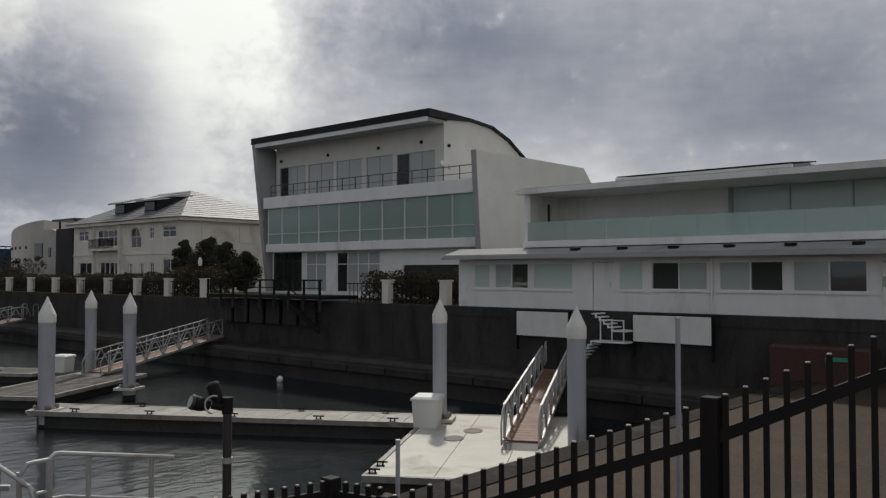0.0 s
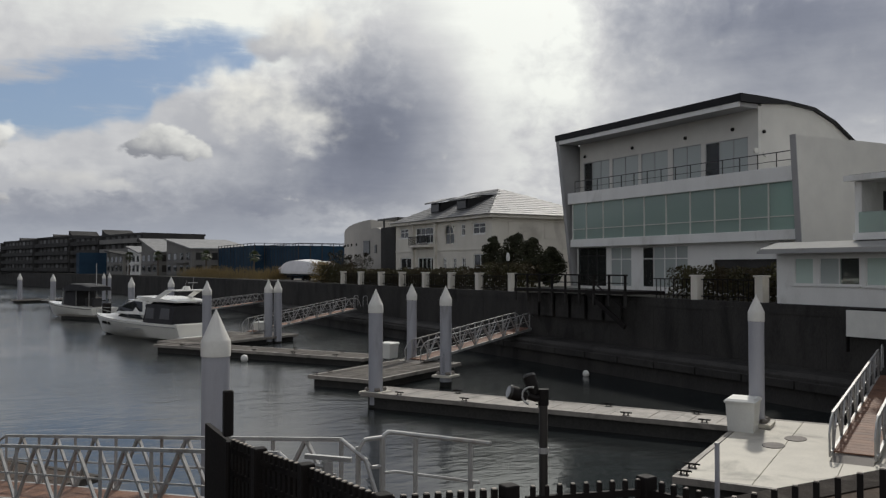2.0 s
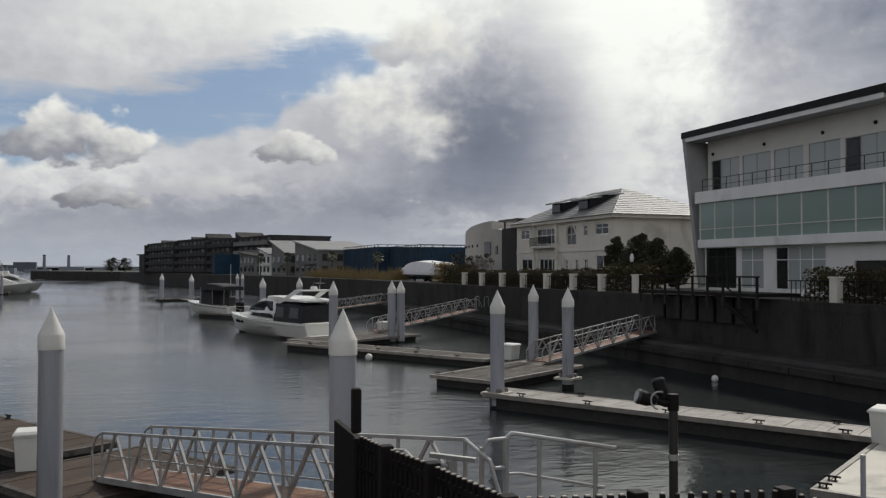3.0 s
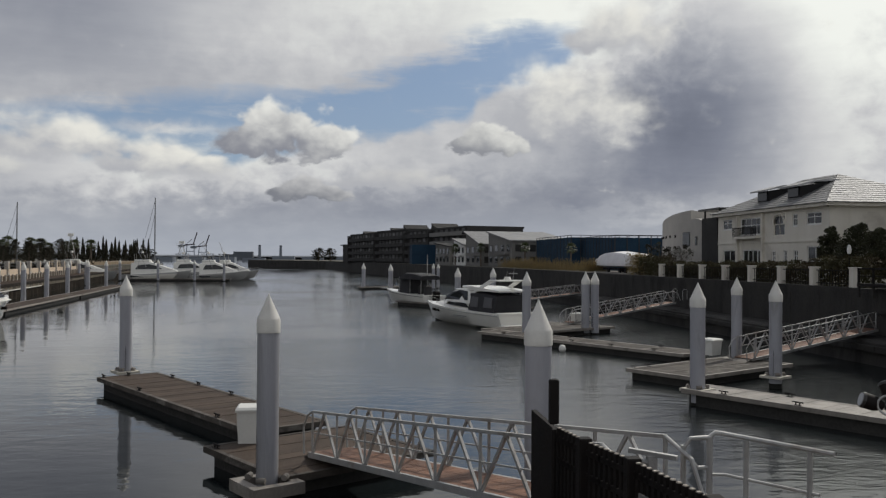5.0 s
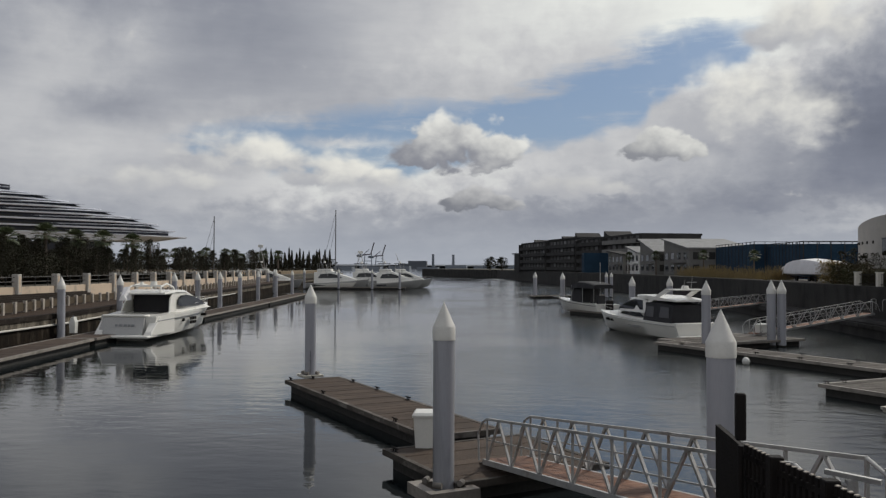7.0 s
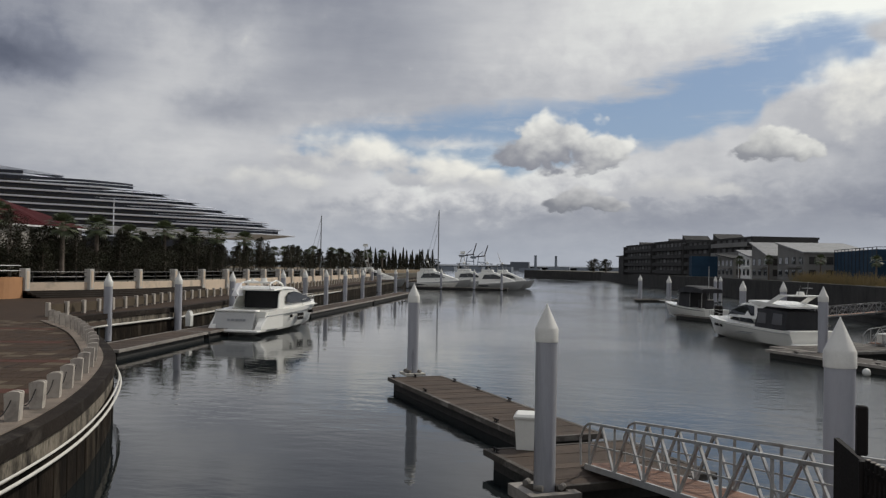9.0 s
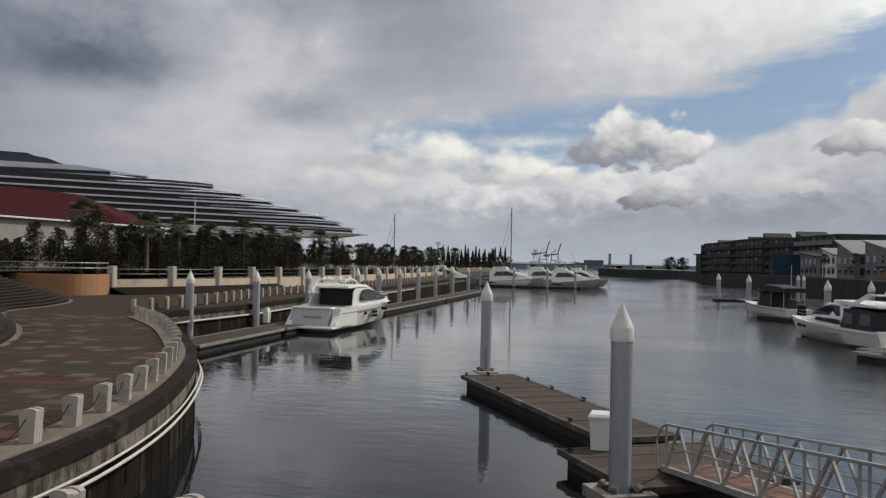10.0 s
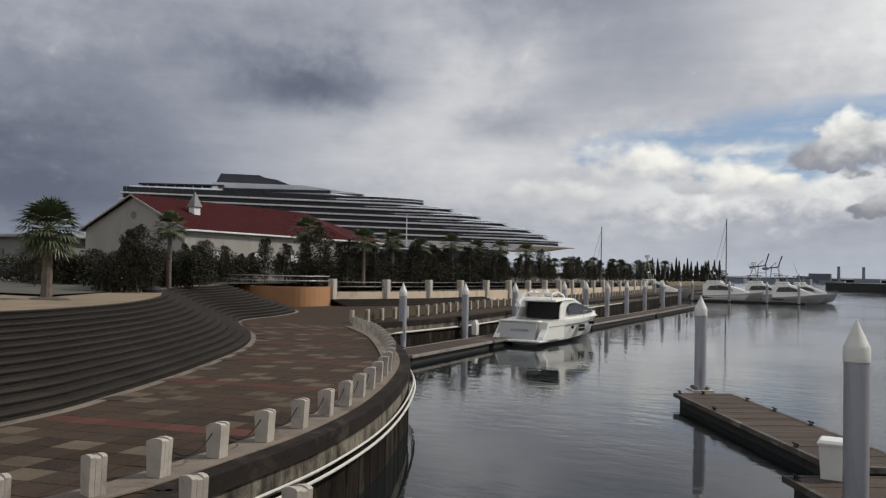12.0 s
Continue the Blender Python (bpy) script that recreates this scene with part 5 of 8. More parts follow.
for key, mat, lab in (("pale", PALE_PAVER, "pale square pavers scattered over the terrace"), ("red", RED_PAVER, "thin bands of red pavers across the terrace"), ("brown", PAVING, "dark brown square pavers of the terrace")):
    solid("pavers", rest[key], mat, lab, "pavers", kind="stuff")

# ---------------------------------------------------------------- left bank behind the terrace
drum = thing("planter_wall", "curved orange plastered planter wall with a dark railing", "planter")
s = Shape()
pts = [Vector(p) for p in ((-62, 61.0), (-57, 59.6), (-54, 59.6), (-51.6, 60.6), (-50.6, 62.4), (-50.8, 65.0))]
pts = smooth_line(pts, 4)
s.loft([[(p.x, p.y, QUAY), (p.x, p.y, 3.75), (q.x, q.y, 3.75), (q.x, q.y, QUAY)] for p, q in zip(pts, offset(pts, 0.5))])
part("wall", s, ORANGE, drum)
rl = [Vector((p.x, p.y, 3.75)) for p in offset(pts, 0.25)]
for h in (1.0, 0.55):
    part("rail", Shape().tube([p + Vector((0, 0, h)) for p in rl], 0.045, 6), STEEL, drum)
for p, t in spaced(rl, 1.9, 0.2):
    part("post", Shape().box(p.x - 0.035, p.x + 0.035, p.y - 0.035, p.y + 0.035, p.z, p.z + 1.02), DARK_FRAME, drum)

wall = thing("garden_wall", "beige plastered wall with pale pillars and dark railings", "wall", kind="structure")
WL = smooth_line([Vector(p) for p in ((-51.0, 65.0), (-49.4, 69), (-47.6, 78), (-47.4, 90), (-48.2, 110), (-51, 140), (-56, 190))], 4)
part("wall", Shape().loft([[(p.x, p.y, QUAY), (p.x, p.y, 3.25), (p.x - 0.4, p.y, 3.25), (p.x - 0.4, p.y, QUAY)] for p in WL]), BEIGE, wall)
W3 = [Vector((p.x - 0.1, p.y, 3.25)) for p in WL]
for h in (0.95, 0.5):
    part("rail", Shape().tube([p + Vector((0, 0, h)) for p in W3], 0.04, 5), DARK_FRAME, wall)
for p, t in spaced(W3, 6.6, 0.4):
    ob = part("pillar", Shape().box(p.x - 0.30, p.x + 0.35, p.y - 0.32, p.y + 0.32, QUAY, 4.5, bevel=0.03), DULL_WHITE, wall)
    part("inset", Shape().box(p.x + 0.35, p.x + 0.375, p.y - 0.16, p.y + 0.16, 2.7, 4.3), BEIGE, ob)
for p, t in spaced(W3, 2.2, 1.1):
    part("post", Shape().box(p.x - 0.035, p.x + 0.035, p.y - 0.035, p.y + 0.035, p.z, p.z + 0.97), DARK_FRAME, wall)

flight = thing("terrace_steps", "short flight of dark steps below the beige wall", "steps", kind="structure")
for k in range(4):
    side = [p for p in WL if p.y < 92]
    g = Shape().loft([[(p.x - 0.1, p.y, QUAY - 0.05), (p.x + 2.0 - 0.45 * k, p.y, QUAY - 0.05), (p.x + 2.0 - 0.45 * k, p.y, QUAY + 0.16 * (k + 1)), (p.x - 0.1, p.y, QUAY + 0.16 * (k + 1))] for p in side])
    part("step", g, STEP, flight)

par = thing("promenade_parapet", "low parapet of pale posts and brown boards along the promenade", "parapet", kind="structure")
PL = smooth_line([Vector((*p, QUAY)) for p in ((-33.4, 45.0), (-34.0, 50), (-35.2, 57.4), (-37.0, 65), (-38.8, 74.5), (-40.8, 90), (-43.5, 112), (-48, 146), (-56, 200))], 5)
part("board", Shape().loft([[(p.x, p.y, QUAY + 0.12), (p.x, p.y, QUAY + 0.72), (p.x - 0.06, p.y, QUAY + 0.72), (p.x - 0.06, p.y, QUAY + 0.12)] for p in PL]), PALE_PAVER, par)
me = Shape().box(-0.12, 0.12, -0.12, 0.12, 0, 0.86, bevel=0.02).mesh("post", BOLLARD)
for p, t in spaced(PL, 2.1):
    part("post", me, BOLLARD, par, m=pose(p.x + 0.05, p.y, QUAY))
g = Shape()
for (a, b) in zip(PL[::2], PL[2::2]):
    g.bar(a + Vector((1.7, 0, -0.55)), b + Vector((1.7, 0, -0.55)), 0.35, 0.22)
solid("timber_fender", g, DECK_BROWN, "brown timber fender beams along the quay", "fender", kind="structure")
g = Shape()
for p, t in spaced(PL, 2.6, 0.6):
    g.box(p.x + 1.4, p.x + 1.75, p.y - 0.12, p.y + 0.12, 0.0, 1.25)
solid("timber_fender", g, TIDAL, "dark timber uprights below the promenade", "fender", kind="structure")

soil = Shape()
rows = []
for y0 in range(0, 20):
    y = 24 + y0 * 9
    x1 = max(min(-34.5 - (y - 24) * 0.72, -34.5), -56.0)
    rows.append([(x, y, UPPER + 0.0 + 0.10 * noise.noise((x * 0.3, y * 0.3, 2)) + (0.05 if x > -120 else 0)) for x in [x1 - 0.2 - k * 8 for k in range(12)]])
soil.sheet(rows)
solid("planting_bed", soil, EARTH, "dark planting bed under the shrubs", "ground", kind="structure")

# shrubs and small trees in a dark belt before the warehouse
rng = random.Random(5)
kinds = []
for k in range(5):
    kinds.append(make_tree(rng, "shrub_tree", "dark green windswept shrub in the bank planting", rng.uniform(3.6, 4.6), rng.uniform(1.15, 1.7), 26, 190, 0.12, LEAF, "bank shrubs", upright=k != 3))
spotlist = []
for k in range(64):
    u = k / 63
    spotlist.append((-37.5 - 27 * u + rng.uniform(-1.5, 1.5), 31 + 95 * u ** 1.15 + rng.uniform(-1.2, 1.2)))
for k in range(56):
    spotlist.append((-58 - 0.05 * k + rng.uniform(-3, 4), 66 + k * 2.3 + rng.uniform(-1, 1)))
for k in range(26):
    spotlist.append((-42 - k * 1.8 + rng.uniform(-1, 1), 27.5 + k * 1.2 + rng.uniform(-1, 1)))


def bed_edge(y):
    """How far towards the water the planting reaches."""
    if y < 57:
        return x_on([(p.x, p.y) for p in HEAD], y) - 1.6
    return -59.5 if y < 66 else -54.5 - 0.03 * (y - 66)


spotlist = [(min(x, bed_edge(y) - rng.uniform(0, 2.5)), y) for x, y in spotlist]
spotlist = [(x, y) for x, y in spotlist if -x < 1.5 * y]
for k, (x, y) in enumerate(spotlist):
    sc = rng.uniform(0.75, 1.15) * (0.84 if y < 48 else 1.02 if y < 62 else 1.3)
    m = pose(x, y, UPPER - 0.05, 0, 0, rng.uniform(0, 360)) @ Matrix.Diagonal((sc, sc, sc * rng.uniform(0.85, 1.15), 1))
    if k < 5:
        kinds[k].matrix_basis = m
    else:
        copy_thing(kinds[k % 5], m)
g = Shape()
for k in range(46):
    u = k / 45
    x, y = -39 - 26 * u, 32 + 100 * u ** 1.15
    x = min(x, bed_edge(y) - 1.0)
    leafy_block(rng, x - 2.4, x + 0.8, y - 1.4, y + 1.6, UPPER, UPPER + rng.uniform(1.1, 2.1) + 1.9 * u, 2300, 0.2, g)
for k in range(9):
    u = k / 8
    x, y = -54.5 + 7.5 * u, 37.0 + 7.5 * u
    leafy_block(rng, x - 1.6, x + 0.6, y - 0.9, y + 0.9, UPPER, UPPER + rng.uniform(2.0, 2.7), 2600, 0.19, g)
for k in range(6):
    leafy_block(rng, -80.0 - 2.2 * k, -77.0 - 2.2 * k, 42.0 + 2.6 * k, 45.0 + 2.6 * k, UPPER, UPPER + rng.uniform(1.5, 2.1), 1700, 0.2, g)
for k in range(3):
    leafy_block(rng, -63.0 + 2.4 * k, -60.4 + 2.4 * k, 38.5, 41.0, UPPER, UPPER + rng.uniform(1.7, 2.2), 1900, 0.2, g)
solid("undergrowth", g, LEAF, "dense dark undergrowth along the bank", "shrubs", kind="stuff")

palm = make_palm(rng, 3.0, 1.5, 58, "green fan palm on sandy ground above the steps", 0.19)
palm.matrix_basis = pose(-32.55, 22.3, UPPER - 0.02)
g = Shape().loft([[(-32.4 + r * math.cos(a * math.tau / 14) * (1 + 0.2 * math.sin(3 * a)), 22.4 + 0.7 * r * math.sin(a * math.tau / 14), UPPER + z) for a in range(14)] for r, z in ((1.0, 0.0), (0.8, 0.06), (0.3, 0.09))])
solid("leaf_litter", g, EARTH, "dark fallen litter round the palm foot", "litter", kind="stuff")
small = make_palm(rng, 4.3, 1.35, 26, "slim fan palm in the bank planting", 0.15)
small.matrix_basis = pose(-46.0, 40.7, UPPER - 0.05)
for x, y, sc in ((-55.0, 76.0, 1.0), (-56.5, 84.0, 1.05), (-57.5, 92.0, 0.95), (-58.0, 101.0, 1.1), (-59.5, 111.0, 1.05), (-61, 122, 1.1), (-62, 134, 1.1), (-58, 70, 1.15)):
    copy_thing(small, pose(x, y, UPPER - 0.05, 0, 0, x * 50) @ Matrix.Diagonal((sc * 1.4, sc * 1.4, sc * 1.15, 1)))
g = Shape().loft([[(-38.8 + 0.55 * s_ * math.cos(a * math.tau / 10), 33.2 + 0.55 * s_ * math.sin(a * math.tau / 10), UPPER + z) for a in range(10)] for s_, z in ((1, 0), (1.05, 0.15), (0.7, 0.34))])
solid("rubbish_sack", g, CANVAS, "black sack lying at the top of the steps", "sack", smooth=True)

# warehouse with a red roof
wh = thing("warehouse", "cream warehouse with a dark red metal roof", "building")
X0, X1, Y0, Y1, EV, RG = -86.0, -69.5, 63.5, 100.0, 9.6, 13.3
XM = (X0 + X1) / 2
part("wall", Shape().loft([[(X1, Y0, 3.0), (X1, Y0, EV), (XM, Y0, RG - 0.12), (X0, Y0, EV), (X0, Y0, 3.0)], [(X1, Y0 + 0.4, 3.0), (X1, Y0 + 0.4, EV), (XM, Y0 + 0.4, RG - 0.12), (X0, Y0 + 0.4, EV), (X0, Y0 + 0.4, 3.0)]]), SHED_WALL, wh)
part("wall", Shape().box(X1 - 0.4, X1, Y0 + 0.4, Y1, 3.0, EV), SHED_WALL, wh)
part("wall", Shape().box(X0, X0 + 0.4, Y0 + 0.4, Y1, 3.0, EV), SHED_WALL, wh)
part("wall", Shape().box(X0 + 0.4, X1 - 0.4, Y1 - 0.4, Y1, 3.0, EV), SHED_WALL, wh)
n = 40
for side in (1, -1):
    s = Shape()
    xe = XM + side * (X1 - XM + 0.5)
    e = EV - 0.2
    s.loft([[(xe, Y0 - 0.5, e), (XM, Y0 - 0.5, RG), (XM, Y0 - 0.5, RG + 0.14), (xe, Y0 - 0.5, e + 0.14)], [(xe, Y1 - 7, e), (XM, Y1 - 7, RG), (XM, Y1 - 7, RG + 0.14), (xe, Y1 - 7, e + 0.14)]])
    roof = part("roof", s, ROOF_RED, wh)
    for k in range(n):
        y = Y0 - 0.3 + (Y1 - 7 - Y0) * k / n
        part("seam", Shape().bar((xe, y, e + 0.16), (XM, y, RG + 0.16), 0.05, 0.05), ROOF_RED, roof)
    part("eaves_trim", Shape().box(xe - 0.06, xe + 0.06, Y0 - 0.5, Y1 + 0.4, e - 0.12, e + 0.06), WHITE, wh)
e = EV - 0.2
part("roof", Shape().add([(X1 + 0.5, Y1 - 7, e + 0.1), (XM, Y1 - 7, RG + 0.12), (X0 - 0.5, Y1 - 7, e + 0.1), (X1 + 0.5, Y1 + 0.5, e + 0.1), (X0 - 0.5, Y1 + 0.5, e + 0.1), (XM, Y1 - 3.5, RG - 0.6)], [(0, 3, 5, 1), (3, 4, 5), (4, 2, 1, 5)]), ROOF_RED, wh)
part("verge_trim", Shape().bar((X1 + 0.5, Y0 - 0.55, e + 0.02), (XM, Y0 - 0.55, RG + 0.02), 0.1, 0.16).bar((X0 - 0.5, Y0 - 0.55, e + 0.02), (XM, Y0 - 0.55, RG + 0.02), 0.1, 0.16), SHED_WALL, wh)
part("gable_vent", Shape().cyl((XM, Y0 - 0.06, RG - 2.2), (XM, Y0 + 0.02, RG - 2.2), 0.45, 0.45, 20), PALE_WALL, wh, "round louvred vent")
for k in range(5):
    y = Y0 + 4 + k * 6.5
    win = part("window", Shape().box(X1 - 0.05, X1 + 0.06, y, y + 1.6, 6.0, 7.3), DARK_FRAME, wh)
    part("pane", Shape().box(X1 + 0.061, X1 + 0.07, y + 0.1, y + 1.5, 6.1, 7.2), GREY_BLIND, win)
cup = part("cupola", Shape().box(XM + 3.75, XM + 4.65, Y0 + 4.55, Y0 + 5.45, RG - 2.2, RG - 1.0), WHITE, wh)
c = (XM + 4.2, Y0 + 5.0)
part("spire", Shape().add([(c[0] - 0.62, c[1] - 0.62, RG - 1.0), (c[0] + 0.62, c[1] - 0.62, RG - 1.0), (c[0] + 0.62, c[1] + 0.62, RG - 1.0), (c[0] - 0.62, c[1] + 0.62, RG - 1.0), (c[0], c[1], RG + 0.8)], [(0, 1, 4), (1, 2, 4), (2, 3, 4), (3, 0, 4)]), ROOF_SLATE, wh, "pointed grey spire")

lowb = thing("low_building", "low pale building behind the planting", "building")
part("wall", Shape().box(-120, -92, 62, 72, 3.5, 8.6), PALE_WALL, lowb)
part("roof", Shape().box(-121, -91, 61, 73, 8.6, 9.0, bevel=0.1), CANOPY, lowb)
part("roof", Shape().box(-96, -87, 58, 62, 5.9, 6.15), CANOPY, lowb, "pale canopy roof")
for k in range(5):
    w = part("window", Shape().box(-118 + k * 5.2, -115.2 + k * 5.2, 61.93, 62.02, 5.4, 7.2), DARK_FRAME, lowb)
    part("pane", Shape().box(-117.9 + k * 5.2, -115.3 + k * 5.2, 61.91, 61.93, 5.5, 7.1), DARK_GLASS, w)

# parked car behind the planting
car = thing("parked_car", "dark parked car with a pale roof", "car", m=pose(-70.5, 45.2, UPPER + 0.05, 0, 0, 32))
body = Shape().loft([[(x, y * w, z) for y, z in ((-0.85, 0.3), (0.85, 0.3), (0.88, 0.75), (0.80, 0.98), (-0.80, 0.98), (-0.88, 0.75))] for x, w in ((-2.1, 0.9), (-1.9, 1.0), (1.7, 1.0), (2.1, 0.86))])
part("body", body, DARK_FRAME, car)
part("cabin", Shape().loft([[(-1.7, -0.78, 0.98), (-1.7, 0.78, 0.98), (1.0, 0.78, 0.98), (1.0, -0.78, 0.98)], [(-1.4, -0.62, 1.5), (-1.4, 0.62, 1.5), (0.35, 0.62, 1.5), (0.35, -0.62, 1.5)]]), DARK_GLASS, car)
part("roof", Shape().box(-1.42, 0.38, -0.64, 0.64, 1.5, 1.56, bevel=0.02), GEL, car)
for x in (-1.3, 1.3):
    for y in (-0.86, 0.86):
        w = part("wheel", Shape().cyl((x, y - 0.1, 0.32), (x, y + 0.1, 0.32), 0.32, 0.32, 14), BLACK, car)
        part("rim", Shape().cyl((x, y - 0.11, 0.32), (x, y + 0.11, 0.32), 0.19, 0.19, 10), STEEL, w)
for y in (-0.6, 0.6):
    part("headlight", Shape().box(2.0, 2.08, y - 0.16, y + 0.16, 0.62, 0.76), LENS, car)

# ---------------------------------------------------------------- ship-shaped hotel far behind
HULL = pose(-166.4, 249.6, 1.5, 0, 0, 33.7)
ship = thing("terraced_ship_building", "huge white ship-shaped building with stepped dark-glazed decks", "building", m=HULL)
TIPS = ((66.3, 14.1), (62.2, 16.3), (56.4, 18.6), (47.2, 20.85), (37.5, 23.2), (27.3, 25.6), (15.9, 28.0))


def deck_plan(tip, inset, depth=26.0, left=-97.5):
    pts = [(left + inset, inset), (tip - 34, inset), (tip - 15, inset * 0.8), (tip - 4 - inset, depth * 0.16), (tip - inset * 1.5, depth * 0.28), (tip - 6 - inset, depth * 0.5), (tip - 26, depth - inset), (left + inset, depth - inset)]
    return pts


sheer = lambda x, tip: 0.018 * (tip - x) if x < tip else 0.0
for k, (tip, z) in enumerate(TIPS):
    def ring_at(plan, zz):
        return [(x, y, zz + sheer(x, tip) * (1.0 if x > -60 else 1.0)) for x, y in plan]
    outer = deck_plan(tip, 0.0)
    slim = deck_plan(tip - 2.5, 0.6)
    dk = part("deck", Shape().loft([ring_at(deck_plan(tip - 0.6, 0.1), z - 0.62), ring_at(outer, z - 0.42), ring_at(outer, z - 0.1), ring_at(slim, z)]), SHIP_WHITE, ship)
    # upper deck undersides are coloured dark in place of real shade
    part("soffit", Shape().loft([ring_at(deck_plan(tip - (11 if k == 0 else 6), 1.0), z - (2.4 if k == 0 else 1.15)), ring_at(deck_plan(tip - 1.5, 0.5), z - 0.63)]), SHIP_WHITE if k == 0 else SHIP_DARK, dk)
    visor = lambda a, b, zz: [(x, y, zz) for x, y in deck_plan(tip - a, b, left=tip - 37)]
    part("visor", Shape().loft([visor(4.0, 0.9, z + 0.02), visor(6.5, 1.3, z + 1.15)]), SHIP_DARK, dk, "dark wedge of glazing under a small roof")
    part("visor_roof", Shape().loft([visor(4.6, 0.7, z + 1.16), visor(4.2, 0.5, z + 1.32), visor(9.0, 1.2, z + 1.62)]), SHIP_WHITE, dk)
    nx = TIPS[k + 1][0] if k + 1 < len(TIPS) else 12
    gl = deck_plan(nx - 1.0, 0.9)
    part("glazing", Shape().loft([ring_at(gl, z - 0.05), ring_at(gl, z + 1.9)]), SHIP_DARK, dk)
    fins = Shape()
    x = -95.5
    while x < nx - 36:
        zz = z + sheer(x, tip)
        fins.box(x, x + 0.22, 0.25, 0.95, zz - 0.02, zz + 1.75)
        fins.box(x + 0.3, x + 3.6, 0.12, 0.18, zz - 0.02, zz + (0.62 if int(x) % 3 else 0.5))
        x += 3.9
    tagged(part("balcony_screen", fins, GREY_WALL, dk, "grey balcony screens"), kind="stuff")
part("podium", Shape().loft([[(x, y, 1.5) for x, y in deck_plan(36, 4.0)], [(x, y, 11.8) for x, y in deck_plan(44, 3.0)]]), SHIP_DARK, ship, "dark glazed base storeys")
zt = 30.3
top = part("upper_deck", Shape().loft([[(x, y, zt - 0.6 + (0.012 * (10 - x))) for x, y in deck_plan(2, 2.0)], [(x, y, zt + 0.9 + 0.012 * (10 - x)) for x, y in deck_plan(-14, 2.6)]]), SHIP_WHITE, ship)
part("glazing", Shape().box(-62, -24, 1.5, 12, 31.4, 32.3), SHIP_DARK, top)
part("upper_deck", Shape().loft([[(-66, 3, 32.2), (-12, 3, 31.4), (-12, 20, 31.4), (-66, 20, 32.2)], [(-66, 3, 34.4), (-34, 3, 34.0), (-22, 20, 32.4), (-66, 20, 34.4)]]), SHIP_WHITE, ship)
part("pool_shade", Shape().box(-92, -62, 3, 14, 33.0, 33.5).box(-64, -61.5, 3, 14, 31.0, 33.0), SHIP_DARK, ship, "dark flat canopy on slim posts")
for j in range(9):
    part("canopy_post", Shape().box(-89 + j * 3.2, -88.8 + j * 3.2, 3.4, 3.7, 31.4, 33.0), SHIP_WHITE, ship)
part("funnel", Shape().loft([[(-65.2, 5, 34.5), (-42.0, 5, 34.2), (-42.0, 16, 34.2), (-65.2, 16, 34.5)], [(-63.8, 6, 37.9), (-50.0, 6, 37.6), (-50.0, 15, 37.6), (-63.8, 15, 37.9)]]), SHIP_DARK, ship, "dark louvred funnel block")
part("funnel_tail", Shape().loft([[(-47.5, 5.5, 34.2), (-37.6, 5.5, 33.9), (-37.6, 15, 33.9), (-47.5, 15, 34.2)], [(-49.0, 6, 36.9), (-44.0, 6, 36.2), (-44.0, 14, 36.2), (-49.0, 14, 36.9)]]), SHIP_DARK, ship)
part("mast", Shape().cyl((3.6, -1, 12), (3.6, -1, 24.5), 0.25, 0.15, 6), SHIP_WHITE, ship, "pale slender mast")

# ---------------------------------------------------------------- right bank houses


def holed_wall(x0, x1, y0, y1, z0, z1, holes):
    """One wall slab across y with rectangular openings (y0, y1, z0, z1) cut through it."""
    ys = sorted({y0, y1, *[v for h in holes for v in h[:2]]})
    zs = sorted({z0, z1, *[min(max(v, z0), z1) for h in holes for v in h[2:]]})
    full = {}
    for i in range(len(ys) - 1):
        for j in range(len(zs) - 1):
            cy, cz = (ys[i] + ys[i + 1]) / 2, (zs[j] + zs[j + 1]) / 2
            full[i, j] = not any(h[0] < cy < h[1] and h[2] < cz < h[3] for h in holes)
    n = len(zs)
    at = lambda i, j, k: (i * n + j) * 2 + k
    faces = []
    for (i, j), on in full.items():
        if not on:
            continue
        a, b, c, d = (i, j), (i + 1, j), (i + 1, j + 1), (i, j + 1)
        faces.append((at(*d, 0), at(*c, 0), at(*b, 0), at(*a, 0)))
        faces.append((at(*a, 1), at(*b, 1), at(*c, 1), at(*d, 1)))
        for p, q, other in ((a, b, (i, j - 1)), (b, c, (i + 1, j)), (c, d, (i, j + 1)), (d, a, (i - 1, j))):
            if not full.get(other):
                faces.append((at(*p, 0), at(*q, 0), at(*q, 1), at(*p, 1)))
    used = sorted({v for f in faces for v in f})
    order = {v: k for k, v in enumerate(used)}
    spots = [(x, y, z) for y in ys for z in zs for x in (x0, x1)]
    return Shape().add([spots[v] for v in used], [tuple(order[v] for v in f) for f in faces])


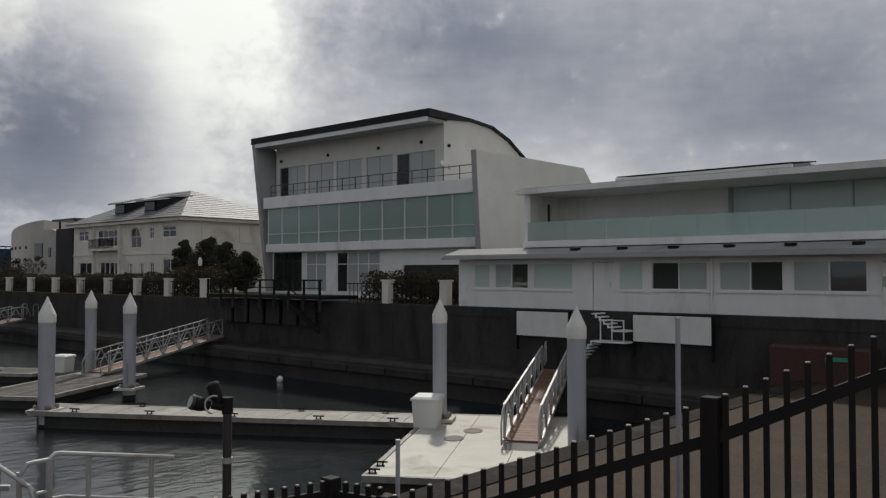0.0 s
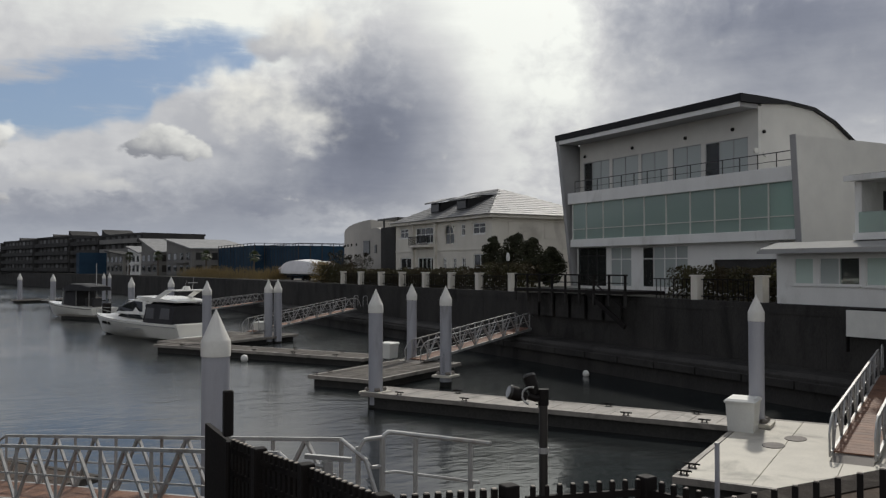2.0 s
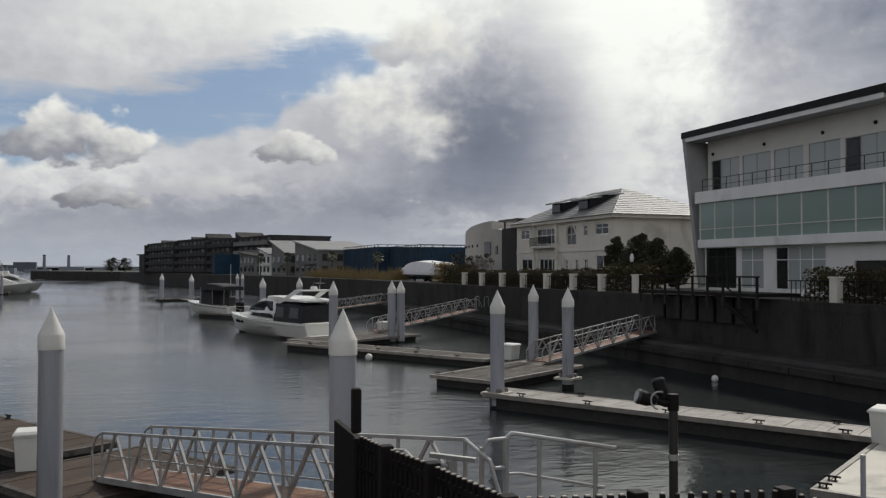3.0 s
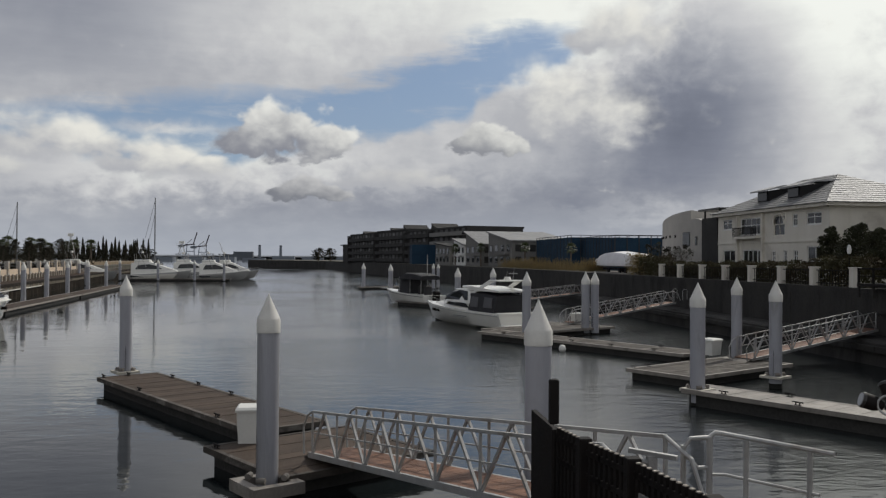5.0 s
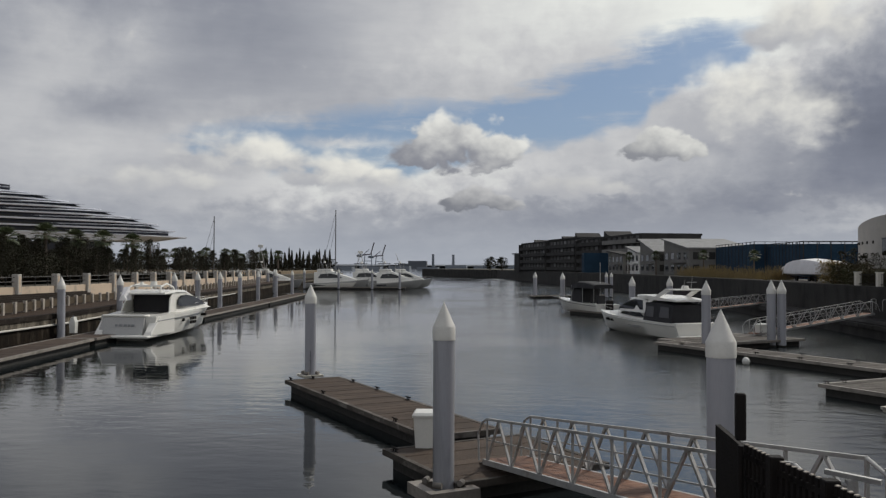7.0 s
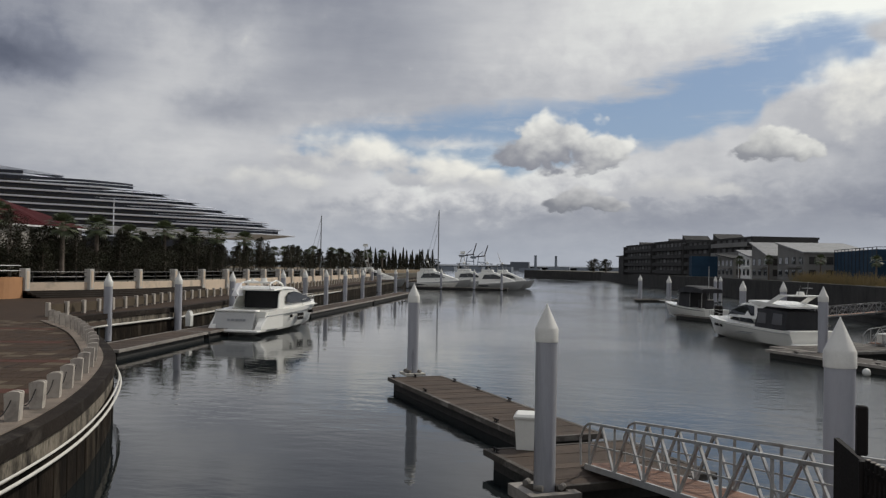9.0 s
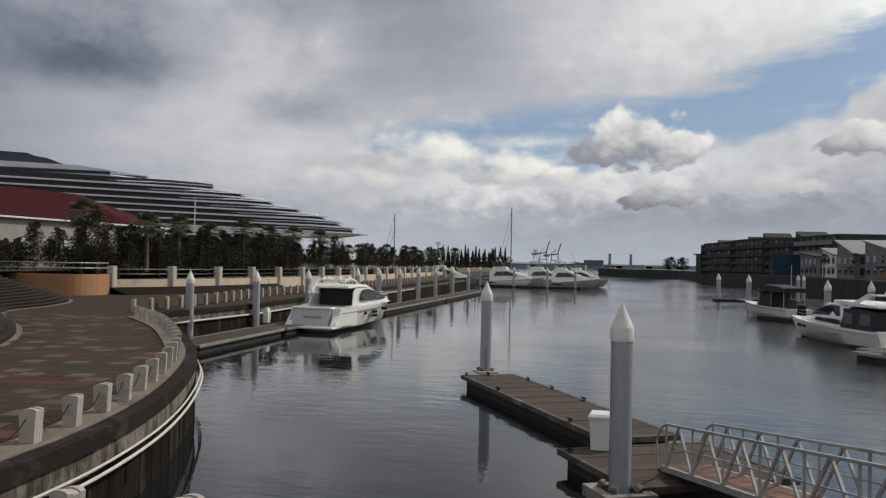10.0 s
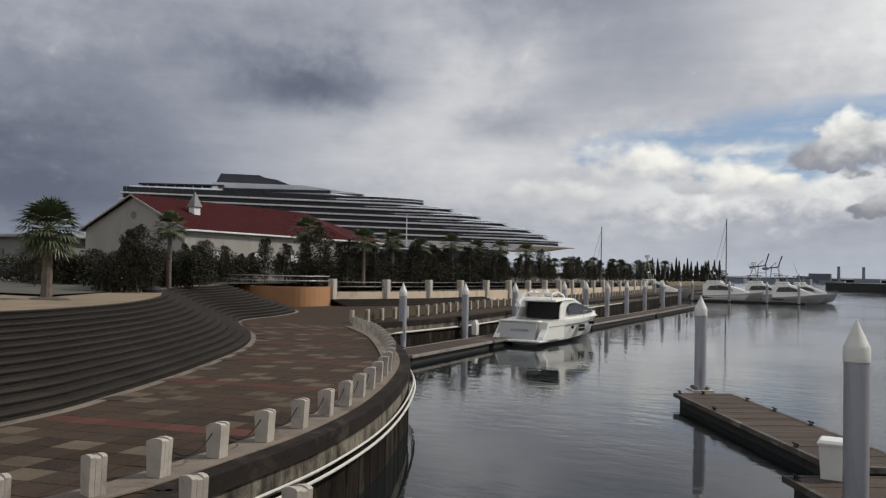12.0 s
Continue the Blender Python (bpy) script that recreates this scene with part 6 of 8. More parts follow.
def fit_window(parent, x, y0, y1, z0, z1, panes=2, frame=None, glass=None, behind=None, rail=None, fw=0.06, sill=True, dark=()):
    """A framed window set in an opening of a wall whose face is at x; behind: what hangs inside each pane."""
    frame = frame or WHITE
    win = part("window", Shape().box(x + 0.02, x + 0.12, y0, y0 + fw, z0, z1).box(x + 0.02, x + 0.12, y1 - fw, y1, z0, z1).box(x + 0.02, x + 0.12, y0 + fw, y1 - fw, z0, z0 + fw).box(x + 0.02, x + 0.12, y0 + fw, y1 - fw, z1 - fw, z1), frame, parent)
    w = (y1 - y0 - 2 * fw) / panes
    for k in range(panes):
        a = y0 + fw + k * w
        if k:
            part("mullion", Shape().box(x + 0.025, x + 0.115, a - 0.025, a + 0.025, z0 + fw, z1 - fw), frame, win)
        o = part("pane", Shape().box(x + 0.06, x + 0.075, a + 0.004, a + w - 0.004, z0 + fw, z1 - fw), (GLASS if k in dark else glass or GLASS), win)
        o.visible_shadow = False
        if behind and k not in dark:
            part("blind", Shape().box(x + 0.16, x + 0.18, a, a + w, z0, z1), behind, win)
    if rail:
        part("transom", Shape().box(x + 0.022, x + 0.118, y0 + fw, y1 - fw, rail - 0.03, rail + 0.03), frame, win)
    if sill:
        part("sill", Shape().box(x - 0.07, x + 0.02, y0 - 0.05, y1 + 0.05, z0 - 0.06, z0 - 0.002), frame, win)
    return win


# the long white two-storey house
house = thing("white_house", "long white two-storey house with a glazed terrace", "house")
YL, YR = 25.1, -8.0
openings = [(23.26, 24.23, 4.72, 5.86), (21.17, 23.04, 4.72, 5.86), (18.92, 20.96, 4.70, 5.86), (15.72, 16.83, 4.72, 5.86), (13.10, 15.41, 4.75, 5.86), (10.35, 12.71, 4.75, 5.86), (7.65, 10.07, 4.75, 5.86), (4.9, 7.3, 4.75, 5.86), (2.0, 4.5, 4.75, 5.86), (17.02, 18.0, 3.95, 5.86)]
part("wall", holed_wall(30.0, 30.25, YR, YL, 3.85, 6.16, openings), WHITE, house)
part("wall", Shape().box(30.25, 38.0, YL - 0.25, YL, 3.85, 6.16), WHITE, house)
part("wall", Shape().box(37.75, 38.0, YR, YL - 0.25, 3.85, 6.16), WHITE, house)
part("wall", Shape().box(30.25, 37.75, YR, YR + 0.25, 3.85, 6.16), WHITE, house)
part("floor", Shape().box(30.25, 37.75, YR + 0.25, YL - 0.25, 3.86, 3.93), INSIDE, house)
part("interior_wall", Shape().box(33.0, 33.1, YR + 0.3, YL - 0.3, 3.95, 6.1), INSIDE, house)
for k, (y0, y1, z0, z1) in enumerate(openings[:-1]):
    n = 1 if y1 - y0 < 1.3 or k == 2 else 2
    fit_window(house, 30.0, y0, y1, z0, z1, n, behind=CURTAIN if k in (0, 2, 3) else GREY_BLIND, dark=((1,) if k == 4 else (0,)) if n == 2 else (), glass=FROSTED if k in (0, 2, 3) else CURTAINED)
door = part("door", Shape().box(30.05, 30.11, 17.05, 17.97, 3.95, 5.84), WHITE, house, "pale recessed door")
part("handle", Shape().cyl((30.03, 17.2, 4.85), (30.05, 17.2, 5.05), 0.015, 0.015, 6), STEEL, door)
part("frame_band", Shape().box(29.955, 29.998, 13.0, 15.55, 5.88, 5.97), WHITE, house)
part("frame_band", Shape().box(29.955, 29.998, 10.2, 12.85, 5.88, 5.97), WHITE, house)
part("frame_band", Shape().box(29.955, 29.998, 7.5, 10.2, 5.88, 5.97), WHITE, house)
part("frame_band", Shape().box(29.955, 29.998, 18.8, 24.4, 5.88, 5.96), WHITE, house)
part("downpipe", Shape().cyl((29.93, 12.93, 3.9), (29.93, 12.93, 6.0), 0.05, 0.05, 8), WHITE, house)
part("meter_box", Shape().box(29.9, 30.0, 6.6, 7.2, 5.3, 5.75).box(29.9, 30.0, 6.6, 7.2, 4.5, 4.95), WHITE, house)
# canopy and gutter between the storeys
part("canopy", Shape().loft([[(29.15, y, 6.06), (29.15, y, 6.22), (30.3, y, 6.52), (38.2, y, 6.52), (38.2, y, 6.16), (29.9, y, 6.16)] for y in (YR, 25.3)]), CANOPY, house, "sloping dulled white canopy roof")
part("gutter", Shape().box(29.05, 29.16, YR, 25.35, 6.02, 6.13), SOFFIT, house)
for k in range(9):
    part("lamp", Shape().box(29.5, 29.75, 1.2 + 2.15 * k, 1.55 + 2.15 * k, 6.34, 6.44), BLACK, house, "small dark terrace lamp")
part("terrace_floor", Shape().box(30.35, 38.0, YR, 21.5, 6.525, 6.70), WHITE, house)
part("terrace_edge", Shape().box(30.10, 30.35, YR, 21.55, 6.525, 6.80), WHITE, house)
# glass balustrade
for k in range(15):
    a = 21.35 - k * 1.95
    o = part("balustrade_panel", Shape().box(30.2, 30.215, a - 1.93, a, 6.80, 7.62), BALUSTRADE, house, "pale green glass balustrade")
    o.visible_shadow = False
# upper storey
part("end_wall", Shape().box(30.25, 38.0, 21.25, 21.55, 6.70, 8.83), WHITE, house)
part("wall", Shape().box(33.0, 33.25, 13.5, 21.25, 6.70, 8.84), WHITE, house)
part("slot_window", Shape().box(31.6, 31.8, 21.235, 21.25, 7.5, 8.5), DARK_FRAME, house)
part("wall", Shape().box(37.75, 38.0, YR, 21.25, 6.70, 8.84), CREAM, house)
part("wall", Shape().box(33.25, 37.75, YR, YR + 0.25, 6.7, 8.84), CREAM, house)
part("post", Shape().box(32.95, 33.2, 13.35, 13.5, 6.70, 8.84), SOFFIT, house)
for k in range(9):
    a = 13.35 - k * 2.25
    o = part("glass_wall", Shape().box(33.1, 33.12, a - 2.2, a, 6.72, 8.82), FROSTED, house, "tall green-tinted glazing")
    o.visible_shadow = False
    part("mullion", Shape().box(33.06, 33.16, a - 2.25, a - 2.2, 6.72, 8.82), SOFFIT, house)
    part("curtain", Shape().box(33.35, 33.38, a - 2.2, a, 6.75, 8.8), CURTAIN, house)
part("roof", Shape().loft([[(29.85, y, 8.84), (29.85, y, 9.06), (33.5, y, 9.32), (38.6, y, 9.32), (38.6, y, 8.84)] for y in (YR - 0.5, 21.75)]), WHITE, house, "flat white roof with a deep fascia")
part("roof_covering", Shape().loft([[(30.0, y, 9.075), (30.0, y, 9.10), (33.5, y, 9.35), (38.5, y, 9.35), (38.5, y, 9.32), (33.5, y, 9.325)] for y in (YR - 0.4, 21.6)]), STEEL, house, "bright metal roof sheet")
for k in range(5):
    # white bar added to imitate the sun's glint along the roof edge
    part("panel_glint", Shape().box(30.5, 30.62, 17.2 - 1.4 * k - 1.4, 17.2 - 1.4 * k, 9.13, 9.27), PLASTIC, house, "white bar standing in for the sun glint below the panels")
    part("solar_panel", Shape().loft([[(30.6, 17.2 - 1.4 * k - d, 9.30 + z) for d, z in ((0, 0), (1.34, 0), (1.34, 0.05), (0, 0.05))], [(33.4, 17.2 - 1.4 * k - d, 9.62 + z) for d, z in ((0, 0), (1.34, 0), (1.34, 0.05), (0, 0.05))]]), BLACK, house, "dark solar panel on the roof")
part("roof_box", Shape().loft([[(33.4, 11.6, 9.34), (34.6, 11.6, 9.34), (34.6, 10.2, 9.34), (33.4, 10.2, 9.34)], [(33.6, 11.3, 9.66), (34.4, 11.3, 9.66), (34.4, 10.6, 9.66), (33.6, 10.6, 9.66)]]), SOFFIT, house)
# boards, stairs and what stands below the house
for y0, y1, z0, z1 in ((18.75, 21.3, 2.78, 3.80), (12.7, 15.8, 2.80, 3.81)):
    bd = thing("white_board", "blank white board fixed to the sea wall", "board", "wall boards")
    part("board", Shape().box(29.3, 29.34, y0, y1, z0, z1), PLASTIC, bd)
    part("frame", Shape().box(29.33, 29.50, y0 - 0.04, y0, z0 - 0.6, z1 + 0.05).box(29.33, 29.50, y1, y1 + 0.04, z0 - 0.6, z1 + 0.05).box(29.33, 29.5, y0, y1, z1, z1 + 0.05), BLACK, bd)
st = thing("outside_stair", "white steel zigzag stair on the sea wall", "stair")
for (ya, za), (yb, zb), n in (((17.3, 3.85), (16.4, 3.22), 5), ((17.2, 2.78), (18.0, 1.9), 6)):
    for k in range(n):
        f, f2 = k / n, (k + 1) / n
        y0, y1 = ya + (yb - ya) * f, ya + (yb - ya) * f2
        z0 = za + (zb - za) * f
        part("tread", Shape().box(28.75, 29.5, y0, y1, z0 - 0.05, z0), WHITE, st)
        part("riser", Shape().box(28.74, 28.80, y1 - 0.03, y1 + 0.03, za + (zb - za) * f2 - 0.05, z0), WHITE, st)
part("landing", Shape().box(28.75, 29.5, 15.85, 16.45, 3.16, 3.22).box(28.75, 29.5, 15.85, 17.2, 2.72, 2.78), WHITE, st)
for y in (15.9, 16.4, 16.9):
    part("post", Shape().box(28.76, 28.80, y, y + 0.04, 2.75, 3.6), WHITE, st)
part("rail", Shape().bar((28.78, 15.9, 3.6), (28.78, 16.95, 3.6), 0.04), WHITE, st)
stack = thing("covered_stack", "stack under red-brown sheeting with a green strip on the ledge", "stack")
part("sheeting", Shape().box(28.3, 29.45, 7.2, 10.3, 1.34, 3.05, bevel=0.08), RED_SHEET, stack)
part("strip", Shape().box(28.24, 28.30, 7.8, 8.5, 2.62, 2.74), GREEN_SHEET, stack)

# the three-storey modern house
mod = thing("modern_house", "white three-storey house with a curved dark roof", "house")
Y0, Y1 = 28.75, 47.6
gf = [(44.43, 47.45, 4.2, 6.82), (41.91, 44.02, 4.2, 6.80), (36.95, 40.93, 4.2, 6.78), (30.6, 35.0, 4.0, 5.9)]
part("wall", holed_wall(36.6, 36.9, Y0, Y1, 3.85, 6.86, gf), WHITE, mod)
part("wall", Shape().box(36.9, 46.5, Y1 - 0.3, Y1, 3.85, 10.6), RENDERED, mod)
part("wall", Shape().box(46.2, 46.5, Y0, Y1 - 0.3, 3.85, 12.0), RENDERED, mod)
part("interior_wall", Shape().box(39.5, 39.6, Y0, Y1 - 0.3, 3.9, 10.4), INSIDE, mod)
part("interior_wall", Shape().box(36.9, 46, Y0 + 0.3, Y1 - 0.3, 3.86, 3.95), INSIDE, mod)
fit_window(mod, 36.6, *gf[0], 3, frame=DARK_FRAME, rail=6.25, sill=False)
fit_window(mod, 36.6, *gf[1], 2, behind=CURTAIN, glass=CURTAINED, rail=6.0, sill=False)
fit_window(mod, 36.6, *gf[2], 4, behind=GREY_BLIND, glass=CURTAINED, rail=6.0, sill=False, dark=(3,))
part("garage_door", Shape().box(36.75, 36.8, 30.6, 35.0, 3.95, 5.9), GREY_WALL, mod)
part("step", Shape().box(35.6, 36.6, 44.2, 47.6, 3.9, 4.18), WHITE, mod)
part("slab", Shape().box(36.0, 46.3, Y0, Y1, 6.862, 7.40, bevel=0.02), WHITE, mod)
part("slab", Shape().box(36.0, 46.3, Y0, Y1 + 0.3, 9.88, 10.66, bevel=0.02), WHITE, mod)
mull = [28.95, 30.71, 32.63, 34.43, 36.31, 38.29, 40.22, 42.18, 44.19, 45.98, 47.5]
for a, b in zip(mull, mull[1:]):
    o = part("curtain_pane", Shape().box(36.18, 36.2, a + 0.03, b - 0.03, 7.40, 9.88), GREEN_GLASS, mod, "green-tinted full-height pane")
    o.visible_shadow = False
    part("mullion", Shape().box(36.12, 36.24, b - 0.035, b + 0.035, 7.40, 9.88), RENDERED, mod)
    part("curtain", Shape().box(36.6, 36.63, a, b, 8.2, 9.85), CURTAIN, mod)
part("transom", Shape().box(36.14, 36.175, Y0 + 0.1, Y1, 8.08, 8.13), RENDERED, mod)
tf = [(45.16, 48.0, 10.7, 12.9), (42.26, 44.86, 10.7, 12.88), (39.54, 41.98, 10.7, 12.86), (36.75, 39.12, 10.7, 12.85), (33.23, 36.41, 10.7, 12.8)]
part("wall", holed_wall(37.5, 37.75, 32.5, 48.4, 10.66, 14.40, tf), RENDERED, mod)
for k, h in enumerate(tf):
    fit_window(mod, 37.5, *h, 3 if k in (0, 4) else 2, frame=SOFFIT, behind=GREY_BLIND, sill=False, dark=(2,) if k == 0 else ((2,) if k == 4 else ()), glass=CURTAINED, fw=0.045)
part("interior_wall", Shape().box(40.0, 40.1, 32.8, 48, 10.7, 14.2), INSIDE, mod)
for y in (34.3, 38.0, 42.8, 47.8):
    part("wall_lamp", Shape().cyl((37.42, y, 13.35), (37.5, y, 13.35), 0.11, 0.11, 10), BLACK, mod, "round dark wall lamp")
# balcony railing
part("rail", Shape().bar((36.2, 29.0, 11.45), (36.2, 47.3, 11.45), 0.045).bar((36.2, 29.0, 11.0), (36.2, 47.3, 11.0), 0.03), DARK_FRAME, mod)
for k in range(16):
    y = 29.0 + k * 1.22
    part("rail_post", Shape().box(36.18, 36.22, y - 0.02, y + 0.02, 10.66, 11.45), DARK_FRAME, mod)
# side walls and roof
arc = [(35.95, 14.95), (37.76, 14.93), (40.0, 14.86), (42.0, 14.70), (43.8, 14.08), (45.6, 13.04), (46.6, 12.25)]
part("side_wall", Shape().loft([[(37.76, y, 10.66)] + [(x, y, z - 0.16) for x, z in arc[1:]] + [(46.6, y, 10.66)] for y in (32.5, 32.8)]), RENDERED, mod)
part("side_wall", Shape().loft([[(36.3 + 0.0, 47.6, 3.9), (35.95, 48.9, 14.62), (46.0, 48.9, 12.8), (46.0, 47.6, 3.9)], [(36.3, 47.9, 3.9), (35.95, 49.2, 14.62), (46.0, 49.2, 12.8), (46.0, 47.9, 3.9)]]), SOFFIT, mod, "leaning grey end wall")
s = Shape()
rows = []
for x, z in arc:
    th = 0.44 if x < 36.5 else 0.40 if x < 38 else 0.15
    rows.append([(x, 32.3, z - th), (x, 49.3, z - th), (x, 49.3, z), (x, 32.3, z)])
part("roof", s.loft(rows), ROOF_DARK, mod, "curved black metal roof", smooth=False)
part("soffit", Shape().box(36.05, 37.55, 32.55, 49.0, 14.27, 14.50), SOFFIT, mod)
part("fascia", Shape().box(35.98, 36.05, 32.5, 49.2, 14.24, 14.52), WHITE, mod)
part("fin_wall", Shape().loft([[(35.99, y, 3.9), (35.40, y, 12.05), (40.1, y, 12.12), (46.4, y, 12.13), (47.4, y, 11.2), (47.4, y, 3.9)] for y in (28.4, 28.7)]), RENDERED, mod, "tall pale side wall")
part("fin_edge", Shape().loft([[(35.94, y, 3.9), (35.35, y, 12.1), (35.40, y, 12.1), (35.99, y, 3.9)] for y in (28.38, 28.72)]), SOFFIT, mod)
for x, z in ((37.2, 11.9), (38.0, 11.75)):
    part("vent", Shape().cyl((x, 32.38, z), (x, 32.5, z), 0.16, 0.16, 10), RENDERED, mod, "small wall vent")
part("wall_lamp", Shape().cyl((37.9, 32.4, 13.0), (37.9, 32.5, 13.0), 0.1, 0.1, 10), BLACK, mod)

# dark timber deck with railing on the sea wall
dk = thing("waterside_deck", "dark timber deck and stair with railing above the sea wall", "deck")
part("deck", Shape().box(28.6, 31.2, 33.2, 43.5, 4.05, 4.22), BLACK, dk)
for k in range(9):
    y = 33.3 + k * 1.26
    part("post", Shape().box(28.62, 28.72, y, y + 0.1, 4.2, 5.05), BLACK, dk)
    part("strut", Shape().box(28.62, 28.74, y, y + 0.12, 3.45, 4.05), SEAWALL, dk)
part("rail", Shape().box(28.62, 28.72, 33.2, 43.5, 5.0, 5.08).box(28.64, 28.70, 33.2, 43.5, 4.6, 4.65), BLACK, dk)
part("stair", Shape().bar((28.7, 36.6, 4.15), (28.7, 33.4, 2.4), 0.12, 0.25).bar((28.7, 36.6, 5.0), (28.7, 33.4, 3.3), 0.06), BLACK, dk)
for k in range(6):
    part("panel", Shape().box(29.3, 29.4, 34.5 + 1.5 * k, 35.7 + 1.5 * k, 2.6, 3.9), SEAWALL, dk, "worn dark panel under the deck")

# garden wall posts and hedges along the sea wall
rng = random.Random(21)
for y in (26.03, 29.87, 46.06, 50.26, 54.23, 58.4, 62.6, 66.8, 71.3, 75.6):
    p = thing("gate_pillar", "pale rendered garden pillar on the sea wall", "pillar", "garden pillars", m=pose(30.15, y, UPPER - 0.01))
    part("shaft", Shape().box(-0.22, 0.22, -0.22, 0.22, 0, 1.12, bevel=0.015), CREAM, p)
    part("cap", Shape().box(-0.27, 0.27, -0.27, 0.27, 1.12, 1.2, bevel=0.015), CREAM, p)
for y0, y1 in ((46.3, 50.0), (50.5, 54.0), (54.5, 58.2), (58.7, 62.4), (62.9, 66.5), (67.1, 71.0), (71.6, 75.3), (26.3, 29.6), (30.1, 33.0)):
    f = thing("garden_fence", "dark iron garden fence between pillars", "fence", "garden fences")
    part("rail", Shape().box(30.12, 30.18, y0, y1, 4.85, 4.9).box(30.12, 30.18, y0, y1, 4.05, 4.1), BLACK, f)
    for k in range(int((y1 - y0) / 0.3)):
        part("bar", Shape().box(30.135, 30.165, y0 + 0.15 + 0.3 * k, y0 + 0.18 + 0.3 * k, 3.9, 4.86), BLACK, f)
for y0, y1, z1, mat in ((25.5, 32.5, 5.45, HEDGE), (45.6, 52.0, 5.7, HEDGE), (52.0, 64.0, 5.35, HEDGE), (64.0, 77.0, 5.25, HEDGE), (77.0, 84.0, 5.8, HEDGE)):
    g = leafy_block(rng, 30.6, 32.2, y0, y1, UPPER - 0.05, z1, int((y1 - y0) * 800), 0.18)
    solid("hedge", g, mat, "untrimmed brown-green hedge behind the garden fence", "hedge", "garden hedges", kind="stuff")
for y, h, w in ((53.3, 4.0, 0.85), (50.4, 4.1, 1.25), (48.2, 3.7, 1.1), (46.2, 3.0, 1.0)):
    t = make_tree(rng, "garden_tree", "dense dark evergreen beside the cream house", h, w, 26, 330, 0.15, GARDEN_LEAF, "garden trees")
    t.matrix_basis = pose(33.2, y, UPPER - 0.05)
lan = thing("garden_lantern", "white lantern on a post among the hedges", "lamp", m=pose(31.0, 47.9, UPPER))
part("post", Shape().cyl((0, 0, 0), (0, 0, 2.0), 0.04, 0.04, 8), BLACK, lan)
part("lantern", Shape().loft([[(0.07 * a, 0.07 * b, 2.0) for a, b in ((-1, -1), (1, -1), (1, 1), (-1, 1))], [(0.10 * a, 0.10 * b, 2.24) for a, b in ((-1, -1), (1, -1), (1, 1), (-1, 1))], [(0.05 * a, 0.05 * b, 2.55) for a, b in ((-1, -1), (1, -1), (1, 1), (-1, 1))]]), WHITE, lan)

# cream house with a hipped slate roof
old = thing("cream_house", "cream two-storey house with a hipped grey slate roof", "house")
A, B, EV = 58.0, 76.2, 9.75
holes = [(73.41, 75.3, 8.3, 9.25), (67.93, 71.82, 7.7, 9.2), (64.27, 66.01, 7.5, 9.2), (62.35, 63.1, 8.2, 9.2), (59.03, 61.1, 8.25, 9.2),
         (72.6, 75.2, 4.2, 6.4), (67.9, 71.4, 4.0, 6.4), (65.7, 66.3, 5.2, 6.3), (63.9, 64.5, 5.2, 6.3), (62.3, 63.0, 5.2, 6.3), (58.8, 61.0, 4.1, 6.6)]
part("wall", holed_wall(36.0, 36.3, A, B, 3.85, EV, holes), CREAM, old)
part("wall", Shape().box(36.3, 47.0, A, A + 0.3, 3.85, EV), CREAM, old)
part("wall", Shape().box(36.3, 47.0, B - 0.3, B, 3.85, EV), CREAM, old)
part("wall", Shape().box(46.7, 47.0, A + 0.3, B - 0.3, 3.85, EV), CREAM, old)
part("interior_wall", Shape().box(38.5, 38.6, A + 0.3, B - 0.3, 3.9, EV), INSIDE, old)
for k, h in enumerate(holes):
    fit_window(old, 36.05, *h, 2 if h[1] - h[0] < 2.7 else 4, frame=CREAM if k == 2 else WHITE, rail=(h[2] + h[3]) / 2 + 0.1, behind=GREY_BLIND if k == 6 else None, glass=GLASS if k == 6 else DARK_GLASS, fw=0.09)
part("arch_trim", Shape().tube([(35.97, 65.14 + 0.87 * math.cos(a * math.pi / 12), 8.45 + 0.87 * math.sin(a * math.pi / 12)) for a in range(13)], 0.07, 6), CREAM, old, "rounded window surround")
part("arch_fill", Shape().loft([[(x, 65.14 + r_ * math.cos(a), 8.45 + r_ * math.sin(a)) for a in [math.pi * k / 10 for k in range(11)] for r_ in (1.25,)] + [(x, 65.14 + 0.82 * math.cos(a), 8.45 + 0.82 * math.sin(a)) for a in [math.pi * (10 - k) / 10 for k in range(11)]] for x in (35.97, 36.02)], caps=False), CREAM, old)
part("balcony", Shape().box(35.3, 36.0, 67.7, 72.0, 7.35, 7.55), CREAM, old)
part("balcony_rail", Shape().box(35.3, 35.36, 67.7, 72.0, 8.3, 8.36), BLACK, old)
for k in range(20):
    part("baluster", Shape().box(35.31, 35.35, 67.75 + 0.22 * k, 67.79 + 0.22 * k, 7.55, 8.3), BLACK, old)
for y in (67.6, 72.1):
    part("pilaster", Shape().box(35.75, 36.0, y - 0.16, y + 0.16, 3.9, 9.5), CREAM, old)
part("cornice", Shape().box(35.55, 36.0, A - 0.45, B + 0.45, 9.55, 9.8), CREAM, old)
part("cornice", Shape().box(36.0, 47.4, A - 0.45, A, 9.55, 9.8), CREAM, old)
part("cornice", Shape().box(36.0, 47.4, B, B + 0.45, 9.55, 9.8), CREAM, old)
part("string_course", Shape().box(35.93, 36.0, A, B, 6.95, 7.1), CREAM, old)
for z0, z1, x0, x1 in ((7.9, 9.2, 37.6, 39.0), (7.9, 9.2, 41.2, 42.8)):
    part("blind_panel", Shape().box(x0, x1, A - 0.05, A, z0, z1), CREAM, old, "shallow raised panel")
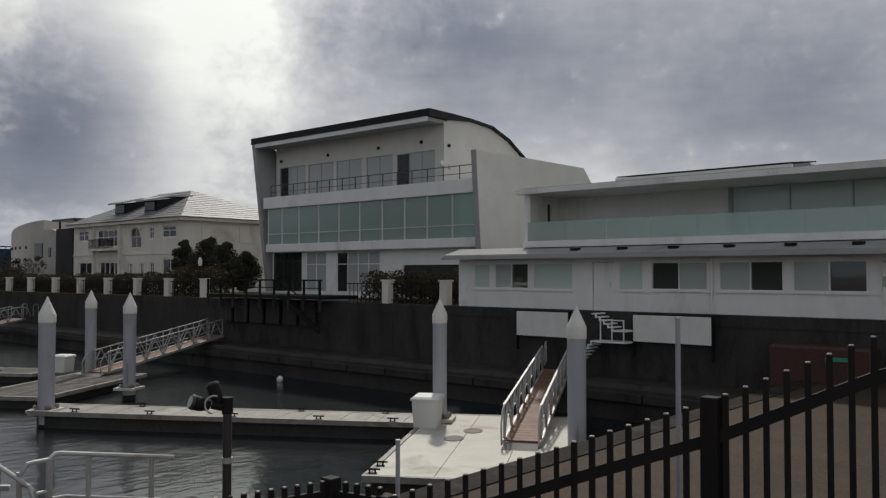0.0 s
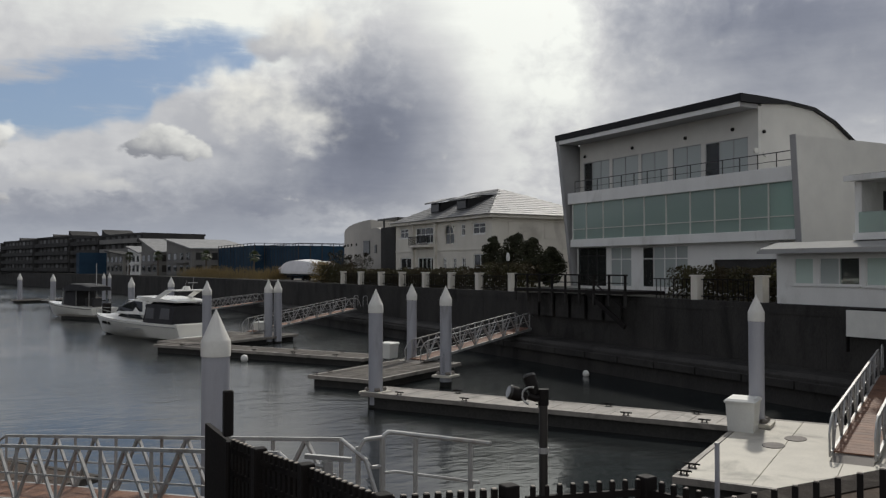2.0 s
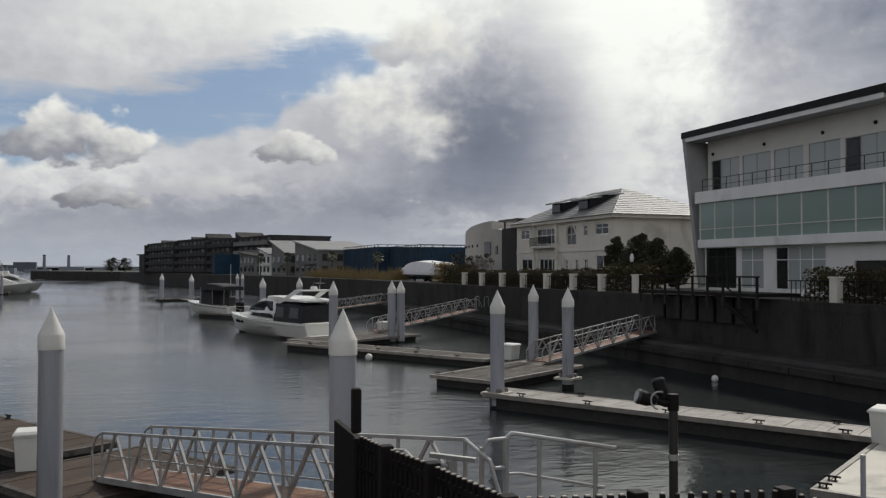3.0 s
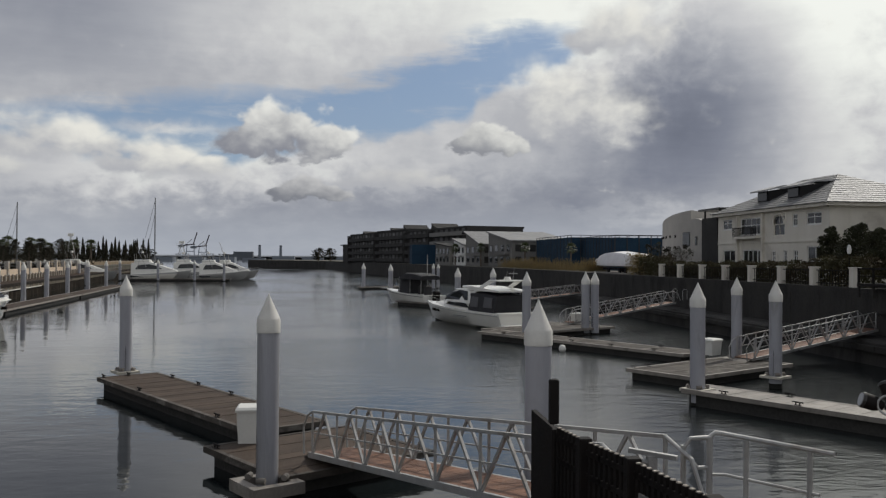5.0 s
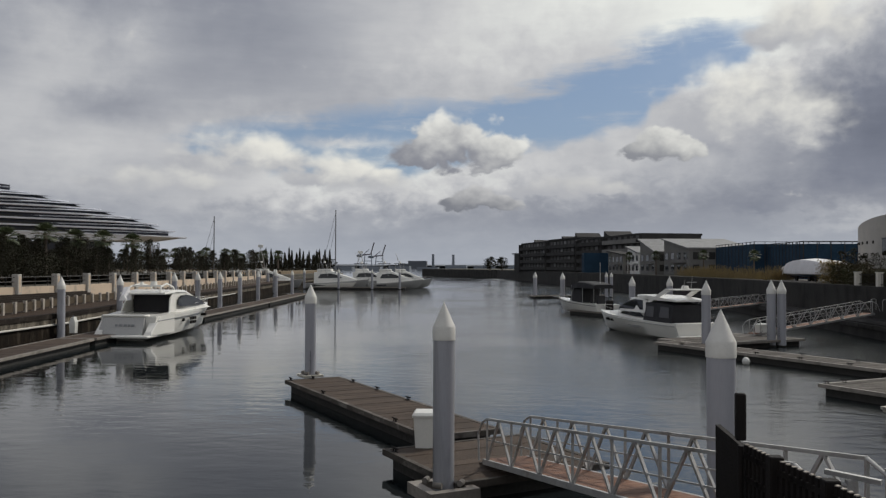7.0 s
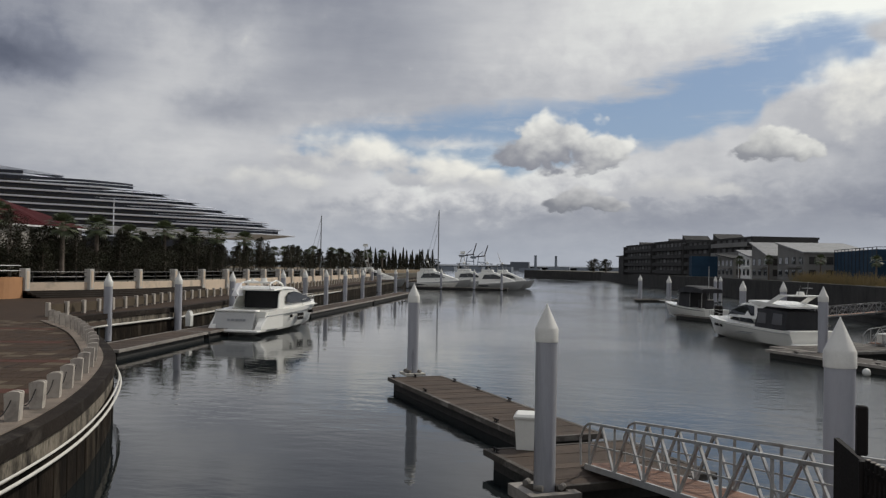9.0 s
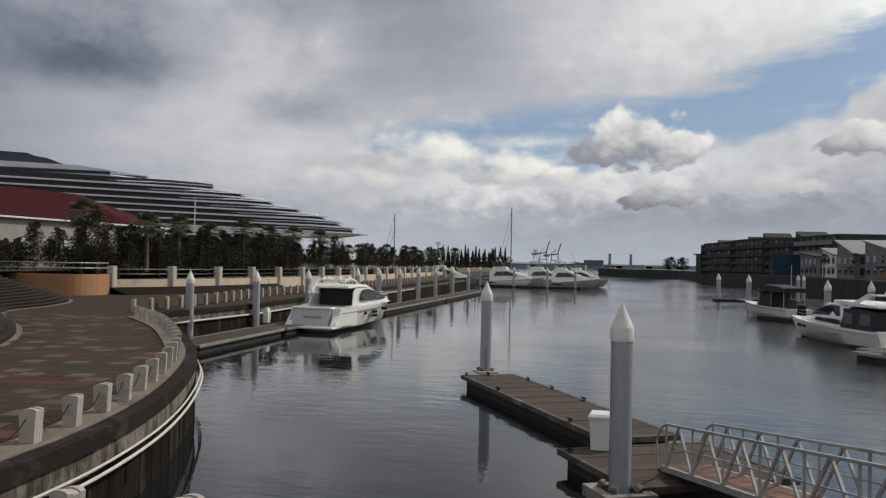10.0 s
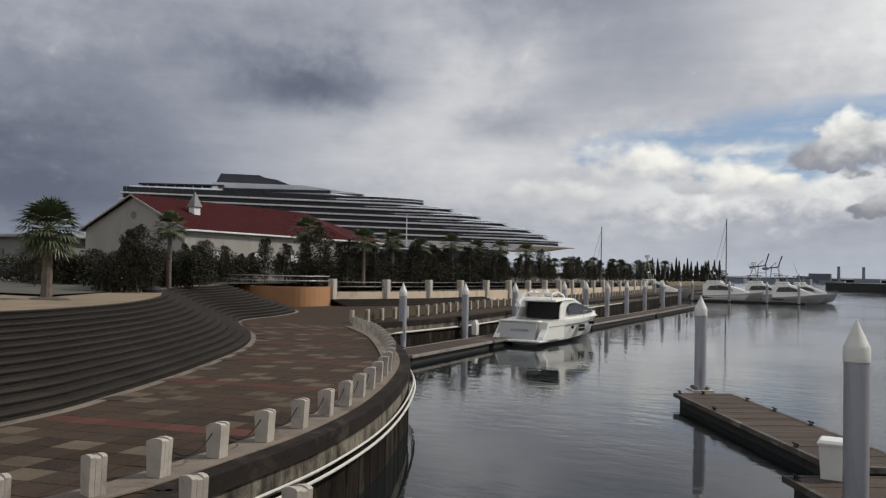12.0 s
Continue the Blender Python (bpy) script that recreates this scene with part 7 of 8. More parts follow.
ridge = [(41.6, 65.8, 12.75), (41.6, 71.0, 12.75)]
c = [(35.4, A - 0.6, 9.8), (35.4, B + 0.6, 9.8), (47.6, B + 0.6, 9.8), (47.6, A - 0.6, 9.8)]
part("roof", Shape().add([*c, *ridge], [(1, 0, 4, 5), (0, 3, 4), (3, 2, 5, 4), (2, 1, 5), (0, 1, 2, 3)]), ROOF_SLATE, old)


def slates(parent, p00, p10, p01, p11, rows_, cols):
    """Rows of slates over a sloping quad."""
    q = [Vector(p) for p in (p00, p10, p01, p11)]
    nrm = (q[1] - q[0]).cross(q[2] - q[0]).normalized()
    nrm = nrm if nrm.z > 0 else -nrm
    s = Shape()
    for r in range(rows_):
        for k in range(cols):
            off = 0.5 if r % 2 else 0.0
            a, b = (k + off) / (cols + 0.5), (k + off + 0.94) / (cols + 0.5)
            f, f2 = r / rows_, min((r + 1.15) / rows_, 1.0)
            P = lambda u, w: (q[0].lerp(q[1], u)).lerp(q[2].lerp(q[3], u), w)
            lift = 0.05 + 0.02 * noise.noise((r * 3.1, k * 1.7, 0))
            s.add([P(a, f) + nrm * lift, P(b, f) + nrm * lift, P(b, f2) + nrm * 0.02, P(a, f2) + nrm * 0.02, P(a, f), P(b, f)], [(0, 1, 2, 3), (4, 5, 1, 0)])
    return tagged(part("slate_covering", s, ROOF_SLATE, parent), kind="stuff")


slates(old, c[0], c[3], ridge[0], ridge[0], 14, 26)
slates(old, c[1], c[0], ridge[1], ridge[0], 14, 40)
for y in (64.6, 69.6):
    d = part("dormer", Shape().loft([[(37.0, y - 0.95, 10.55), (37.0, y + 0.95, 10.55), (37.0, y + 0.95, 11.5), (37.0, y - 0.95, 11.5)], [(39.6, y - 0.95, 11.4), (39.6, y + 0.95, 11.4), (39.6, y + 0.95, 11.95), (39.6, y - 0.95, 11.95)]]), ROOF_DARK, old)
    part("dormer_roof", Shape().loft([[(36.5, y - 1.35, 11.42), (36.5, y + 1.35, 11.42), (36.5, y + 1.3, 11.56), (36.5, y - 1.3, 11.56)], [(38.2, y - 1.25, 11.86), (38.2, y + 1.25, 11.86), (38.2, y + 1.2, 12.0), (38.2, y - 1.2, 12.0)], [(40.4, y - 1.0, 12.0), (40.4, y + 1.0, 12.0), (40.4, y + 0.95, 12.14), (40.4, y - 0.95, 12.14)]]), SOFFIT, d, "pale curved dormer roof")
    part("dormer_window", Shape().box(36.9, 36.98, y - 0.78, y + 0.78, 10.7, 11.4), DARK_GLASS, d)
wing = part("wing", Shape().box(47.0, 52.0, 56.0, 68.0, 3.85, 10.1), CREAM, old)
part("wing_window", Shape().box(48.6, 49.6, 55.94, 56.0, 8.3, 9.2), DARK_FRAME, wing)
part("wing_roof", Shape().box(46.8, 52.3, 55.6, 68.2, 10.1, 10.4), ROOF_SLATE, wing)
tower = thing("brown_annex", "narrow dark brown annex with a flat roof", "building")
part("wall", Shape().box(36.2, 43.0, 76.9, 80.3, 3.85, 9.6), GREY_WALL, tower)
part("roof", Shape().box(36.2, 43.5, 76.6, 81.2, 10.35, 10.55), DARK_FRAME, tower)
for y in (77.1, 80.5):
    part("post", Shape().box(36.6, 36.75, y, y + 0.15, 9.6, 10.35), DARK_FRAME, tower)

# white house with a curved wall
CW = DULL_WHITE
cw = thing("curved_white_house", "white house with a curved wall and sloping parapet", "house")
front, back = [], []
for k in range(13):
    u = k / 12
    y = 85.2 + 15.3 * u
    x = 37.2 + 3.0 * u ** 2.2
    front.append((x, y, 10.75 - 1.0 * u ** 1.6))
s = Shape().loft([[(x, y, 3.85), (x, y, z), (x + 0.35, y, z), (x + 0.35, y, 3.85)] for x, y, z in front])
part("wall", s, CW, cw)
part("wall", Shape().box(37.55, 46, 85.2, 85.5, 3.85, 10.7), CW, cw)
part("wall", Shape().box(40.5, 46, 100.2, 100.5, 3.85, 9.6), CW, cw)
part("wall", Shape().box(45.7, 46, 85.5, 100.2, 3.85, 9.6), CW, cw)
part("roof", Shape().prism([(45.7, 85.5), (45.7, 100.1)] + [(x + 0.36, min(max(y, 85.5), 100.1)) for x, y, z in front[::-1]], 9.3, 9.5), SOFFIT, cw)
for k in range(6):
    y = 87.5 + k * 2.1
    x = 37.2 + 3.0 * ((y - 85.2) / 15.3) ** 2.2
    part("porthole", Shape().box(x - 0.04, x + 0.02, y, y + 0.35, 7.95, 8.25), BLACK, cw, "small square dark window")
side = part("side_block", Shape().loft([[(36.6, 78.4, 3.85), (36.6, 78.4, 9.0), (36.6, 82.5, 9.75), (36.6, 87.0, 9.45), (36.6, 87.0, 3.85)], [(45.0, 78.4, 3.85), (45.0, 78.4, 9.0), (45.0, 82.5, 9.75), (45.0, 87.0, 9.45), (45.0, 87.0, 3.85)]]), CW, cw)
for y0, y1, z0, z1 in ((84.0, 85.8, 6.9, 8.4), (82.2, 82.7, 7.0, 7.9), (80.0, 81.0, 6.7, 7.6)):
    w = part("window", Shape().box(36.54, 36.6, y0, y1, z0, z1), DARK_FRAME, side)
    part("pane", Shape().box(36.525, 36.54, y0 + 0.08, y1 - 0.08, z0 + 0.08, z1 - 0.08), DARK_GLASS, w)
for y, h in ((81.5, 3.0), (84.5, 3.6), (87.5, 3.4), (78.8, 3.2)):
    t = make_tree(rng, "garden_tree", "loose dark conifer in a garden", h, 1.1, 9, 60, 0.2, LEAF, "garden trees")
    t.matrix_basis = pose(33.5, y, UPPER - 0.05)

# covered boat on its trailer
cb = thing("covered_boat", "boat under a pale fitted cover on a trailer", "boat")
rows = []
for k in range(13):
    u = k / 12
    y = 87.0 + 18.2 * u
    w = 1.9 * math.sin(math.pi * min(u * 0.9 + 0.16, 1.0)) ** 0.6 if u < 0.96 else 0.25
    h = 1.55 + 0.75 * math.sin(math.pi * (u ** 0.9)) - 0.25 * u
    rows.append([(33.2 - w, y, 4.75), (33.2 - w * 1.02, y, 5.15), (33.2 - w * 0.75, y, 4.1 + h), (33.2, y, 4.25 + h), (33.2 + w * 0.75, y, 4.1 + h), (33.2 + w * 1.02, y, 5.15), (33.2 + w, y, 4.75), (33.2, y, 4.55)])
part("cover", Shape().loft(rows), COVER, cb, smooth=True)
part("trailer", Shape().box(32.4, 34.0, 89.5, 100, 4.3, 4.45), BLACK, cb)
for y in (91.5, 93.5, 97.5):
    for x in (32.3, 34.1):
        part("wheel", Shape().cyl((x - 0.1, y, 4.22), (x + 0.1, y, 4.22), 0.32, 0.32, 12), BLACK, cb)
g = Shape().box(30.2, 36, 86.5, 115, UPPER - 0.3, UPPER + 0.06)
solid("boat_yard", g, CONCRETE, "pale concrete hardstanding behind the sea wall", "pavement", kind="structure")
g = leafy_block(rng, 30.7, 32.6, 83.4, 87.6, UPPER, 6.1, 2600, 0.17)
solid("reed_clump", g, DRY_GRASS, "yellow reed clump beside the boat yard", "grass", kind="stuff")
g = Shape()
for _ in range(2400):
    x, y = rng.uniform(30.3, 33.5), rng.uniform(101.0, 158.0)
    h = rng.uniform(0.5, 1.3) * (1.3 + 0.9 * noise.noise((y * 0.25, 0.7, 0)))
    d = Vector((rng.uniform(-0.4, 0.4), rng.uniform(-0.4, 0.4), h))
    p = Vector((x, y, UPPER))
    w = Vector((0.0, 0.10, 0.0))
    g.add([p - w, p + w, p + d + w * 0.4, p + d - w * 0.4], [(0, 1, 2, 3)])
solid("reeds", g, DRY_GRASS, "tall dry yellow reeds along the bank", "grass", kind="stuff")

# building wrapped in blue netting, with scaffold tops
net = thing("netted_building", "building site wrapped in dark blue scaffold netting", "building")
for x0, x1, y0, y1, h in ((40, 60, 118, 134, 8.7), (38, 56, 134, 158, 9.1)):
    b = part("netting", Shape().box(x0, x1, y0, y1, 3.9, h), BLUE_NET, net)
    s = Shape()
    for k in range(12):
        y = y0 + (y1 - y0) * k / 11
        s.box(x0 - 0.05, x0 + 0.05, y - 0.05, y + 0.05, 3.9, h + 0.4)
        x = x0 + (x1 - x0) * k / 11
        s.box(x - 0.05, x + 0.05, y0 - 0.1, y0, 3.9, h + 0.4)
    s.box(x0 - 0.04, x0 + 0.04, y0, y1, h + 0.3, h + 0.38).box(x0, x1, y0 - 0.08, y0, h + 0.3, h + 0.38)
    part("scaffold", s, GREY_WALL, b)

# pale gabled houses and the long grey flats further along


def small_house(label, m, w, d, h, pitch, wall, roofm, bays, storeys=2):
    ob = thing("bank_house", label, "house", "far bank houses", m=m)
    part("wall", Shape().box(0, d, 0, w, 0, h), wall, ob)
    part("roof", Shape().loft([[(-0.5, -0.4, h), (-0.5, w + 0.4, h + pitch), (-0.5, w + 0.4, h + pitch + 0.25), (-0.5, -0.4, h + 0.25)], [(d + 0.5, -0.4, h), (d + 0.5, w + 0.4, h + pitch), (d + 0.5, w + 0.4, h + pitch + 0.25), (d + 0.5, -0.4, h + 0.25)]]), roofm, ob)
    part("gable", Shape().add([(0, 0, h), (0, w, h), (0, w, h + pitch), (d, 0, h), (d, w, h), (d, w, h + pitch)], [(0, 1, 2), (3, 5, 4), (1, 4, 5, 2), (0, 2, 5, 3)]), wall, ob)
    for s_ in range(storeys):
        for k in range(bays):
            y = w * (k + 0.25) / bays
            z = 0.7 + s_ * (h - 0.3) / storeys
            f = part("window", Shape().box(-0.06, 0.02, y, y + w / bays * 0.5, z, z + 1.35), DARK_FRAME, ob)
            part("pane", Shape().box(-0.08, -0.06, y + 0.08, y + w / bays * 0.5 - 0.08, z + 0.08, z + 1.27), DARK_GLASS, f)
            f = part("window", Shape().box(d * (k + 0.25) / bays, d * (k + 0.65) / bays, -0.06, 0.02, z, z + 1.35), DARK_FRAME, ob)
    part("balcony", Shape().box(-0.9, 0, w * 0.1, w * 0.6, h * 0.48, h * 0.55), wall, ob)
    return ob


small_house("pale grey house with a single-pitch roof", pose(33.5, 160, 3.9, 0, 0, 6), 16, 12, 5.0, 2.2, PALE_WALL, ROOF_SLATE, 4)
small_house("white house with a steep single-pitch roof", pose(30.5, 178, 3.9, 0, 0, 8), 11, 10, 4.6, 3.0, PALE_WALL, ROOF_SLATE, 3)
small_house("small pale house with balcony", pose(29.0, 191, 3.9, 0, 0, 8), 9, 9, 4.6, 1.6, WHITE, ROOF_SLATE, 3)
small_house("low grey house on the bank", pose(27.0, 202, 3.9, 0, 0, 10), 12, 10, 4.4, 1.0, PALE_WALL, GREY_WALL, 4)
flats = thing("flats", "long dark grey block of flats on the far bank", "building", m=pose(33.0, 213, 3.9, 0, 0, 14))
blocks = ((0, 26, 9.6), (26, 48, 9.6), (48, 80, 10.3), (80, 116, 10.0))
for k, (a, b, h) in enumerate(blocks):
    w = part("wall", Shape().box(0, 16, a, b, 0, h), GREY_WALL, flats)
    part("parapet", Shape().box(-0.3, 16.3, a, b, h, h + 0.5), GREY_WALL, w)
    for s_ in range(4):
        z = 0.8 + s_ * 2.4
        part("balcony", Shape().box(-1.2, 0, a + 1, b - 1, z - 0.35, z - 0.15).box(-1.2, -1.1, a + 1, b - 1, z - 0.15, z + 0.75), GREY_WALL if k else PALE_WALL, w)
        n = int((b - a) / 4)
        for j in range(n):
            y = a + 1.4 + j * (b - a - 2) / n
            part("window", Shape().box(-0.05, 0.0, y, y + 2.2, z, z + 1.9), INSIDE if (j + s_) % 3 else DARK_FRAME, w)
    part("party_wall", Shape().box(-1.3, 0, b - 0.25, b + 0.05, 0, h), GREY_WALL, w)
for a, h in ((24, 1.7), (50, 2.2), (98, 1.4), (64, 1.6)):
    part("roof_fin", Shape().loft([[(2, a, 9.9), (2, a + 8, 9.9), (2, a + 8, 10.2 + h), (2, a + 5, 10.2 + h * 0.3)], [(10, a, 9.9), (10, a + 8, 9.9), (10, a + 8, 10.2 + h), (10, a + 5, 10.2 + h * 0.3)]]), GREY_WALL, flats)
part("porch", Shape().box(0, 10, 117, 132, 6.5, 6.9).box(0, 8, 117, 128, 0, 6.5), GREY_WALL, flats)
cabin = thing("netted_cabin", "small structure under blue netting by the flats", "building", m=pose(20.5, 232, 3.9))
part("netting", Shape().box(0, 7, 0, 8, 0, 5.4), BLUE_NET, cabin)
for x, y, sc in ((-8, 352, 2.2), (-3, 360, 2.0), (27.5, 196, 0.95), (26, 212, 1.0), (29.5, 172, 0.9), (33, 146, 0.85), (34, 120, 0.75)):
    t = copy_thing(small, pose(x, y, UPPER - 0.05, 0, 0, y * 33) @ Matrix.Diagonal((sc, sc, sc, 1))) if sc < 1.5 else None
    if t is None:
        t = make_tree(rng, "bank_tree", "round dark tree on the far bank", 5.6, 3.2, 12, 90, 0.55, LEAF, "far trees", trunk_r=0.3)
        t.matrix_basis = pose(x, y, UPPER - 0.05)

# ---------------------------------------------------------------- boats


def hull_rows(L, B, z_stern, z_bow, stations=14, draft=0.4, flare=0.82, full=2.6, rake=0.9):
    rows = []
    for k in range(stations + 1):
        u = k / stations
        half = B / 2 * (1 - max(u - 0.25, 0) ** full / 0.75 ** full) * (0.94 + 0.06 * min(u * 4, 1))
        half = max(half, 0.03)
        z = z_stern + (z_bow - z_stern) * u ** 1.5
        low = -draft * (1 - u ** 3) + 0.25 * u ** 4
        y = L * u
        back = rake * u ** 2
        cy = y - back
        rows.append([(-half, y, z), (-half * 1.0, y - back * 0.15, z - 0.16), (-half * flare * (1 - 0.35 * u), cy, 0.22 + 0.35 * u ** 2), (0, cy - back * 0.4, low), (half * flare * (1 - 0.35 * u), cy, 0.22 + 0.35 * u ** 2), (half * 1.0, y - back * 0.15, z - 0.16), (half, y, z)])
    return rows


def cabin_rows(stations):
    """stations: (y, half width at foot, half width at top, foot z, top z)."""
    return [[(-a, y, z0), (-b, y, z1 - 0.08), (-b * 0.8, y, z1), (b * 0.8, y, z1), (b, y, z1 - 0.08), (a, y, z0)] for y, a, b, z0, z1 in stations]


def side_glass(ob, pts, x_of, name="side_window", mat=None):
    """A dark window on both cabin sides; pts in (y, z), x_of gives the half width there."""
    for sg in (-1, 1):
        s = Shape()
        outer = [(sg * (x_of(y, z) + 0.02), y, z) for y, z in pts]
        inner = [(sg * (x_of(y, z) - 0.03), y, z) for y, z in pts]
        s.loft([inner, outer] if sg > 0 else [outer, inner])
        part(name, s, mat or DARK_GLASS, ob)


def bow_rail(ob, L, B, z0, z1, start=0.45, h=0.55):
    for sg in (-1, 1):
        pts = []
        for k in range(9):
            u = start + (0.985 - start) * k / 8
            half = B / 2 * (1 - max(u - 0.25, 0) ** 2.6 / 0.75 ** 2.6) * 0.94
            z = z0 + (z1 - z0) * u ** 1.5
            pts.append((Vector((sg * half, L * u, z)), Vector((sg * half, L * u, z + h))))
        part("bow_rail", Shape().tube([t for _, t in pts], 0.018, 5), STEEL, ob)
        for a, b in pts[::2]:
            part("stanchion", Shape().cyl(a, b, 0.014, 0.014, 5), STEEL, ob)


# cruiser moored at the right bank
yr = thing("motor_yacht", "white motor yacht with smoked windows and black cockpit canvas", "yacht", "moored boats", m=pose(13.75, 62.6, 0.0, 0, 0, 24.5) @ Matrix.Diagonal((1, 0.94, 0.9, 1)))
L, B = 14.6, 4.2
part("hull", Shape().loft(hull_rows(L, B, 1.45, 1.85)), GEL, yr, smooth=True)
part("rubbing_strake", Shape().tube([Vector((sg * (B / 2 * (1 - max(u - 0.25, 0) ** 2.6 / 0.75 ** 2.6) * 0.985 + 0.02), L * u - 0.14 * u * u, 1.25 + 0.4 * u ** 1.5)) for sg in (1,) for u in [k / 12 * 0.97 for k in range(13)]], 0.035, 5), GEL_GREY_AND_SHADE, yr)
part("rubbing_strake", Shape().tube([Vector((-(B / 2 * (1 - max(u - 0.25, 0) ** 2.6 / 0.75 ** 2.6) * 0.985 + 0.02), L * u - 0.14 * u * u, 1.25 + 0.4 * u ** 1.5)) for u in [k / 12 * 0.97 for k in range(13)]], 0.035, 5), GEL_GREY_AND_SHADE, yr)
part("swim_platform", Shape().box(-1.9, 1.9, -1.1, 0.05, 0.35, 0.5, bevel=0.04), GEL, yr)
part("foredeck", Shape().loft(cabin_rows([(4.8, 1.75, 1.6, 1.5, 2.25), (8.0, 1.6, 1.3, 1.6, 2.3), (11.0, 1.05, 0.75, 1.7, 2.0), (12.6, 0.5, 0.3, 1.75, 1.86)])), GEL, yr, smooth=True)
part("cabin", Shape().loft(cabin_rows([(4.6, 1.75, 1.5, 2.1, 3.25), (6.0, 1.72, 1.45, 2.1, 3.45), (7.4, 1.6, 1.25, 2.1, 3.3), (9.4, 1.25, 0.9, 2.1, 2.45)])), GEL, yr, smooth=True)
side_glass(yr, [(4.9, 2.36), (9.1, 2.30), (8.5, 2.66), (7.7, 3.0), (6.4, 3.22), (5.2, 3.16)], lambda y, z: 1.75 - 0.25 * (z - 2.1) / 1.2 - 0.10 * max(y - 6, 0))
side_glass(yr, [(4.6, 1.72), (8.6, 1.86), (8.0, 2.12), (5.2, 2.12)], lambda y, z: 1.80 - 0.07 * max(y - 5, 0))
part("windscreen", Shape().loft([[(-0.95, 9.2, 2.52), (0.95, 9.2, 2.52), (1.2, 7.6, 3.28), (-1.2, 7.6, 3.28)], [(-0.95, 9.24, 2.56), (0.95, 9.24, 2.56), (1.2, 7.64, 3.32), (-1.2, 7.64, 3.32)]]), DARK_GLASS, yr)
part("cockpit_canvas", Shape().loft(cabin_rows([(0.9, 1.8, 1.55, 1.42, 2.9), (2.6, 1.85, 1.6, 1.45, 3.05), (4.7, 1.8, 1.55, 1.5, 3.1)])), CANVAS, yr, "black canvas cockpit enclosure")
for y0, y1 in ((1.25, 2.5), (3.3, 4.4)):
    side_glass(yr, [(y0, 1.85), (y1, 1.85), (y1 - 0.06, 2.75), (y0 + 0.1, 2.7)], lambda y, z: 1.83 - 0.2 * (z - 1.45) / 1.5, "clear_panel", SMOKED)
part("transom_seat", Shape().box(-1.8, 1.8, 0.05, 0.9, 0.6, 1.5, bevel=0.15), GEL, yr)
part("flybridge", Shape().loft([[(-1.5, 0.7, 3.2), (1.5, 0.7, 3.2), (1.5, 0.7, 3.32), (-1.5, 0.7, 3.32)], [(-1.5, 4.5, 3.25), (1.5, 4.5, 3.25), (1.5, 4.5, 3.6), (-1.5, 4.5, 3.6)], [(-1.2, 6.6, 3.45), (1.2, 6.6, 3.45), (1.1, 6.6, 3.62), (-1.1, 6.6, 3.62)]]), GEL, yr)
for sg in (-1, 1):
    part("arch_leg", Shape().loft([[(sg * 1.5, 4.2, 3.0), (sg * 1.5, 4.8, 3.0), (sg * 1.42, 4.8, 3.0), (sg * 1.42, 4.2, 3.0)], [(sg * 1.35, 1.6, 4.12), (sg * 1.35, 2.3, 4.22), (sg * 1.27, 2.3, 4.22), (sg * 1.27, 1.6, 4.12)]]), GEL, yr)
part("arch_top", Shape().box(-1.4, 1.4, 0.9, 2.4, 4.1, 4.22, bevel=0.04), GEL, yr)
part("radar", Shape().cyl((0, 1.7, 4.22), (0, 1.7, 4.5), 0.32, 0.24, 14), GEL, yr)
part("aerial", Shape().cyl((0.3, 1.4, 4.2), (0.3, 1.2, 5.3), 0.03, 0.012, 5).cyl((-0.4, 1.4, 4.2), (-0.4, 1.1, 5.0), 0.02, 0.01, 5).box(-0.1, 0.7, 1.25, 1.35, 4.75, 4.82), STEEL, yr)
for y in (10.4, 11.3, 12.0):
    for sg in (-1, 1):
        u = y / L
        half = B / 2 * (1 - max(u - 0.25, 0) ** 2.6 / 0.75 ** 2.6)
        part("porthole", Shape().cyl((sg * (half * 0.80 - 0.1), y - 0.25, 1.18), (sg * (half * 0.96 + 0.02), y - 0.25, 1.2), 0.13, 0.13, 12), BLACK, yr)
for sg in (-1, 1):
    part("name_stripe", Shape().box(sg * 2.03 - 0.02, sg * 2.03 + 0.02, 4.6, 6.6, 0.95, 1.0).box(sg * 2.03 - 0.02, sg * 2.03 + 0.02, 4.9, 6.9, 0.85, 0.88), INK, yr, "faint grey stripes")
bow_rail(yr, L, B, 1.45, 1.85)

# fishing boat with a black bimini behind it
fb = thing("fishing_boat", "white open fishing boat with a black canopy", "boat", "moored boats", m=pose(10.9, 94.2, 0.0, 0, 0, 26))
L, B = 11.0, 3.2
part("hull", Shape().loft(hull_rows(L, B, 1.25, 1.75)), GEL, fb, smooth=True)
part("strake", Shape().tube([Vector((sg * (B / 2 * (1 - max(u - 0.25, 0) ** 2.6 / 0.75 ** 2.6) + 0.01), L * u, 1.1 + 0.45 * u ** 1.5)) for sg in (-1,) for u in [k / 10 * 0.96 for k in range(11)]], 0.03, 5), BLACK, fb)
part("wheelhouse", Shape().loft(cabin_rows([(3.6, 1.2, 1.05, 1.3, 3.0), (5.8, 1.15, 0.95, 1.35, 3.0), (6.8, 0.9, 0.7, 1.4, 2.2)])), CANVAS, fb)
part("canopy", Shape().loft(cabin_rows([(0.9, 1.3, 1.2, 3.0, 3.45), (2.6, 1.4, 1.3, 3.0, 3.7), (4.4, 1.4, 1.3, 3.0, 3.75), (6.0, 1.25, 1.1, 2.9, 3.4)])), CANVAS, fb, "black canvas canopy")
for x in (-1.2, 1.2):
    for y in (1.0, 3.4, 5.9):
        part("canopy_post", Shape().cyl((x, y, 1.2), (x, y, 3.25), 0.03, 0.03, 6), STEEL, fb)
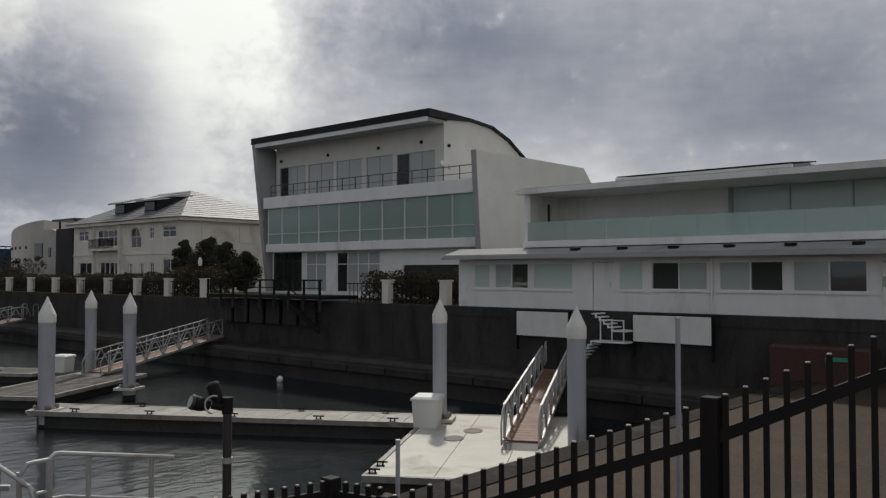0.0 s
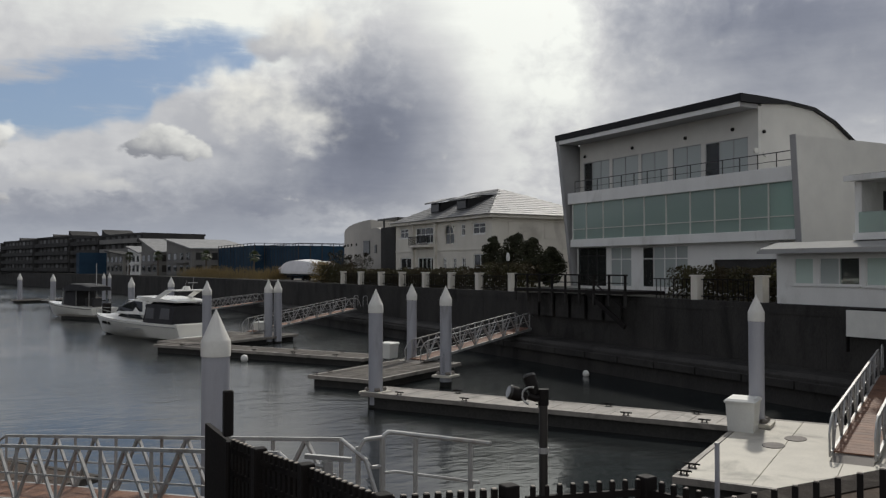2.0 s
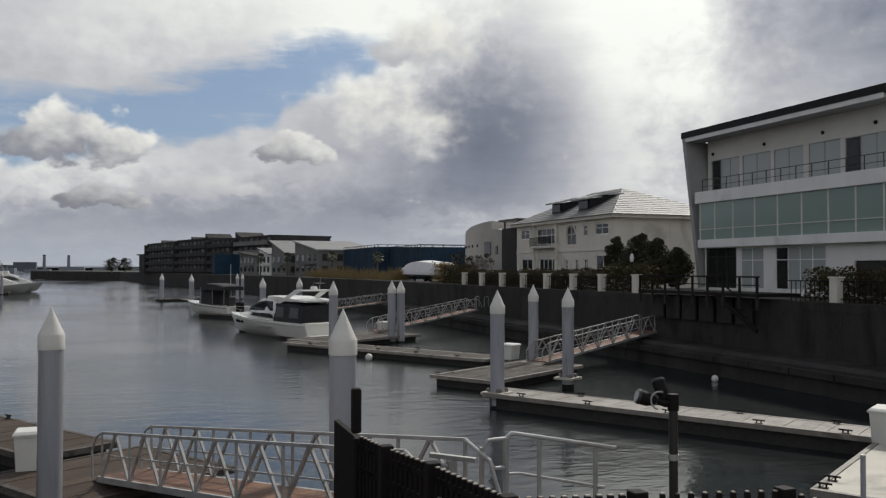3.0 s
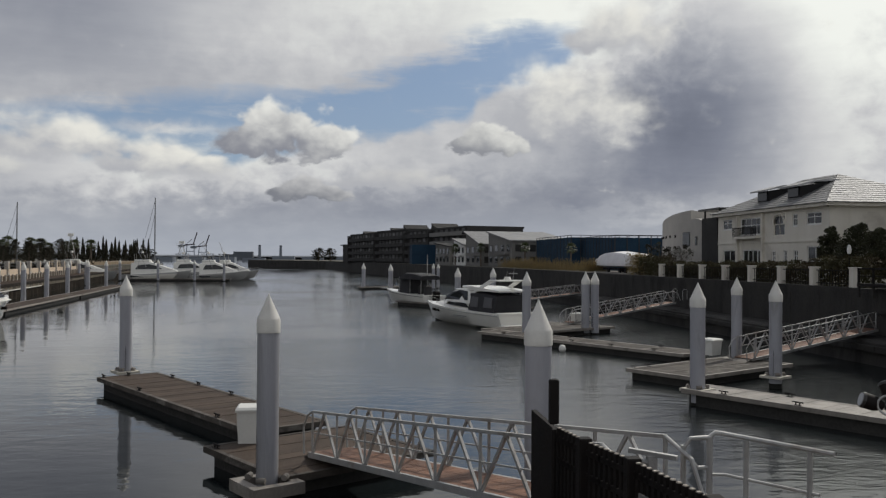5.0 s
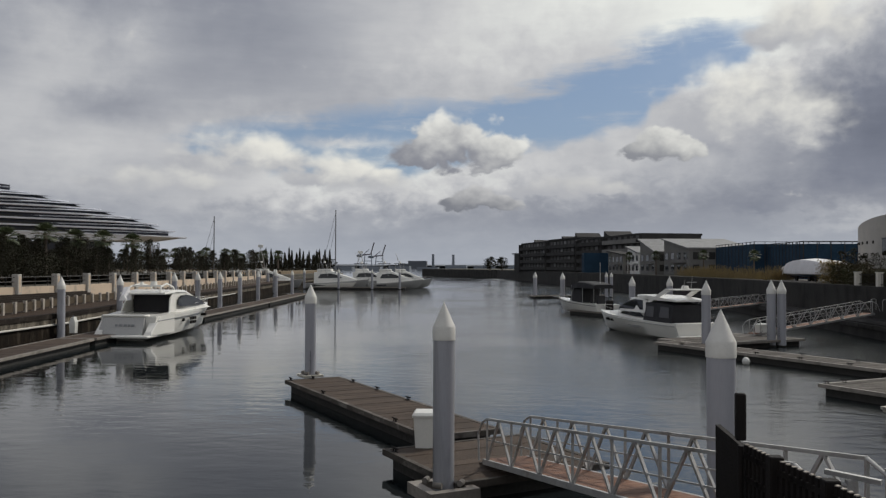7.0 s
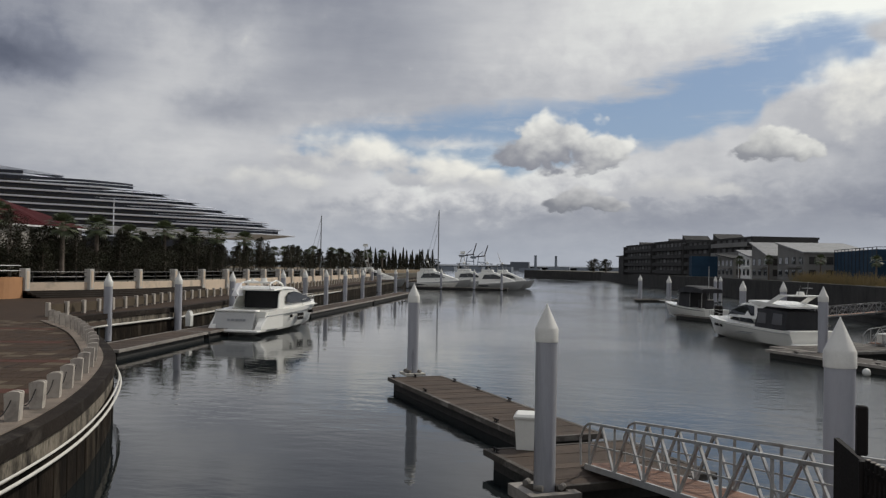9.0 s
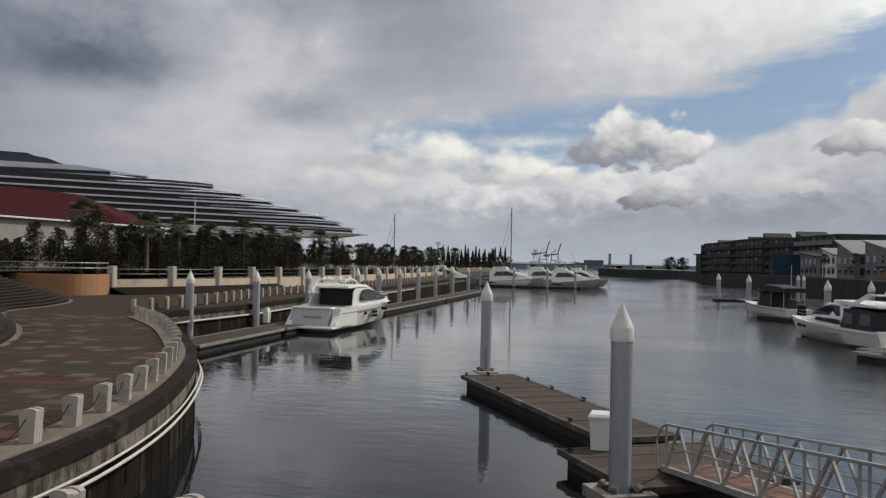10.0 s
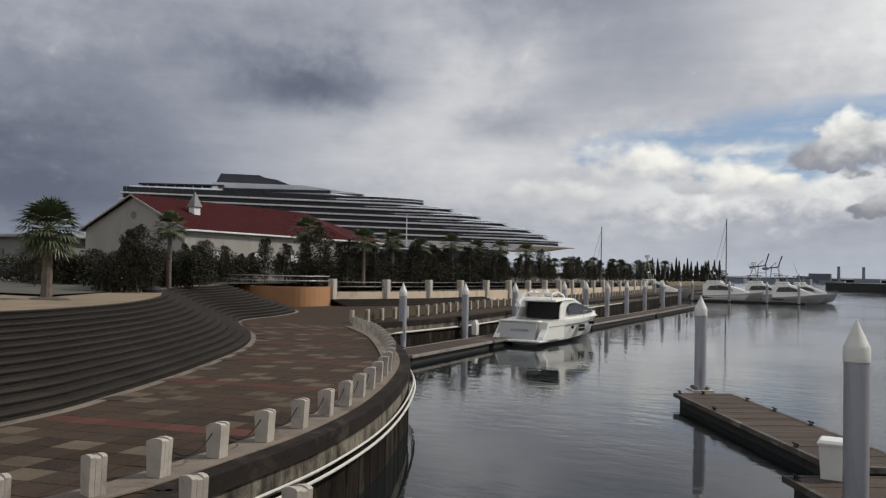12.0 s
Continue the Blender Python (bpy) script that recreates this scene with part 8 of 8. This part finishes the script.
part("bow_sprit", Shape().box(-0.3, 0.3, 10.4, 11.9, 1.68, 1.78), GEL_GREY_AND_SHADE, fb)
for y in (1.3, 2.6, 4.4):
    part("seat", Shape().box(-0.5, 0.5, y, y + 0.3, 1.2, 2.2, bevel=0.04), CANVAS, fb)
part("mast", Shape().cyl((0, 1.6, 3.6), (0, 1.6, 5.9), 0.05, 0.03, 6), GEL_GREY_AND_SHADE, fb)
part("outboard", Shape().box(-0.35, 0.35, -0.7, 0.05, 0.3, 1.75, bevel=0.1), BLACK, fb)
bow_rail(fb, L, B, 1.25, 1.75, 0.6, 0.45)

# cruiser moored at the left bank, stern towards the quay
yl = thing("motor_yacht", "white open motor yacht with hard top and grey transom", "yacht", "moored boats", m=pose(-27.25, 58.5, 0.0, 0, 0, -0.5))
L, B = 15.2, 4.35
part("hull", Shape().loft(hull_rows(L, B, 1.75, 2.15, flare=0.86)), GEL, yl, smooth=True)
for sg in (-1, 1):
    part("strake", Shape().tube([Vector((sg * (B / 2 * (1 - max(u - 0.25, 0) ** 2.6 / 0.75 ** 2.6) * 0.99 + 0.02), L * u - 0.14 * u * u, 1.42 + 0.42 * u ** 1.5)) for u in [k / 12 * 0.96 for k in range(13)]], 0.03, 5), INK, yl)
    part("quarter", Shape().loft([[(sg * 1.55, -0.9, 0.45), (sg * 2.1, -0.9, 0.45), (sg * 2.05, -0.75, 0.7), (sg * 1.6, -0.75, 0.7)], [(sg * 1.5, 0.6, 0.45), (sg * 2.16, 0.6, 0.45), (sg * 2.17, 0.6, 1.76), (sg * 1.5, 0.6, 1.74)], [(sg * 1.5, 3.0, 0.45), (sg * 2.16, 3.0, 0.45), (sg * 2.17, 3.0, 1.95), (sg * 1.6, 3.0, 1.9)]]), GEL, yl, "sweeping stern quarter")
part("swim_platform", Shape().box(-2.1, 2.1, -1.5, 0.1, 0.28, 0.46, bevel=0.06), GEL, yl)
part("transom", Shape().loft([[(-1.95, -0.75, 0.46), (1.35, -0.75, 0.46), (1.35, 0.4, 0.46), (-1.95, 0.4, 0.46)], [(-1.75, -0.25, 1.72), (1.30, -0.25, 1.72), (1.30, 0.4, 1.72), (-1.75, 0.4, 1.72)]]), GEL_GREY_AND_SHADE, yl, "grey curved transom")
part("transom_top", Shape().box(-1.85, 1.40, -0.35, 0.5, 1.72, 1.86, bevel=0.05), GEL, yl)
for a, b in ((-0.75, -0.55), (-0.45, -0.2), (-0.1, 0.15), (0.22, 0.4), (0.46, 0.7)):
    part("name_bar", Shape().loft([[(a, -0.565, 1.05), (b, -0.565, 1.05), (b, -0.50, 1.2), (a, -0.50, 1.2)], [(a, -0.555, 1.05), (b, -0.555, 1.05), (b, -0.49, 1.2), (a, -0.49, 1.2)]]), INK, yl, "worn grey lettering")
part("cockpit_sole", Shape().box(-1.9, 1.9, 0.4, 5.0, 0.9, 1.0), CANVAS, yl)
part("cabin_bulkhead", Shape().box(-1.6, 1.45, 4.2, 4.3, 1.0, 3.15), CANVAS, yl, "dark cockpit opening")
for sg in (-1, 1):
    part("cabin_side", Shape().loft([[(sg * 1.95, 2.6, 1.8), (sg * 1.95, 11.0, 1.95), (sg * 1.2, 11.4, 2.1), (sg * 1.35, 9.4, 2.72), (sg * 1.5, 7.6, 3.14), (sg * 1.6, 5.6, 3.36), (sg * 1.68, 3.9, 3.34), (sg * 1.75, 3.2, 2.9)], [(sg * 1.85, 2.6, 1.8), (sg * 1.85, 11.0, 1.95), (sg * 1.1, 11.4, 2.1), (sg * 1.25, 9.4, 2.72), (sg * 1.4, 7.6, 3.14), (sg * 1.5, 5.6, 3.36), (sg * 1.58, 3.9, 3.34), (sg * 1.65, 3.2, 2.9)]]), GEL, yl)
side_glass(yl, [(4.1, 2.36), (4.9, 2.24), (10.0, 2.22), (9.2, 2.56), (7.8, 2.92), (6.2, 3.12), (5.0, 3.08), (4.4, 2.82)], lambda y, z: 2.06 - 0.30 * (z - 1.9) / 1.3 - 0.035 * max(y - 5, 0))
part("coachroof", Shape().loft(cabin_rows([(6.0, 1.75, 1.55, 2.0, 3.35), (8.4, 1.5, 1.15, 2.05, 2.85), (10.6, 1.2, 0.8, 2.05, 2.3), (12.6, 0.6, 0.4, 2.08, 2.2)])), GEL, yl, smooth=True)
part("hard_top", Shape().loft([[(-1.75, 2.2, 3.25), (1.75, 2.2, 3.25), (1.72, 2.2, 3.38), (-1.72, 2.2, 3.38)], [(-1.75, 4.5, 3.35), (1.75, 4.5, 3.35), (1.65, 4.5, 3.55), (-1.65, 4.5, 3.55)], [(-1.6, 6.4, 3.28), (1.6, 6.4, 3.28), (1.5, 6.4, 3.46), (-1.5, 6.4, 3.46)], [(-1.4, 8.2, 2.98), (1.4, 8.2, 2.98), (1.3, 8.2, 3.1), (-1.3, 8.2, 3.1)]]), GEL, yl, smooth=True)
for sg in (-1, 1):
    part("roof_rail", Shape().tube([(sg * 1.3, 2.4, 3.4), (sg * 1.2, 2.7, 3.8), (sg * 1.0, 4.2, 4.0), (sg * 0.9, 5.6, 3.75), (sg * 0.9, 6.0, 3.4)], 0.07, 8), GEL, yl)
part("roof_arch", Shape().box(-1.15, 1.15, 2.9, 3.4, 3.78, 3.92, bevel=0.04), GEL, yl)
part("radar", Shape().cyl((0.35, 3.4, 3.9), (0.35, 3.4, 4.2), 0.28, 0.22, 14).cyl((-0.6, 3.4, 3.9), (-0.6, 3.4, 4.15), 0.16, 0.1, 10), GEL, yl)
part("tender", Shape().loft(cabin_rows([(1.2, 0.3, 0.1, 1.9, 2.3), (1.8, 0.4, 0.25, 1.9, 2.9)]), True), COVER, yl, "white folded cover on the cockpit edge", m=pose(-1.3, 0.6, 0.9))
for y, z in ((6.2, 1.12), (6.85, 1.12), (6.2, 0.82), (6.85, 0.82)):
    for sg in (-1, 1):
        part("hull_window", Shape().box(sg * 2.10 - 0.03, sg * 2.10 + 0.03, y, y + 0.55, z, z + 0.24, m=None), BLACK, yl)
for sg in (-1, 1):
    part("porthole", Shape().cyl((sg * 2.0, 4.9, 1.2), (sg * 2.15, 4.9, 1.22), 0.12, 0.12, 12).cyl((sg * 1.5, 10.0, 1.35), (sg * 1.93, 10.0, 1.37), 0.12, 0.12, 12), BLACK, yl)
bow_rail(yl, L, B, 1.75, 2.15, 0.5, 0.5)
fd = thing("dock_pedestal", "white power pedestal on the dock", "pedestal", "pedestals", m=pose(-31.4, 58.6, DOCK))
part("body", Shape().loft([[(-0.2, -0.2, 0), (0.2, -0.2, 0), (0.2, 0.2, 0), (-0.2, 0.2, 0)], [(-0.22, -0.22, 0.8), (0.22, -0.22, 0.8), (0.22, 0.22, 0.8), (-0.22, 0.22, 0.8)], [(-0.05, -0.22, 1.15), (0.1, -0.22, 1.15), (0.1, 0.22, 1.15), (-0.05, 0.22, 1.15)]]), PLASTIC, fd)
part("lamp", Shape().cyl((0, 0, 1.1), (0, 0, 1.25), 0.07, 0.05, 8), LENS, fd)
bu = solid("mooring_buoy", Shape().loft([[(0.22 * math.sin(a) * math.cos(k * math.tau / 12), 0.22 * math.sin(a) * math.sin(k * math.tau / 12), 0.16 - 0.24 * math.cos(a)) for k in range(12)] for a in [0.1 + j * 0.42 for j in range(8)]]), PLASTIC, "round white mooring buoy on the water", "buoy", "buoys", smooth=True, m=pose(13.2, 48.4, 0))
copy_thing(bu, pose(26.5, 33.8, 0.0) @ Matrix.Diagonal((0.75, 0.75, 0.75, 1)))


def far_boat(m, L, B, label, fly=True, tower=0.0):
    ob = thing("motor_yacht", label, "yacht", "far boats", m=m @ Matrix.Diagonal((1.1, 1.1, 1.1, 1)))
    # white hull given grey: its backlit shade is in the colour
    part("hull", Shape().loft(hull_rows(L, B, 1.15, 2.1)), GEL_GREY_AND_SHADE, ob, smooth=True)
    part("cabin", Shape().loft(cabin_rows([(L * 0.16, 1.8, 1.5, 1.1, 3.6), (L * 0.42, 1.8, 1.4, 1.3, 3.9), (L * 0.58, 1.5, 1.05, 1.5, 3.1), (L * 0.80, 0.8, 0.5, 1.7, 2.1)])), GEL, ob, smooth=True)
    side_glass(ob, [(L * 0.22, 2.3), (L * 0.60, 2.4), (L * 0.52, 3.0), (L * 0.42, 3.35), (L * 0.26, 3.2)], lambda y, z: 1.82 - 0.22 * (z - 1.6) / 1.9 - 0.04 * max(y - L * 0.4, 0))
    if fly:
        part("flybridge", Shape().box(-1.3, 1.3, L * 0.2, L * 0.42, 3.55, 4.3, bevel=0.15), GEL, ob)
        part("bridge_top", Shape().box(-1.3, 1.3, L * 0.18, L * 0.4, 5.5, 5.6), CANVAS, ob)
        for x in (-1.1, 1.1):
            for y in (L * 0.2, L * 0.38):
                part("post", Shape().cyl((x, y, 4.2), (x * 0.9, y, 5.5), 0.04, 0.04, 5), STEEL, ob)
    if tower:
        for x in (-1.0, 1.0):
            for y in (L * 0.2, L * 0.36):
                part("tower_leg", Shape().cyl((x, y, 4.2), (x * 0.4, L * 0.28, tower), 0.05, 0.04, 5), STEEL, ob)
        part("tower_top", Shape().box(-0.6, 0.6, L * 0.24, L * 0.32, tower - 0.1, tower + 0.5), GEL, ob)
    part("boot_stripe", Shape().loft([[(p[0] * 1.01, p[1], 0.02), (p[0] * 1.01, p[1], 0.22), (p[0] * 0.98, p[1], 0.22), (p[0] * 0.98, p[1], 0.02)] for p in [r_[2] for r_ in hull_rows(L, B, 1.15, 2.1)][:12]]), BLACK, ob)
    for sg in (-1, 1):
        part("outrigger", Shape().cyl((sg * 1.5, L * 0.4, 2.0), (sg * 2.6, L * 0.2, 8.2), 0.05, 0.025, 5), STEEL, ob)
        part("hull_window", Shape().box(sg * (B / 2 - 0.03) - 0.03, sg * (B / 2 - 0.03) + 0.03, L * 0.16, L * 0.34, 0.72, 0.95), DARK_GLASS, ob)
    part("cockpit", Shape().box(-B * 0.36, B * 0.36, L * 0.02, L * 0.15, 1.0, 1.22), INSIDE, ob)
    part("aft_door", Shape().box(-0.9, 0.9, L * 0.158, L * 0.162, 1.5, 3.2), DARK_GLASS, ob)
    part("radar", Shape().cyl((0, L * 0.3, 5.6 if fly else 3.9), (0, L * 0.3, 6.0 if fly else 4.3), 0.3, 0.22, 10), GEL, ob)
    bow_rail(ob, L, B, 1.15, 2.1)
    return ob


far_boat(pose(-48.5, 197.0, 0, 0, 0, -88), 14, 4.5, "white sports yacht moored far off with low cockpit")
far_boat(pose(-33.6, 199.0, 0, 0, 0, -86), 12, 4.2, "white flybridge yacht moored far off")
far_boat(pose(-63.0, 195.0, 0, 0, 0, -76), 13, 4.2, "white tower fishing yacht moored far off", True, 9.0)
far_boat(pose(-43.0, 216.0, 0, 0, 0, -84), 14, 4.2, "white tower cruiser behind the other far boats", True, 8.0)
far_boat(pose(-31.5, 213.0, 0, 0, 0, -84), 11, 3.8, "small white cruiser at the end of the far dock", True)
far_boat(pose(-68.0, 190.0, 0, 0, 0, -70), 10, 3.2, "small white yacht with a mast behind the quay", False)
make_dock("floating_dock", "distant floating dock carrying moored boats", pose(-46.0, 193.5, 0, 0, 0, 2), 22.0, 1.8, DECK_BROWN, planks=False)
for x, y in ((-47.5, 192), (-39.6, 193), (-31.8, 193.5), (-25.4, 194), (-52, 178), (-55, 182), (-58, 176), (-61, 172), (-63, 168), (-66, 164), (-68, 160), (-70, 157), (-48, 170), (-45.5, 160)):
    make_pile(x, y, 0.28, 4.8, yaw=(x * 17) % 360)
for x, y, h, lab in ((-41.0, 196.0, 18.7, "tall grey sailing mast with rigging"), (-67.8, 188.4, 16.8, "slim grey sailing mast with rigging")):
    ms = thing("sailing_mast", lab, "mast", "masts", m=pose(x, y, 0))
    part("pole", Shape().cyl((0, 0, 1.5), (0, 0, h), 0.16, 0.12, 8), INK, ms)
    part("stay", Shape().cyl((0, 0, h - 0.5), (-3.6, -1, 2.5), 0.035, 0.035, 4).cyl((0, 0, h - 3.5), (-2.8, 1, 2.5), 0.035, 0.035, 4), INK, ms)
    part("boom", Shape().cyl((0, 0, 3.4), (-3.8, 0, 3.3), 0.1, 0.08, 6), INK, ms)
    part("hull", Shape().loft(hull_rows(9.5, 2.8, 1.2, 1.6)), GEL, ms, smooth=True, m=pose(-4.5, 0, 0, 0, 0, -90))

# ---------------------------------------------------------------- far trees, cranes, chimneys
rng = random.Random(31)


def make_cypress(h):
    ob = thing("cypress", "slender dark cypress on the far bank", "tree", "cypress row")
    part("trunk", Shape().cyl((0, 0, 0), (0, 0, h * 0.3), 0.16, 0.1, 6), TRUNK, ob)
    s = Shape()
    for _ in range(260):
        u = rng.random() ** 0.8
        r = 0.95 * (1 - u) ** 0.6 * min(1, u * 6 + 0.5) * rng.uniform(0.5, 1.0)
        a = rng.random() * math.tau
        p = Vector((r * math.cos(a), r * math.sin(a), h * (0.06 + 0.94 * u)))
        w = Vector((-math.sin(a), math.cos(a), 0)) * 0.28
        s.add([p - w, p + w, p + Vector((0, 0, 0.95))], [(0, 1, 2)])
    part("crown", s, LEAF, ob)
    return ob


cy = [make_cypress(9.0), make_cypress(7.6)]
cy[0].matrix_basis = pose(-72.5, 335, 2.5)
cy[1].matrix_basis = pose(-74.5, 336, 2.5)
for k in range(34):
    x = -73.0 - k * 0.82 + rng.uniform(-0.4, 0.4)
    copy_thing(cy[k % 2], pose(x, 336 - k * 0.15 + rng.uniform(-2, 2), 2.5, 0, 0, rng.uniform(0, 360)) @ Matrix.Diagonal((1.0, 1.0, rng.uniform(0.75, 1.12), 1)))
for k in range(16):
    copy_thing(small, pose(-88 - k * 3.6 + rng.uniform(-1, 1), 312 - k * 2 + rng.uniform(-5, 5), 2.8, 0, 0, k * 50) @ Matrix.Diagonal((2.1, 2.1, rng.uniform(1.3, 1.75), 1)))
g = Shape()
for k in range(60):
    x, y = -70 - k * 1.6, 332 - k * 0.9
    leaf_cloud(rng, (x, y, 4.0), rng.uniform(1.8, 3.2), 90, 0.7, 0.9, g)
    leaf_cloud(rng, (x + rng.uniform(-1, 1), y, rng.uniform(5.8, 7.0)), rng.uniform(1.6, 2.6), 100, 0.6, 0.9, g)
for k in range(30):
    x, y = -62 - k * 0.6, 210 + k * 4
    leaf_cloud(rng, (x, y, 3.6), rng.uniform(1.2, 2.0), 50, 0.5, 0.8, g)
solid("far_shrubs", g, LEAF, "dark band of shrubs on the far bank", "shrubs", kind="stuff")
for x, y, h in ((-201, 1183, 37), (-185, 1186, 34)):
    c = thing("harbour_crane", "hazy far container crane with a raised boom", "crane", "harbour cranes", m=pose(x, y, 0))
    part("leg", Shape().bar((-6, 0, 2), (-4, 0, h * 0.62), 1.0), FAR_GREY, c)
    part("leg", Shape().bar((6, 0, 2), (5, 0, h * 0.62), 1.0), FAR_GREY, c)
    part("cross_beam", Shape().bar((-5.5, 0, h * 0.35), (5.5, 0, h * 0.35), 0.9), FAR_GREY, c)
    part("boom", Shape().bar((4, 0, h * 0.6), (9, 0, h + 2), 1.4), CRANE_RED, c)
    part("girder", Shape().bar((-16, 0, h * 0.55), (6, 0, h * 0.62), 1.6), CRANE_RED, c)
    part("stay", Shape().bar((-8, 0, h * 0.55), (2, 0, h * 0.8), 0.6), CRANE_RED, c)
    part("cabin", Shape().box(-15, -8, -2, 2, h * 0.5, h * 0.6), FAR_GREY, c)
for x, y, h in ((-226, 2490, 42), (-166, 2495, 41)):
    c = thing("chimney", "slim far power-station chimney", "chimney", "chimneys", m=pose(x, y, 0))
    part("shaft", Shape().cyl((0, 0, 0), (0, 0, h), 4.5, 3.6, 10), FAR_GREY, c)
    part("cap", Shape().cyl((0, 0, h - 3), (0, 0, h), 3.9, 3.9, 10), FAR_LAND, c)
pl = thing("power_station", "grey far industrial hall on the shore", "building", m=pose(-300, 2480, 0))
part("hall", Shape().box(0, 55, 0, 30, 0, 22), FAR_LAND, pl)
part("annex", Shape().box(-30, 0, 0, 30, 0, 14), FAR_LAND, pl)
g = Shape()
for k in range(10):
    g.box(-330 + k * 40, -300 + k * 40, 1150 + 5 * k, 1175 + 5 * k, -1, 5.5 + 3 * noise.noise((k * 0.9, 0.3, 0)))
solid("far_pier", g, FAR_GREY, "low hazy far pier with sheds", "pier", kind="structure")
